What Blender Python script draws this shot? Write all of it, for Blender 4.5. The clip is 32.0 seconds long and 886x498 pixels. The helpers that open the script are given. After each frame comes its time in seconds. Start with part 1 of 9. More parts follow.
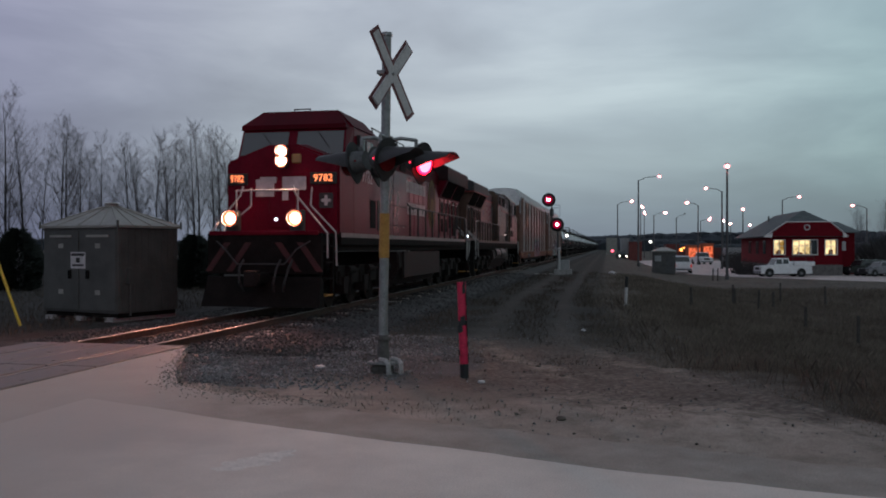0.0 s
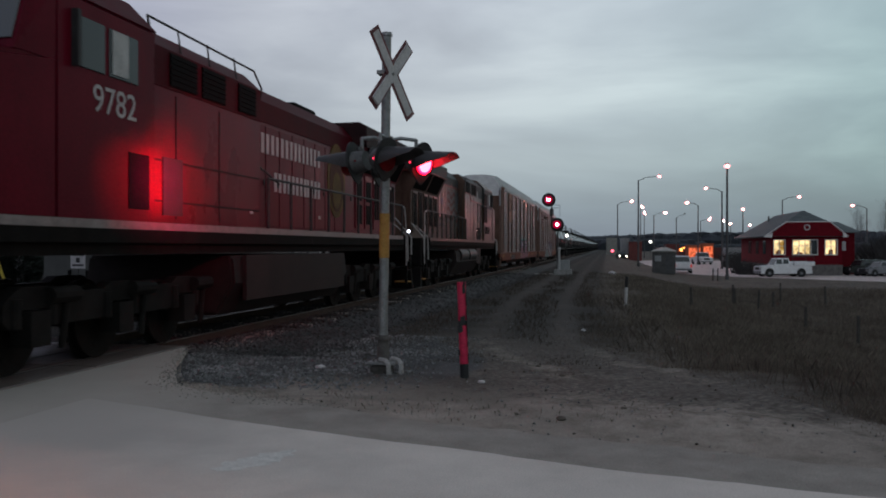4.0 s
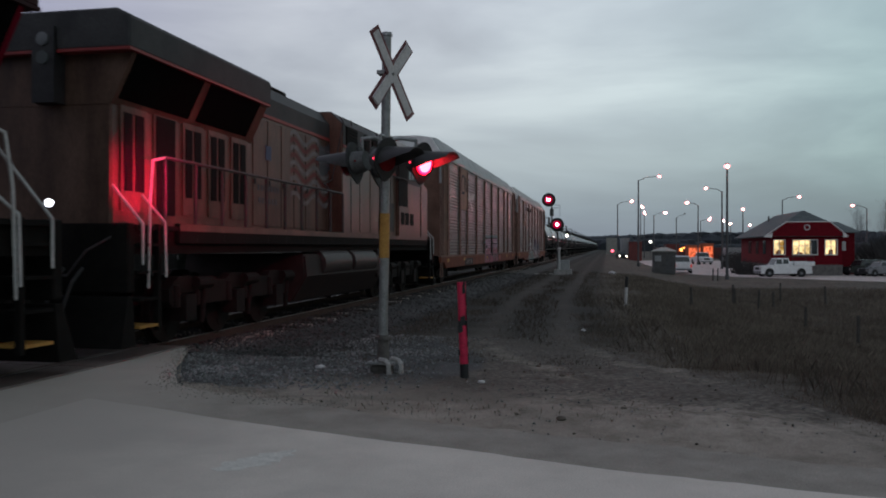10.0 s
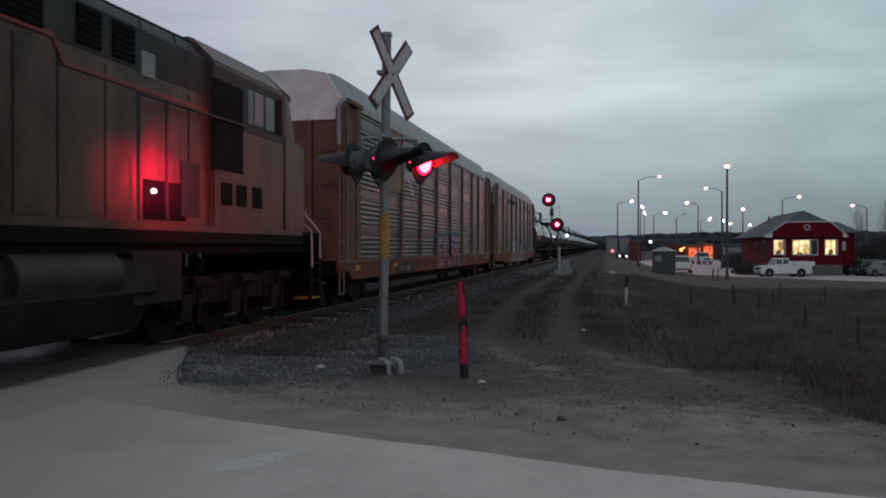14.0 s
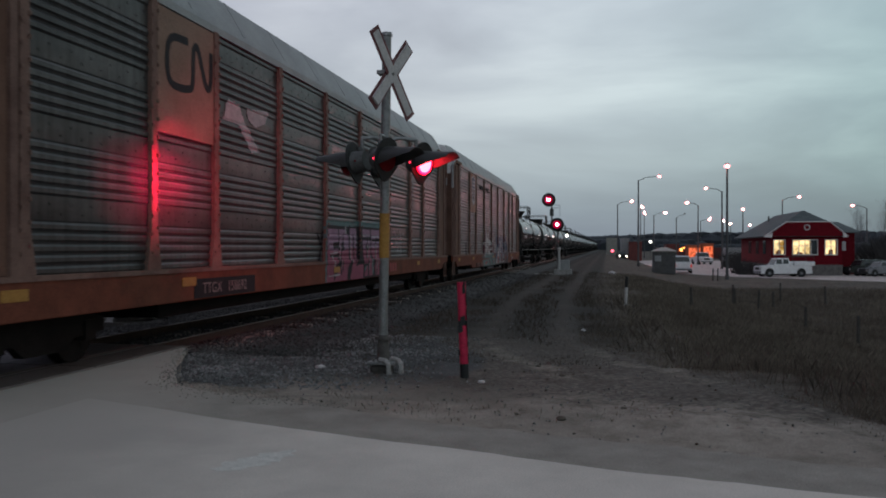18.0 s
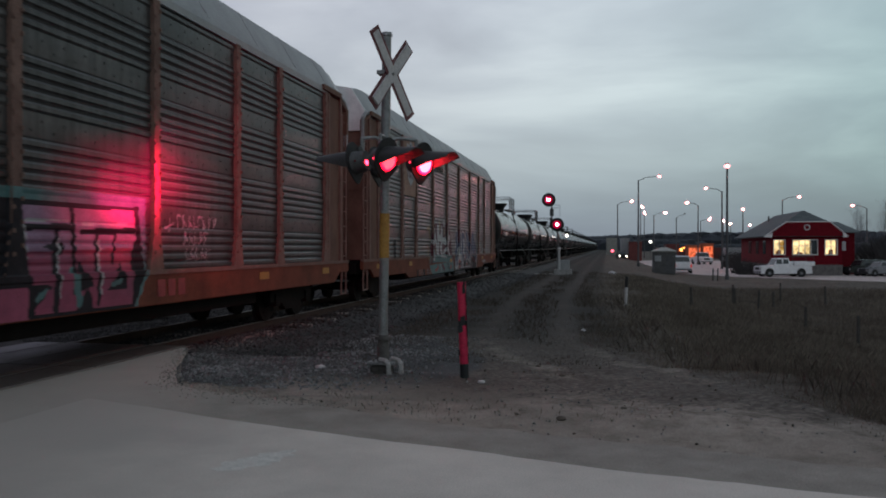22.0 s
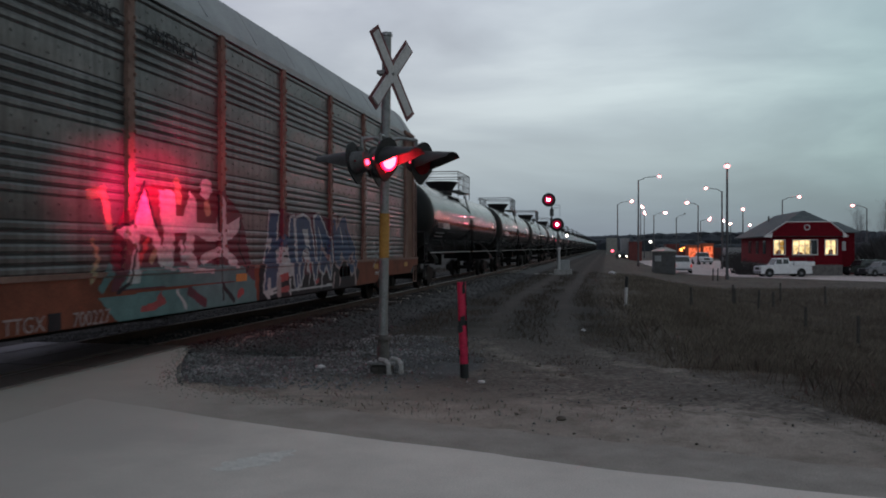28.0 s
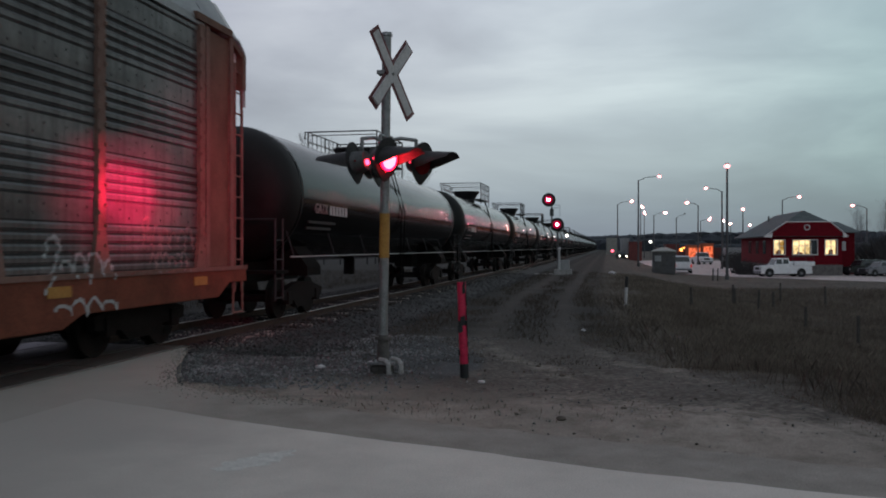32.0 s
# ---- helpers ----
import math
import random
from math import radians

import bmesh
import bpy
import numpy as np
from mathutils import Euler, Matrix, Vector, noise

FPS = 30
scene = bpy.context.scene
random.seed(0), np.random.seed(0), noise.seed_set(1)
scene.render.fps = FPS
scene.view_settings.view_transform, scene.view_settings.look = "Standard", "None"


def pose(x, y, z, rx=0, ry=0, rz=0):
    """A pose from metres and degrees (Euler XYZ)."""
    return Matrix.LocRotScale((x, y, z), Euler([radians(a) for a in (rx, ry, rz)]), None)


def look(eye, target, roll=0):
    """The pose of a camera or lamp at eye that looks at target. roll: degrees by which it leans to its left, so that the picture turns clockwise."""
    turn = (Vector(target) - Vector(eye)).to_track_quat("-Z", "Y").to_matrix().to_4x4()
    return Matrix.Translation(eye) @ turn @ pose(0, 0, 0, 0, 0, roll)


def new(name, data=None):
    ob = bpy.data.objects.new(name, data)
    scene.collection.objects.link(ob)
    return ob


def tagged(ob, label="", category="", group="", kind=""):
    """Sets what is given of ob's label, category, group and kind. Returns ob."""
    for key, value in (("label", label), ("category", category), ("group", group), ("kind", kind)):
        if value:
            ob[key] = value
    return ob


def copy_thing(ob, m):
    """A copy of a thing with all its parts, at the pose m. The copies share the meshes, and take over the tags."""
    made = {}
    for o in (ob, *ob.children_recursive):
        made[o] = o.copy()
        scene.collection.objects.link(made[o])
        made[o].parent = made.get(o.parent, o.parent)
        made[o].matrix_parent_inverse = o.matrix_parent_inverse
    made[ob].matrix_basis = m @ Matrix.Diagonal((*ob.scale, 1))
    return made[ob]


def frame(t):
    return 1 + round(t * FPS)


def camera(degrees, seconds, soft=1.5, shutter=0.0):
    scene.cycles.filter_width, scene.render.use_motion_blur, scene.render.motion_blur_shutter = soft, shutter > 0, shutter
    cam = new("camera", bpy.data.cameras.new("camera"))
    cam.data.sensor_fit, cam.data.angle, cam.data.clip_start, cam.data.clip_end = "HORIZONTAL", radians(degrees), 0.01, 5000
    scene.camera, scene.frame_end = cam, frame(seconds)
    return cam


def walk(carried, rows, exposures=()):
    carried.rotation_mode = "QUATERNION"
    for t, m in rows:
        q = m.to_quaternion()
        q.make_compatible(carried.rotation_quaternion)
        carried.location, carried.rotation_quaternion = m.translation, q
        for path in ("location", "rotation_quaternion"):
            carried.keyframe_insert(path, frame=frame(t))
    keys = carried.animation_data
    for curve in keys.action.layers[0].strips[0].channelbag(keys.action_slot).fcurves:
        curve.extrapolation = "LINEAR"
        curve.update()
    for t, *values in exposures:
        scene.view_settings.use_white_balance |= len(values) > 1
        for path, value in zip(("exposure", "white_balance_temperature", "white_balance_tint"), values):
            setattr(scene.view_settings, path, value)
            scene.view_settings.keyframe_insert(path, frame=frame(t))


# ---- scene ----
cam = camera(56.14, 32.0, soft=1.9, shutter=0.5)
EYE, YAW = (0.0, 0.0, 1.603), 11.27
walk(cam, [(0.0, pose(*EYE, 89.883, 0, YAW)), (32.0, pose(*EYE, 89.883, 0, YAW))],
     exposures=[(0.0, -0.13, 6420, 9), (2.0, -0.10, 6500, 9), (6.0, 0.05, 6650, 9.8), (32.0, 0.05, 6650, 9.8)])

# ---- world and light ----
world = bpy.data.worlds.new("dusk_sky")
scene.world = world
world.use_nodes = True
wt = world.node_tree
wt.nodes.clear()


def wn(kind, **kw):
    n = wt.nodes.new(kind)
    for k, v in kw.items():
        n.inputs[k].default_value = v
    return n


def ramp(tree, fac, stops):
    n = tree.nodes.new("ShaderNodeValToRGB")
    els = n.color_ramp.elements
    while len(els) < len(stops):
        els.new(0.5)
    for e, (p, c) in zip(els, stops):
        e.position, e.color = p, (*c, 1)
    tree.links.new(fac, n.inputs[0])
    return n.outputs[0]


coord = wn("ShaderNodeTexCoord")
sep = wn("ShaderNodeSeparateXYZ")
wt.links.new(coord.outputs["Generated"], sep.inputs[0])
# cloud sheets: noise on a plane high above, squeezed near the horizon
stretch = wt.nodes.new("ShaderNodeMapping")
stretch.inputs["Scale"].default_value = (1.0, 1.0, 4.2)
wt.links.new(coord.outputs["Generated"], stretch.inputs[0])
clouds = wn("ShaderNodeTexNoise", Scale=2.3, Detail=6.0, Roughness=0.52, Distortion=0.35)
wt.links.new(stretch.outputs[0], clouds.inputs["Vector"])
base = ramp(wt, sep.outputs[2], [(0.0, (0.19, 0.235, 0.285)), (0.04, (0.225, 0.28, 0.325)), (0.10, (0.345, 0.405, 0.432)), (0.20, (0.42, 0.475, 0.508)), (0.30, (0.42, 0.468, 0.515)), (0.6, (0.33, 0.36, 0.41)), (1.0, (0.26, 0.29, 0.34))])
shade = ramp(wt, clouds.outputs["Fac"], [(0.33, (0.76, 0.765, 0.79)), (0.50, (0.94, 0.95, 0.965)), (0.66, (1.19, 1.19, 1.17))])
mul = wt.nodes.new("ShaderNodeMix")
mul.data_type, mul.blend_type = "RGBA", "MULTIPLY"
mul.inputs["Factor"].default_value = 1.0
wt.links.new(base, mul.inputs["A"])
wt.links.new(shade, mul.inputs["B"])
# towards the west (the side of the trees) the dusk is purple
side = ramp(wt, sep.outputs[0], [(0.0, (0.55, 0.50, 0.64)), (0.19, (0.76, 0.69, 0.88)), (0.30, (1.02, 0.98, 1.05)), (0.40, (1.24, 1.21, 1.25)), (0.52, (1.195, 1.235, 1.255)), (0.64, (0.80, 0.955, 0.965)), (0.80, (0.64, 0.77, 0.79)), (1.0, (0.49, 0.575, 0.60))])
mapx = wn("ShaderNodeMapRange")
mapx.inputs["From Min"].default_value = -1.0
wt.links.new(sep.outputs[0], mapx.inputs["Value"])
side_node = wt.nodes[side.node.name]
wt.links.new(mapx.outputs[0], side_node.inputs[0])
mul2 = wt.nodes.new("ShaderNodeMix")
mul2.data_type, mul2.blend_type = "RGBA", "MULTIPLY"
mul2.inputs["Factor"].default_value = 1.0
wt.links.new(mul.outputs["Result"], mul2.inputs["A"])
wt.links.new(side, mul2.inputs["B"])
nishita = wt.nodes.new("ShaderNodeTexSky")
nishita.sky_type, nishita.sun_disc = "NISHITA", False
nishita.sun_elevation, nishita.sun_rotation = radians(3.0), radians(60)
over = wn("ShaderNodeBackground", Strength=1.0)
wt.links.new(mul2.outputs["Result"], over.inputs[0])
clear = wn("ShaderNodeBackground", Strength=0.012)
wt.links.new(nishita.outputs[0], clear.inputs[0])
addw = wt.nodes.new("ShaderNodeAddShader")
wt.links.new(over.outputs[0], addw.inputs[0])
wt.links.new(clear.outputs[0], addw.inputs[1])
outw = wt.nodes.new("ShaderNodeOutputWorld")
wt.links.new(addw.outputs[0], outw.inputs[0])

sun = new("sun", bpy.data.lights.new("sun", "SUN"))
sun.data.energy, sun.data.angle, sun.data.color = 0.12, radians(60), (0.9, 0.95, 1.0)
sun.matrix_world = look((60, -20, 60), (0, 20, 0))

# the two crossing lamps that face over the track throw a red patch on the train:
# a narrow core from inside each hood, where an added shutter cuts off the lamp that is dark, and a faint wide skirt at
# its mouth
for eye, aim, mouth in (((-3.457, 10.774, 2.719), (-6.65, 10.62, 2.36), (-3.92, 10.89, 2.66)), ((-3.307, 11.324, 2.719), (-6.65, 11.52, 2.62), (-3.75, 11.43, 2.66))):
    wide = (aim[0], aim[1] + 3.4, 2.7)
    for power, cone, place in ((2750, 33, eye), (680, 62, eye), (120, 120, mouth)):
        lamp = new("crossing_spot", bpy.data.lights.new("crossing_spot", "SPOT"))
        lamp.data.energy, lamp.data.color, lamp.data.spot_size, lamp.data.spot_blend = power, (1.0, 0.003, 0.095), radians(cone), 1.0
        lamp.data.shadow_soft_size = 0.02 if place is eye else 0.10
        lamp.matrix_world = look(place, wide if place is mouth else aim) @ Matrix.Diagonal((1.0, 0.60, 1.0, 1.0))

# ---- materials ----


def mat(name, c1, c2, scale=3.0, rough=0.75, metal=0.0, bump=0.25, fine=40.0, stretch=(1, 1, 1), spec=0.4, island=0.0, third=None):
    """Two tones at a broad scale, a fine grain on top, uneven gloss and relief."""
    m = bpy.data.materials.new(name)
    m.use_nodes = True
    t = m.node_tree
    b = t.nodes["Principled BSDF"]
    co = t.nodes.new("ShaderNodeTexCoord")
    mp = t.nodes.new("ShaderNodeMapping")
    mp.inputs["Scale"].default_value = stretch
    t.links.new(co.outputs["Object"], mp.inputs[0])
    n1 = t.nodes.new("ShaderNodeTexNoise")
    n1.inputs["Scale"].default_value, n1.inputs["Detail"].default_value, n1.inputs["Roughness"].default_value = scale, 6, 0.62
    n2 = t.nodes.new("ShaderNodeTexNoise")
    n2.inputs["Scale"].default_value, n2.inputs["Detail"].default_value = fine, 3
    for n in (n1, n2):
        t.links.new(mp.outputs[0], n.inputs["Vector"])
    stops = [(0.32, c1), (0.66, c2)]
    if third:
        stops = [(0.30, c1), (0.58, c2), (0.74, third)]
    col = ramp(t, n1.outputs["Fac"], stops)
    grain = ramp(t, n2.outputs["Fac"], [(0.25, (0.72, 0.72, 0.72)), (0.75, (1.25, 1.25, 1.25))])
    mx = t.nodes.new("ShaderNodeMix")
    mx.data_type, mx.blend_type = "RGBA", "MULTIPLY"
    mx.inputs["Factor"].default_value = 0.8
    t.links.new(col, mx.inputs["A"])
    t.links.new(grain, mx.inputs["B"])
    last = mx.outputs["Result"]
    if island:
        g = t.nodes.new("ShaderNodeNewGeometry")
        r = ramp(t, g.outputs["Random Per Island"], [(0.0, (1 - island,) * 3), (1.0, (1 + island,) * 3)])
        m2 = t.nodes.new("ShaderNodeMix")
        m2.data_type, m2.blend_type = "RGBA", "MULTIPLY"
        m2.inputs["Factor"].default_value = 1.0
        t.links.new(last, m2.inputs["A"])
        t.links.new(r, m2.inputs["B"])
        last = m2.outputs["Result"]
    t.links.new(last, b.inputs["Base Color"])
    mr = t.nodes.new("ShaderNodeMapRange")
    mr.inputs["To Min"].default_value, mr.inputs["To Max"].default_value = max(0.03, rough - 0.12), min(1, rough + 0.12)
    t.links.new(n1.outputs["Fac"], mr.inputs["Value"])
    t.links.new(mr.outputs[0], b.inputs["Roughness"])
    b.inputs["Metallic"].default_value, b.inputs["Specular IOR Level"].default_value = metal, spec
    if bump:
        bp = t.nodes.new("ShaderNodeBump")
        bp.inputs["Strength"].default_value, bp.inputs["Distance"].default_value = bump, 0.01
        t.links.new(n2.outputs["Fac"], bp.inputs["Height"])
        t.links.new(bp.outputs[0], b.inputs["Normal"])
    return m


def glow(name, colour, strength):
    m = bpy.data.materials.new(name)
    m.use_nodes = True
    t = m.node_tree
    t.nodes.clear()
    e, o = t.nodes.new("ShaderNodeEmission"), t.nodes.new("ShaderNodeOutputMaterial")
    e.inputs[0].default_value, e.inputs[1].default_value = (*colour, 1), strength
    t.links.new(e.outputs[0], o.inputs[0])
    return m


def glow_uneven(name, colour, strength, scale):
    """A glowing surface, brighter in some places than in others."""
    m = glow(name, colour, strength)
    t = m.node_tree
    e = next(n for n in t.nodes if n.type == "EMISSION")
    co, n = t.nodes.new("ShaderNodeTexCoord"), t.nodes.new("ShaderNodeTexNoise")
    n.inputs["Scale"].default_value, n.inputs["Detail"].default_value = scale, 4
    t.links.new(co.outputs["Object"], n.inputs["Vector"])
    t.links.new(ramp(t, n.outputs["Fac"], [(0.36, tuple(0.30 * c * c for c in colour)), (0.52, colour), (0.66, tuple(1.5 * c for c in colour))]), e.inputs[0])
    return m


def rack_panel_mat(name, k):
    """Weathered galvanised sheet: broad sooty bands, vertical wash streaks, grain."""
    m = mat(name, (0.074 * k, 0.072 * k, 0.072 * k), (0.155 * k, 0.151 * k, 0.151 * k), 0.9, 0.34, 0.25, 0.10, 25, (1, 1.0, 0.35), spec=0.45)
    t = m.node_tree
    b = t.nodes["Principled BSDF"]
    old = b.inputs["Base Color"].links[0].from_socket
    co = t.nodes.new("ShaderNodeTexCoord")
    for scale, size, stops in (((1, 0.35, 1.5), 1.1, [(0.36, (0.50, 0.49, 0.49)), (0.55, (0.95, 0.94, 0.94)), (0.68, (1.22, 1.21, 1.20))]),
                               ((1, 9.0, 0.30), 1.0, [(0.36, (0.62, 0.60, 0.59)), (0.52, (1.0, 1.0, 1.0)), (0.70, (1.12, 1.12, 1.12))])):
        mp, n, mx = t.nodes.new("ShaderNodeMapping"), t.nodes.new("ShaderNodeTexNoise"), t.nodes.new("ShaderNodeMix")
        mp.inputs["Scale"].default_value = scale
        n.inputs["Scale"].default_value, n.inputs["Detail"].default_value, n.inputs["Roughness"].default_value = size, 5, 0.6
        mx.data_type, mx.blend_type = "RGBA", "MULTIPLY"
        mx.inputs["Factor"].default_value = 1.0
        info = t.nodes.new("ShaderNodeObjectInfo")
        add = t.nodes.new("ShaderNodeVectorMath")
        add.operation = "MULTIPLY_ADD"
        add.inputs[1].default_value = (1, 1, 1)
        t.links.new(co.outputs["Object"], add.inputs[0])
        off = t.nodes.new("ShaderNodeVectorMath")
        off.operation = "SCALE"
        off.inputs[0].default_value = (37.0, 53.0, 11.0)
        t.links.new(info.outputs["Random"], off.inputs["Scale"])
        t.links.new(off.outputs[0], add.inputs[2])
        t.links.new(add.outputs[0], mp.inputs[0])
        t.links.new(mp.outputs[0], n.inputs["Vector"])
        t.links.new(old, mx.inputs["A"])
        t.links.new(ramp(t, n.outputs["Fac"], stops), mx.inputs["B"])
        old = mx.outputs["Result"]
    t.links.new(old, b.inputs["Base Color"])
    return m


def glass(name, colour, rough=0.08):
    m = bpy.data.materials.new(name)
    m.use_nodes = True
    b = m.node_tree.nodes["Principled BSDF"]
    b.inputs["Base Color"].default_value = (*colour, 1)
    b.inputs["Roughness"].default_value, b.inputs["Specular IOR Level"].default_value = rough, 0.6
    return m


def ground_mat():
    """Dry grass, bare dirt with ruts, and grit near the track, told apart by place with ragged edges."""
    m = bpy.data.materials.new("ground_earth")
    m.use_nodes = True
    t = m.node_tree
    b = t.nodes["Principled BSDF"]
    co = t.nodes.new("ShaderNodeTexCoord")
    noises = []
    for sc, de in ((0.35, 5), (2.2, 6), (14, 5), (70, 3)):
        n = t.nodes.new("ShaderNodeTexNoise")
        n.inputs["Scale"].default_value, n.inputs["Detail"].default_value, n.inputs["Roughness"].default_value = sc, de, 0.65
        t.links.new(co.outputs["Object"], n.inputs["Vector"])
        noises.append(n.outputs["Fac"])
    at = t.nodes.new("ShaderNodeAttribute")
    at.attribute_name = "cover"
    sp = t.nodes.new("ShaderNodeSeparateColor")
    t.links.new(at.outputs["Color"], sp.inputs[0])

    def math_node(op, a, c):
        n = t.nodes.new("ShaderNodeMath")
        n.operation = op
        for i, v in enumerate((a, c)):
            if isinstance(v, (int, float)):
                n.inputs[i].default_value = v
            else:
                t.links.new(v, n.inputs[i])
        return n.outputs[0]

    def mask(v, lo=0.42, hi=0.58):
        wob = math_node("ADD", v, math_node("MULTIPLY", math_node("SUBTRACT", noises[1], 0.5), 0.7))
        wob = math_node("ADD", wob, math_node("MULTIPLY", math_node("SUBTRACT", noises[2], 0.5), 0.5))
        r = t.nodes.new("ShaderNodeMapRange")
        r.interpolation_type = "SMOOTHSTEP"
        r.inputs["From Min"].default_value, r.inputs["From Max"].default_value = lo, hi
        t.links.new(wob, r.inputs["Value"])
        return r.outputs[0]

    def mix(f, a, c, kind="MIX"):
        n = t.nodes.new("ShaderNodeMix")
        n.data_type, n.blend_type = "RGBA", kind
        if isinstance(f, (int, float)):
            n.inputs["Factor"].default_value = f
        else:
            t.links.new(f, n.inputs["Factor"])
        t.links.new(a, n.inputs["A"])
        t.links.new(c, n.inputs["B"])
        return n.outputs["Result"]
    grass = ramp(t, noises[1], [(0.3, (0.056, 0.046, 0.038)), (0.5, (0.10, 0.084, 0.071)), (0.7, (0.15, 0.128, 0.109))])
    dirt = ramp(t, noises[2], [(0.30, (0.046, 0.039, 0.033)), (0.5, (0.108, 0.093, 0.081)), (0.70, (0.195, 0.170, 0.150))])
    grit = ramp(t, noises[3], [(0.3, (0.028, 0.028, 0.029)), (0.5, (0.070, 0.070, 0.071)), (0.7, (0.135, 0.134, 0.135))])
    wheel = ramp(t, noises[3], [(0.3, (0.22, 0.186, 0.158)), (0.5, (0.315, 0.268, 0.229)), (0.7, (0.40, 0.345, 0.30))])
    snow = ramp(t, noises[1], [(0.3, (0.44, 0.37, 0.355)), (0.7, (0.64, 0.545, 0.52))])
    c = mix(mask(sp.outputs[0]), grass, dirt)
    c = mix(mask(sp.outputs[1]), c, grit)
    c = mix(math_node("MULTIPLY", mask(sp.outputs[2], 0.30, 0.85), 0.8), c, wheel)
    lot = t.nodes.new("ShaderNodeAttribute")
    lot.attribute_name = "lot"
    sl = t.nodes.new("ShaderNodeSeparateColor")
    t.links.new(lot.outputs["Color"], sl.inputs[0])
    soil = ramp(t, noises[2], [(0.3, (0.015, 0.0135, 0.0125)), (0.5, (0.032, 0.029, 0.026)), (0.7, (0.068, 0.061, 0.056))])
    c = mix(math_node("MULTIPLY", mask(sl.outputs[1], 0.25, 0.8), 0.9), c, soil)
    c = mix(mask(sl.outputs[0], 0.45, 0.55), c, snow)
    broad = ramp(t, noises[0], [(0.3, (0.72, 0.72, 0.72)), (0.7, (1.2, 1.2, 1.2))])
    c = mix(1.0, c, broad, "MULTIPLY")
    mid = ramp(t, noises[1], [(0.34, (0.76, 0.74, 0.72)), (0.52, (1.0, 1.0, 1.0)), (0.68, (1.22, 1.22, 1.22))])
    c = mix(0.8, c, mid, "MULTIPLY")
    t.links.new(c, b.inputs["Base Color"])
    b.inputs["Roughness"].default_value, b.inputs["Specular IOR Level"].default_value = 0.95, 0.15
    bp = t.nodes.new("ShaderNodeBump")
    bp.inputs["Strength"].default_value, bp.inputs["Distance"].default_value = 0.14, 0.02
    h = math_node("ADD", noises[2], math_node("MULTIPLY", noises[3], 0.5))
    t.links.new(h, bp.inputs["Height"])
    t.links.new(bp.outputs[0], b.inputs["Normal"])
    return m


GROUND = ground_mat()
ASPHALT = mat("pale_worn_asphalt", (0.505, 0.448, 0.402), (0.632, 0.560, 0.503), 0.9, 0.9, 0, 0.35, 90, third=(0.683, 0.605, 0.542))
SHOULDER = mat("grey_road_shoulder", (0.205, 0.180, 0.157), (0.325, 0.286, 0.250), 1.6, 0.95, 0, 0.5, 60)


def worn(m, x0, x1, colour, amount):
    """Wear that traffic leaves over one side of a road, in broad soft patches."""
    t = m.node_tree
    b = t.nodes["Principled BSDF"]
    old = b.inputs["Base Color"].links[0].from_socket
    co, sp = t.nodes.new("ShaderNodeTexCoord"), t.nodes.new("ShaderNodeSeparateXYZ")
    t.links.new(co.outputs["Object"], sp.inputs[0])
    n = t.nodes.new("ShaderNodeTexNoise")
    n.inputs["Scale"].default_value, n.inputs["Detail"].default_value = 0.9, 5
    t.links.new(co.outputs["Object"], n.inputs["Vector"])
    add = t.nodes.new("ShaderNodeMath")
    add.operation = "MULTIPLY_ADD"
    add.inputs[1].default_value = 2.2
    t.links.new(n.outputs["Fac"], add.inputs[0])
    t.links.new(sp.outputs[0], add.inputs[2])
    r = t.nodes.new("ShaderNodeMapRange")
    r.interpolation_type = "SMOOTHSTEP"
    for k, v in (("From Min", x1 + 1.1), ("From Max", x0 + 1.1), ("To Min", amount), ("To Max", 0.0)):
        r.inputs[k].default_value = v
    t.links.new(add.outputs[0], r.inputs["Value"])
    mx = t.nodes.new("ShaderNodeMix")
    mx.data_type = "RGBA"
    t.links.new(r.outputs[0], mx.inputs["Factor"])
    t.links.new(old, mx.inputs["A"])
    mx.inputs["B"].default_value = (*colour, 1)
    t.links.new(mx.outputs["Result"], b.inputs["Base Color"])


worn(SHOULDER, -3.2, -5.6, (0.43, 0.375, 0.335), 0.75)
worn(ASPHALT, -1.6, -4.6, (0.40, 0.35, 0.318), 0.85)
# darker copy of the road: the shade beside the train is in its colour
FARROAD = mat("shaded_road_beyond_track", (0.038, 0.034, 0.031), (0.07, 0.062, 0.057), 1.6, 0.95, 0, 0.5, 60, spec=0.15)
PAINTMARK = mat("worn_road_paint", (0.49, 0.465, 0.43), (0.66, 0.625, 0.58), 14, 0.85, 0, 0.2, 60)
PLANK = mat("crossing_concrete", (0.086, 0.066, 0.058), (0.148, 0.115, 0.101), 3, 0.5, 0, 0.3, 30, spec=0.5)
RUBBER = mat("black_rubber", (0.02, 0.02, 0.02), (0.045, 0.042, 0.04), 6, 0.8)
RAIL = mat("polished_rail_steel", (0.17, 0.153, 0.14), (0.26, 0.235, 0.22), 5, 0.45, 1.0, 0.05)
RAILSIDE = mat("rusty_rail_web", (0.03, 0.019, 0.014), (0.065, 0.04, 0.03), 7, 0.85)
TIE = mat("creosote_tie", (0.026, 0.021, 0.018), (0.06, 0.05, 0.043), 5, 0.9, 0, 0.5, 30)
TIEPALE = mat("weathered_tie_end", (0.22, 0.19, 0.17), (0.38, 0.33, 0.30), 5, 0.9, 0, 0.5, 30)
STONE = mat("crushed_stone", (0.098, 0.096, 0.097), (0.23, 0.224, 0.226), 0.8, 0.95, 0, 0.4, 60, island=0.42)
GALV = mat("galvanised_pipe", (0.19, 0.19, 0.19), (0.30, 0.30, 0.30), 8, 0.5, 0.5, 0.1)
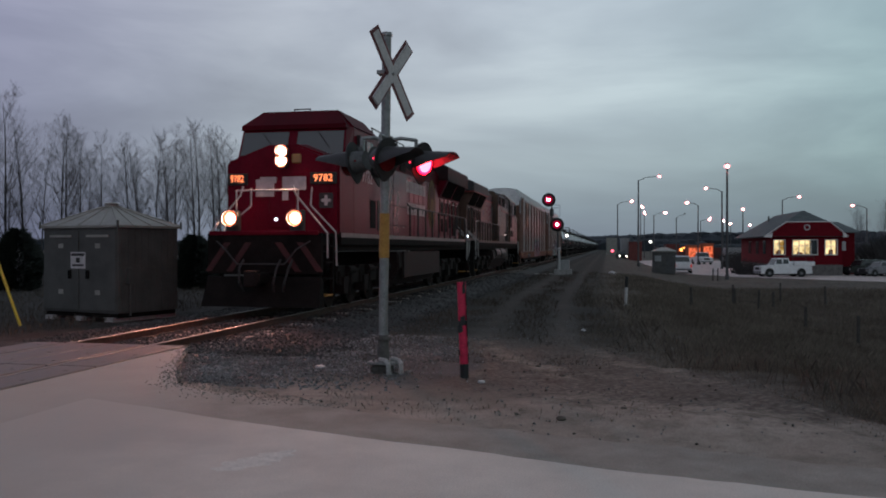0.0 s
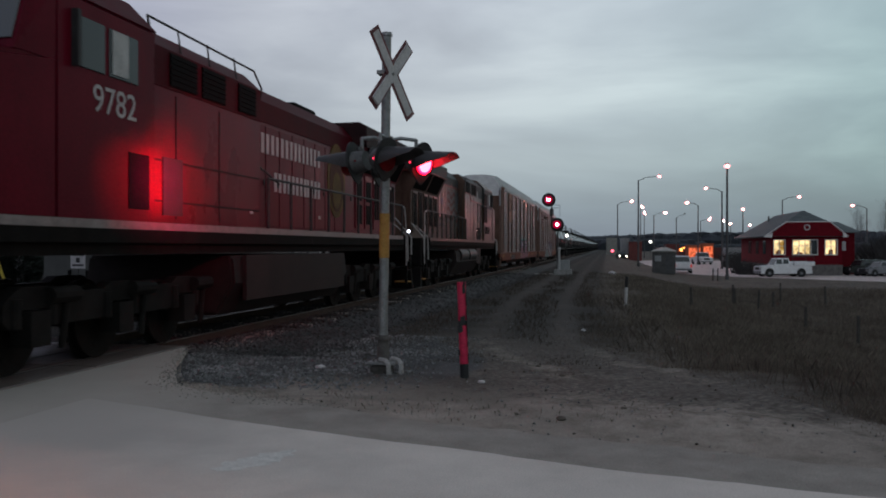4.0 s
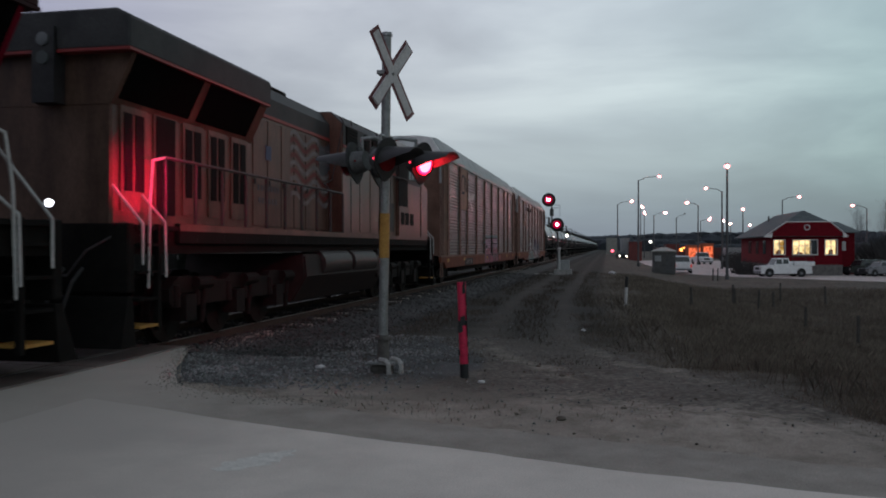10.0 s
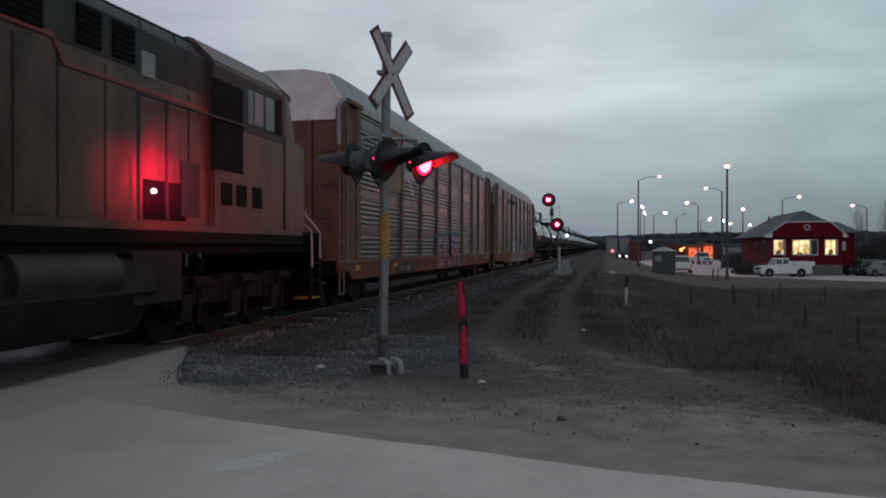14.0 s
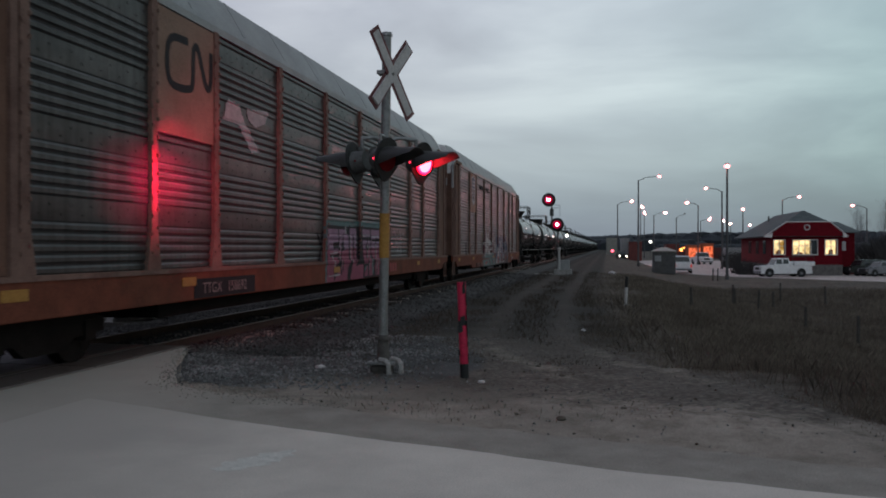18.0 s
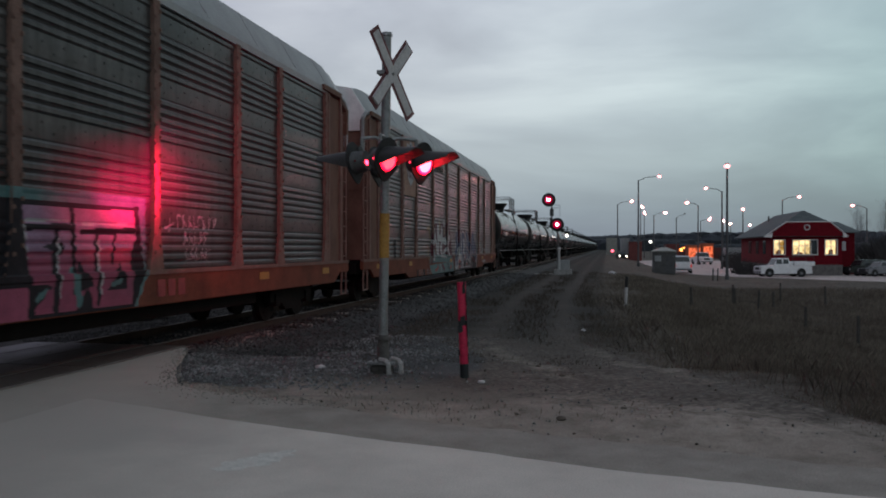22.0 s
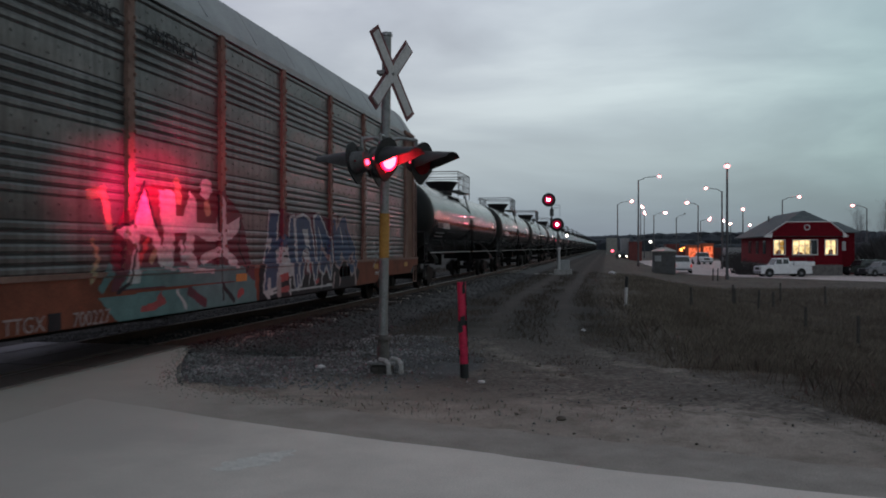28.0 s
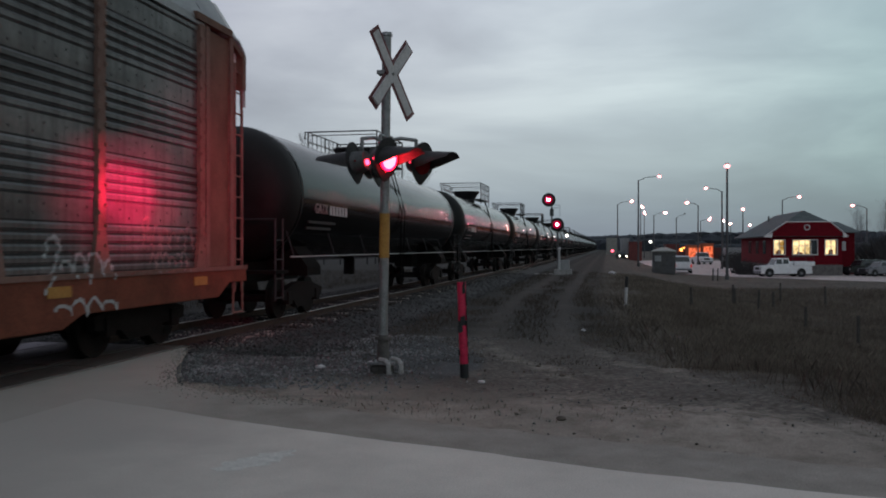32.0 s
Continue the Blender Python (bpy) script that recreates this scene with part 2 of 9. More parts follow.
CONC = mat("old_concrete", (0.24, 0.23, 0.22), (0.40, 0.38, 0.37), 5, 0.95, 0, 0.4)
HOODBLACK = mat("visor_black", (0.026, 0.025, 0.025), (0.05, 0.048, 0.048), 5, 0.55)
FOOTING = mat("earth_stained_concrete", (0.045, 0.040, 0.036), (0.10, 0.09, 0.082), 7, 0.95, 0, 0.4)
PLINTH = mat("grey_block_plinth", (0.085, 0.078, 0.074), (0.16, 0.148, 0.14), 3, 0.95, 0, 0.4)
SOCKET = mat("dull_cast_socket", (0.07, 0.062, 0.058), (0.14, 0.125, 0.115), 7, 0.8)
BLACK = mat("black_paint", (0.012, 0.012, 0.013), (0.03, 0.03, 0.031), 5, 0.6)
SIGNWHITE = mat("reflective_white", (0.42, 0.40, 0.40), (0.54, 0.52, 0.52), 6, 0.5, 0, 0.05)
SIGNRED = mat("reflective_red", (0.10, 0.028, 0.034), (0.16, 0.05, 0.055), 6, 0.5, 0, 0.05)
SIGNBACK = mat("bare_aluminium", (0.35, 0.35, 0.35), (0.5, 0.5, 0.5), 6, 0.45, 0.8, 0.05)
YELLOW = mat("yellow_reflector", (0.33, 0.155, 0.03), (0.42, 0.22, 0.05), 10, 0.6)
POSTRED = mat("red_marker_plastic", (0.46, 0.015, 0.055), (0.66, 0.03, 0.09), 9, 0.55)
LENSRED = glass("dark_red_lens", (0.16, 0.003, 0.006), 0.12)
HOT = glow("lit_red_lens_core", (1.0, 0.030, 0.046), 26.0)
RIM = glow("lit_red_lens_rim", (1.0, 0.003, 0.018), 22.0)
BACKPIP = glow("red_back_lens", (1.0, 0.02, 0.05), 16.0)
PIP = glow("red_side_pip", (1.0, 0.03, 0.08), 3.0)
TAILRED = glow("distant_red_lamp", (1.0, 0.10, 0.16), 5.0)
SIGCORE = glow("track_signal_core", (1.0, 0.30, 0.42), 40.0)
SIGRED = glow("track_signal_red", (0.62, 0.004, 0.06), 0.55)
SODIUM = glow("street_lamp_bulb", (1.0, 0.27, 0.25), 1200.0)
# glow of the lamp bowl and of the pink bloom around it
BOWL = glow("street_lamp_bowl_bloom", (1.0, 0.42, 0.46), 2.2)
# glow that stands in for orange lamp light on the workshop walls
WALLGLOW = glow_uneven("orange_wall_glow", (1.0, 0.20, 0.085), 0.85, 1.6)
COLD = glow("white_yard_lamp", (1.0, 0.9, 0.85), 12.0)
HEAD = glow("headlight_beam", (1.0, 0.42, 0.28), 2600.0)
DITCH = glow("ditch_light_beam", (1.0, 0.34, 0.24), 1600.0)
# DIMRING, HALO and WARMRING: glowing rings that imitate the bloom round a headlight
DIMRING = glow("headlight_outer_glare", (1.0, 0.16, 0.08), 3.0)
AMBERGLASS = glass("amber_marker_glass", (0.30, 0.15, 0.04), 0.15)
HALO = glow("headlight_mid_glare", (1.0, 0.34, 0.22), 12.0)
WARMRING = glow("headlight_inner_glare", (1.0, 0.42, 0.30), 40.0)
NUMLIT = glow("lit_number_glass", (1.0, 0.24, 0.09), 2.4)
STEPLAMP = glow("small_step_lamp", (1.0, 0.85, 0.75), 6.0)
TEALLAMP = glow("small_cold_lamp", (0.8, 0.85, 1.0), 6.0)
WINLIT = glow_uneven("lit_room", (1.0, 0.76, 0.38), 1.15, 1.1)
YARDFIRE = glow("orange_yard_lamp", (1.0, 0.30, 0.07), 6.0)
# the orange of the lamp light is put into this colour
LITWALL = mat("orange_lit_wall_tone", (0.40, 0.10, 0.045), (0.52, 0.15, 0.07), 1.0, 0.8)
LOCORED = mat("faded_red_locomotive_paint", (0.082, 0.0029, 0.0108), (0.141, 0.0054, 0.017), 1.2, 0.30, 0, 0.03, 60, (1, 0.6, 0.35), 0.06)
# sooty copy of the red, darkened further to offset skylight on top faces
ROOFRED = mat("sooty_toned_down_roof_red", (0.046, 0.0025, 0.0065), (0.084, 0.0045, 0.011), 1.2, 0.55, 0, 0.05, 60, (1, 0.6, 0.35), 0.05)
LOCOLETTER = mat("grubby_white_lettering", (0.357, 0.306, 0.306), (0.527, 0.4675, 0.459), 4, 0.5, 0, 0.03)
LOCOSTRIPE = mat("grubby_silver_stripe", (0.16, 0.135, 0.13), (0.26, 0.22, 0.21), 4, 0.5, 0, 0.05)
UPYELLOW = mat("grimy_yellow_locomotive_paint", (0.046, 0.0265, 0.0205), (0.135, 0.082, 0.062), 1.9, 0.36, 0, 0.03, 50, (1, 0.7, 0.3), 0.12)
UPGREY = mat("grimy_grey_locomotive_paint", (0.030, 0.030, 0.032), (0.062, 0.060, 0.061), 1.3, 0.55, 0, 0.05, 50, spec=0.12)
UPRED = mat("red_pinstripe", (0.18, 0.018, 0.018), (0.24, 0.03, 0.027), 3, 0.5, 0, 0.03)
RESERVOIR = mat("dusty_air_reservoir", (0.026, 0.022, 0.021), (0.058, 0.050, 0.047), 2.2, 0.5, 0, 0.1, spec=0.2)
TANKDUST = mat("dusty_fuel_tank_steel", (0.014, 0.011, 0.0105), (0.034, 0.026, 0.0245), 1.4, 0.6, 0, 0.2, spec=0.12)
VOID = mat("deep_black_screen", (0.0015, 0.0015, 0.0015), (0.004, 0.004, 0.004), 8, 0.9, 0, 0.1, spec=0.03)
HOUSING = mat("dull_cast_aluminium", (0.07, 0.07, 0.07), (0.13, 0.13, 0.13), 7, 0.6, 0.3, 0.1)
BALLAST = mat("grimy_track_ballast", (0.036, 0.0345, 0.0345), (0.10, 0.096, 0.095), 0.8, 0.95, 0, 0.4, 60, island=0.42)
SPILL = mat("dusty_small_stone", (0.20, 0.178, 0.157), (0.29, 0.26, 0.23), 2, 0.95, 0, 0.3, island=0.2)
LOCOROOF = mat("sooty_locomotive_roof", (0.012, 0.006, 0.007), (0.032, 0.012, 0.013), 1.6, 0.6, 0, 0.1, spec=0.12)
FLAGPALE = mat("faded_flag_paint", (0.10, 0.092, 0.094), (0.21, 0.195, 0.20), 5, 0.6, 0, 0.05, spec=0.15)
FLAGRED = mat("faded_flag_red", (0.085, 0.022, 0.022), (0.15, 0.04, 0.038), 5, 0.6, 0, 0.05, spec=0.15)
GOLDDULL = mat("faded_gold_crest", (0.075, 0.045, 0.014), (0.15, 0.095, 0.03), 3, 0.6, 0, 0.05, spec=0.12)
CRESTFIELD = mat("faded_crest_field", (0.05, 0.016, 0.012), (0.095, 0.04, 0.026), 2.5, 0.6, 0, 0.05, spec=0.1)
TRUNKBARK = mat("dark_trunk_bark", (0.05, 0.046, 0.049), (0.09, 0.083, 0.088), 3, 0.9, spec=0.1)
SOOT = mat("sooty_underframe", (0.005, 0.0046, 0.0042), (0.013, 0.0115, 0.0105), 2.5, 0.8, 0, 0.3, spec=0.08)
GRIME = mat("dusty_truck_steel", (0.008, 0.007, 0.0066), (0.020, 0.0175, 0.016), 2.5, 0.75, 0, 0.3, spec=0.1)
DARKGLASS = glass("dark_cab_glass", (0.03, 0.033, 0.036), 0.07)
# pale base colour imitates the sky reflected in the windscreen
PALEGLASS = glass("pale_windscreen_glass", (0.085, 0.095, 0.095), 0.15)
HANDRAIL = mat("white_handrail", (0.36, 0.344, 0.336), (0.496, 0.48, 0.464), 5, 0.5, 0, 0.05)
DARKRAIL = mat("dark_handrail", (0.02, 0.018, 0.018), (0.045, 0.04, 0.04), 5, 0.6)
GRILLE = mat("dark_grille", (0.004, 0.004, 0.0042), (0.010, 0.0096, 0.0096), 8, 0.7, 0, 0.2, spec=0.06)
PANEL = rack_panel_mat("galvanised_rack_panel", 1.12)
SOOTPANEL = rack_panel_mat("sooty_rack_panel", 0.68)
PANELDARK = mat("dark_vent_band", (0.020, 0.0195, 0.0195), (0.044, 0.042, 0.042), 2, 0.7, 0.2, 0.2)
RACKPOST = mat("rusty_tan_post", (0.135, 0.078, 0.064), (0.235, 0.145, 0.120), 2.2, 0.75, 0, 0.2, spec=0.2)
RACKSILL = mat("faded_orange_sill", (0.105, 0.033, 0.0195), (0.205, 0.066, 0.040), 1.3, 0.75, 0, 0.2, spec=0.2)
RACKDOOR = mat("brown_end_door", (0.115, 0.062, 0.046), (0.195, 0.110, 0.082), 1.4, 0.75, 0, 0.15, spec=0.2)
RACKTAN = mat("tan_sign_plate", (0.24, 0.150, 0.112), (0.34, 0.215, 0.165), 1.2, 0.75, 0, 0.08, spec=0.2)
RACKROOF = mat("grey_rack_roof", (0.235, 0.238, 0.245), (0.35, 0.353, 0.36), 1.2, 0.5, 0.3, 0.1)
RACKWHITE = mat("white_rack_end_top", (0.60, 0.58, 0.58), (0.78, 0.76, 0.75), 2, 0.6, 0, 0.1)
TANK = mat("black_tank_paint", (0.004, 0.004, 0.0042), (0.009, 0.0088, 0.009), 1.2, 0.15, 0, 0.02, 50, (1, 0.5, 1), 0.22)


def dulled_below(m, z0, z1, low, high):
    """Weakens the gloss of the lower half of a barrel, with an uneven upper edge."""
    t = m.node_tree
    co, sp = t.nodes.new("ShaderNodeTexCoord"), t.nodes.new("ShaderNodeSeparateXYZ")
    t.links.new(co.outputs["Object"], sp.inputs[0])
    n = t.nodes.new("ShaderNodeTexNoise")
    n.inputs["Scale"].default_value, n.inputs["Detail"].default_value = 0.8, 4
    t.links.new(co.outputs["Object"], n.inputs["Vector"])
    add = t.nodes.new("ShaderNodeMath")
    add.operation = "MULTIPLY_ADD"
    add.inputs[1].default_value = 0.3
    t.links.new(n.outputs["Fac"], add.inputs[0])
    t.links.new(sp.outputs[2], add.inputs[2])
    r = t.nodes.new("ShaderNodeMapRange")
    for k, v in (("From Min", z0 + 0.15), ("From Max", z1 + 0.15), ("To Min", low), ("To Max", high)):
        r.inputs[k].default_value = v
    t.links.new(add.outputs[0], r.inputs["Value"])
    t.links.new(r.outputs[0], t.nodes["Principled BSDF"].inputs["Specular IOR Level"])


dulled_below(TANK, 2.35, 3.0, 0.03, 0.22)
TANKEND = mat("dull_tank_end", (0.005, 0.005, 0.005), (0.012, 0.0115, 0.0115), 2, 0.6, spec=0.25)
G_WHITE = mat("white_spray_paint", (0.27, 0.285, 0.29), (0.42, 0.43, 0.435), 5, 0.6, 0, 0.05)
G_TEAL = mat("teal_spray_paint", (0.045, 0.115, 0.12), (0.095, 0.20, 0.20), 3, 0.6, 0, 0.05)
G_BLUE = mat("blue_spray_paint", (0.016, 0.033, 0.078), (0.034, 0.063, 0.132), 3, 0.6, 0, 0.05)
G_PINK = mat("magenta_spray_paint", (0.19, 0.036, 0.078), (0.30, 0.066, 0.12), 3, 0.6, 0, 0.05)
G_MAUVE = mat("lavender_spray_paint", (0.20, 0.115, 0.185), (0.30, 0.19, 0.28), 3, 0.6, 0, 0.05)
PALESIGN = mat("pale_panel_sign", (0.20, 0.15, 0.15), (0.30, 0.235, 0.23), 4, 0.6, 0, 0.05)
G_BLACK = mat("black_spray_paint", (0.010, 0.009, 0.012), (0.026, 0.024, 0.028), 4, 0.6, 0, 0.05, spec=0.15)
G_WINE = mat("wine_paint_and_red_light", (0.05, 0.006, 0.016), (0.10, 0.014, 0.03), 3, 0.6, 0, 0.05)
G_CREAM = mat("dull_yellow_spray_paint", (0.20, 0.17, 0.10), (0.30, 0.26, 0.16), 4, 0.6, 0, 0.05)
DULLRED = mat("dirty_red_stripe_paint", (0.028, 0.007, 0.0075), (0.055, 0.012, 0.0125), 4, 0.7)
FLAGDARK = mat("dark_flag_paint", (0.022, 0.026, 0.034), (0.045, 0.05, 0.062), 4, 0.5)
G_RED = mat("red_spray_paint", (0.22, 0.03, 0.035), (0.36, 0.06, 0.06), 4, 0.6, 0, 0.05)
HUT = mat("grey_green_hut_steel", (0.066, 0.068, 0.064), (0.10, 0.102, 0.095), 1.4, 0.55, 0.2, 0.05, spec=0.2)
HUTROOF = mat("pale_hut_roof", (0.22, 0.215, 0.19), (0.32, 0.31, 0.28), 2, 0.55, 0.2, 0.05)
BARK = mat("bare_branch_bark", (0.13, 0.12, 0.13), (0.20, 0.185, 0.20), 3, 0.9, spec=0.1)
FIR = mat("dark_spruce", (0.012, 0.015, 0.012), (0.028, 0.034, 0.026), 3, 0.9, island=0.4)
STRAW = mat("dry_grass_blade", (0.10, 0.083, 0.066), (0.19, 0.160, 0.130), 0.6, 0.95, 0, 0.0, island=0.3, spec=0.08)
WEED = mat("dark_dead_weed", (0.06, 0.050, 0.042), (0.11, 0.092, 0.077), 2, 0.95, 0, 0, island=0.4, spec=0.08)
FENCE = mat("grey_fence_post", (0.035, 0.031, 0.028), (0.085, 0.078, 0.07), 8, 0.95)
HOUSERED = mat("red_clapboard", (0.105, 0.0035, 0.009), (0.155, 0.0065, 0.0135), 2, 0.75, 0, 0.05, spec=0.1)
HOUSEROOF = mat("grey_shingle_roof", (0.070, 0.084, 0.085), (0.118, 0.132, 0.132), 1.4, 0.9, 0, 0.3, 12)
TRIM = mat("white_trim", (0.62, 0.58, 0.56), (0.74, 0.70, 0.68), 5, 0.6, 0, 0.05)
CARWHITE = mat("white_car_paint", (0.66, 0.65, 0.65), (0.80, 0.79, 0.79), 2, 0.25, 0, 0.0)
CARGREY = mat("grey_car_paint", (0.16, 0.16, 0.17), (0.22, 0.22, 0.23), 2, 0.25, 0, 0.0)
CARDARK = mat("dark_car_paint", (0.03, 0.035, 0.03), (0.05, 0.055, 0.05), 2, 0.25, 0, 0.0)
TYRE = mat("tyre_rubber", (0.012, 0.012, 0.012), (0.025, 0.025, 0.025), 8, 0.85)
TAIL = glow("tail_light", (0.8, 0.05, 0.04), 0.5)
CARLAMP = glow("car_headlamp", (1.0, 0.88, 0.78), 10.0)
POLEWOOD = mat("dark_lamp_pole", (0.05, 0.05, 0.052), (0.10, 0.10, 0.10), 5, 0.7)
CONTAINER = mat("rust_red_container", (0.10, 0.025, 0.022), (0.16, 0.04, 0.035), 1.5, 0.7)
PALEBOX = mat("pale_trailer_panel", (0.24, 0.245, 0.245), (0.34, 0.34, 0.34), 1.5, 0.6)
HUTGREY = mat("dull_grey_hut_panel", (0.06, 0.058, 0.057), (0.11, 0.106, 0.104), 1.5, 0.8)
FARWOOD = mat("distant_woods", (0.026, 0.031, 0.038), (0.042, 0.048, 0.056), 0.05, 1.0, 0, 0)
SHRUB = mat("bare_shrubs", (0.03, 0.027, 0.027), (0.06, 0.055, 0.053), 0.4, 1.0, 0, 0)
GUY = mat("yellow_guy_guard", (0.45, 0.33, 0.03), (0.62, 0.46, 0.06), 6, 0.55)

# ---- mesh helpers ----


def box(bm, x0, x1, y0, y1, z0, z1):
    r = bmesh.ops.create_cube(bm, size=1, matrix=Matrix.Translation(((x0 + x1) / 2, (y0 + y1) / 2, (z0 + z1) / 2)) @ Matrix.Diagonal((x1 - x0, y1 - y0, z1 - z0, 1)))
    return r["verts"]


def tube(bm, p, q, r0, r1=None, n=10, caps=True):
    """A round bar from p to q."""
    p, q = Vector(p), Vector(q)
    d = q - p
    m = Matrix.Translation((p + q) / 2) @ d.to_track_quat("Z", "Y").to_matrix().to_4x4()
    return bmesh.ops.create_cone(bm, cap_ends=caps, segments=n, radius1=r0, radius2=r0 if r1 is None else r1, depth=d.length, matrix=m)["verts"]


def pipe(bm, pts, r, n=7):
    for a, b in zip(pts, pts[1:]):
        tube(bm, a, b, r, n=n)
    for p in pts[1:-1]:
        bmesh.ops.create_icosphere(bm, subdivisions=1, radius=r * 1.04, matrix=Matrix.Translation(p))


def prism(bm, outline, a, b, axis="y"):
    """A solid with that outline swept along an axis. outline: (x, z) for y, (y, z) for x, (x, y) for z."""
    def at(u, v, w):
        return {"y": (u, w, v), "x": (w, u, v), "z": (u, v, w)}[axis]
    lo = [bm.verts.new(at(u, v, a)) for u, v in outline]
    hi = [bm.verts.new(at(u, v, b)) for u, v in outline]
    n = len(outline)
    faces = [bm.faces.new(lo), bm.faces.new(hi[::-1])]
    for i in range(n):
        faces.append(bm.faces.new((lo[i], hi[i], hi[(i + 1) % n], lo[(i + 1) % n])))
    bmesh.ops.recalc_face_normals(bm, faces=faces)


def loft(bm, rings, close=True):
    """Skin between rings of equal point counts."""
    vs = [[bm.verts.new(p) for p in r] for r in rings]
    n = len(rings[0])
    fs = []
    for a, b in zip(vs, vs[1:]):
        for i in range(n):
            fs.append(bm.faces.new((a[i], a[(i + 1) % n], b[(i + 1) % n], b[i])))
    if close:
        fs += [bm.faces.new(vs[0][::-1]), bm.faces.new(vs[-1])]
    bmesh.ops.recalc_face_normals(bm, faces=fs)


def soften(bm, w=0.02, seg=1, angle=40):
    es = [e for e in bm.edges if len(e.link_faces) == 2 and e.calc_face_angle(0) > radians(angle)]
    bmesh.ops.bevel(bm, geom=es, offset=w, segments=seg, affect="EDGES", clamp_overlap=True)


def to_mesh(name, bm, material, smooth=30):
    me = bpy.data.meshes.new(name)
    bm.to_mesh(me)
    bm.free()
    for m in (material if isinstance(material, (list, tuple)) else [material]):
        me.materials.append(m)
    if smooth:
        me.shade_smooth()
        me.set_sharp_from_angle(angle=radians(smooth))
    return me


def part(name, bm, material, parent=None, label="", smooth=30):
    ob = new(name, to_mesh(name, bm, material, smooth))
    ob.parent = parent
    if label:
        ob["label"] = label
    return ob


def shared(name, me, parent, m=None):
    ob = new(name, me)
    ob.parent = parent
    if m is not None:
        ob.matrix_basis = m
    return ob


def thing(name, label, category, at=(0, 0, 0), turn=0, group="", kind=""):
    e = new(name)
    e.matrix_basis = pose(*at, 0, 0, turn)
    e.empty_display_size = 0.2
    return tagged(e, label, category, group, kind)


def B():
    return bmesh.new()


def letters(name, text, size, m, material, parent, depth=0.004, label=""):
    cu = bpy.data.curves.new(name, "FONT")
    cu.body, cu.size, cu.align_x, cu.align_y, cu.extrude = text, size, "CENTER", "CENTER", depth
    tmp = new(name, cu)
    me = bpy.data.meshes.new_from_object(tmp.evaluated_get(bpy.context.evaluated_depsgraph_get()))
    bpy.data.objects.remove(tmp)
    me.materials.clear()
    me.materials.append(material)
    ob = new(name, me)
    ob.parent, ob.matrix_basis = parent, m
    if label:
        ob["label"] = label
    return ob


def smooth01(a, b, v):
    u = min(1.0, max(0.0, (v - a) / (b - a)))
    return u * u * (3 - 2 * u)


def along(table, v):
    for (a, p), (b, q) in zip(table, table[1:]):
        if v <= b:
            return p + (q - p) * max(0.0, (v - a) / (b - a))
    return table[-1][1]


TRACK_X, RAIL_OFF = -8.15, 0.755
LANE_EDGE = [(-60, 40), (5.0, 6.0), (7.0, 3.6), (9.2, 2.4), (12.3, 1.36), (16.7, -0.2), (30, -0.9), (84, -1.2), (400, -1.6)]
ROAD_EDGE = [(-60, 5.0), (-5.4, 7.9), (-2.8, 6.95), (-1.3, 6.52), (0.1, 6.08), (1.75, 5.75), (60, -9.0)]
SHOULDER_EDGE = [(-60, 6.0), (-5.1, 9.0), (-1.5, 7.55), (0.1, 7.03), (2.0, 6.6), (60, -8.0)]


def terrain(x, y):
    e = along(LANE_EDGE, y)
    drop = -1.05 * smooth01(0.0, 9.0, x - e) * smooth01(7.5, 17.0, y + 0.25 * x)
    drop -= 0.10 * smooth01(8.5, 14.0, y)
    d = abs(x - TRACK_X)
    if y > 12.4 or y < -6:
        drop -= 0.12 * smooth01(1.4, 3.6, d)
    if x < TRACK_X - 3:
        drop -= 0.25 * smooth01(3, 14, -x + TRACK_X)
    return drop

# ---- ground, road and track ----


def steps(stops):
    out = []
    for (a, s), (b, _) in zip(stops, stops[1:]):
        n = max(1, round((b - a) / s))
        out += [a + (b - a) * i / n for i in range(n)]
    return out + [stops[-1][0]]


def sheet(name, xs, ys, height, material, cover=None):
    verts, faces, nx = [], [], len(xs)
    for y in ys:
        for x in xs:
            verts.append((x, y, height(x, y)))
    for j in range(len(ys) - 1):
        for i in range(nx - 1):
            a = j * nx + i
            faces.append((a, a + 1, a + nx + 1, a + nx))
    me = bpy.data.meshes.new(name)
    me.from_pydata(verts, [], faces)
    me.materials.append(material)
    for key, fn in (cover or {}).items():
        at = me.attributes.new(key, "FLOAT_COLOR", "POINT")
        at.data.foreach_set("color", np.array([(*fn(x, y), 1.0) for x, y, _ in verts], dtype=np.float32).ravel())
    me.shade_smooth()
    return new(name, me)


def rough_height(x, y):
    z = terrain(x, y) - 0.05
    near = smooth01(60, 10, math.hypot(x, y)) if abs(x) < 80 else 0
    lumps = noise.noise((x * 0.9, y * 0.9, 0)) * 0.045 + noise.noise((x * 3.1, y * 3.1, 4)) * 0.014 * smooth01(19, 12, y)
    if y > along(SHOULDER_EDGE, x) - 0.2 and abs(x - TRACK_X) > 3:
        z += lumps * near
    if y < along(SHOULDER_EDGE, x) + 0.1:
        z = -0.06
    if abs(x - TRACK_X) < 3.2:
        z = min(z, -0.38 if y > 12.6 else -0.06)
    return z


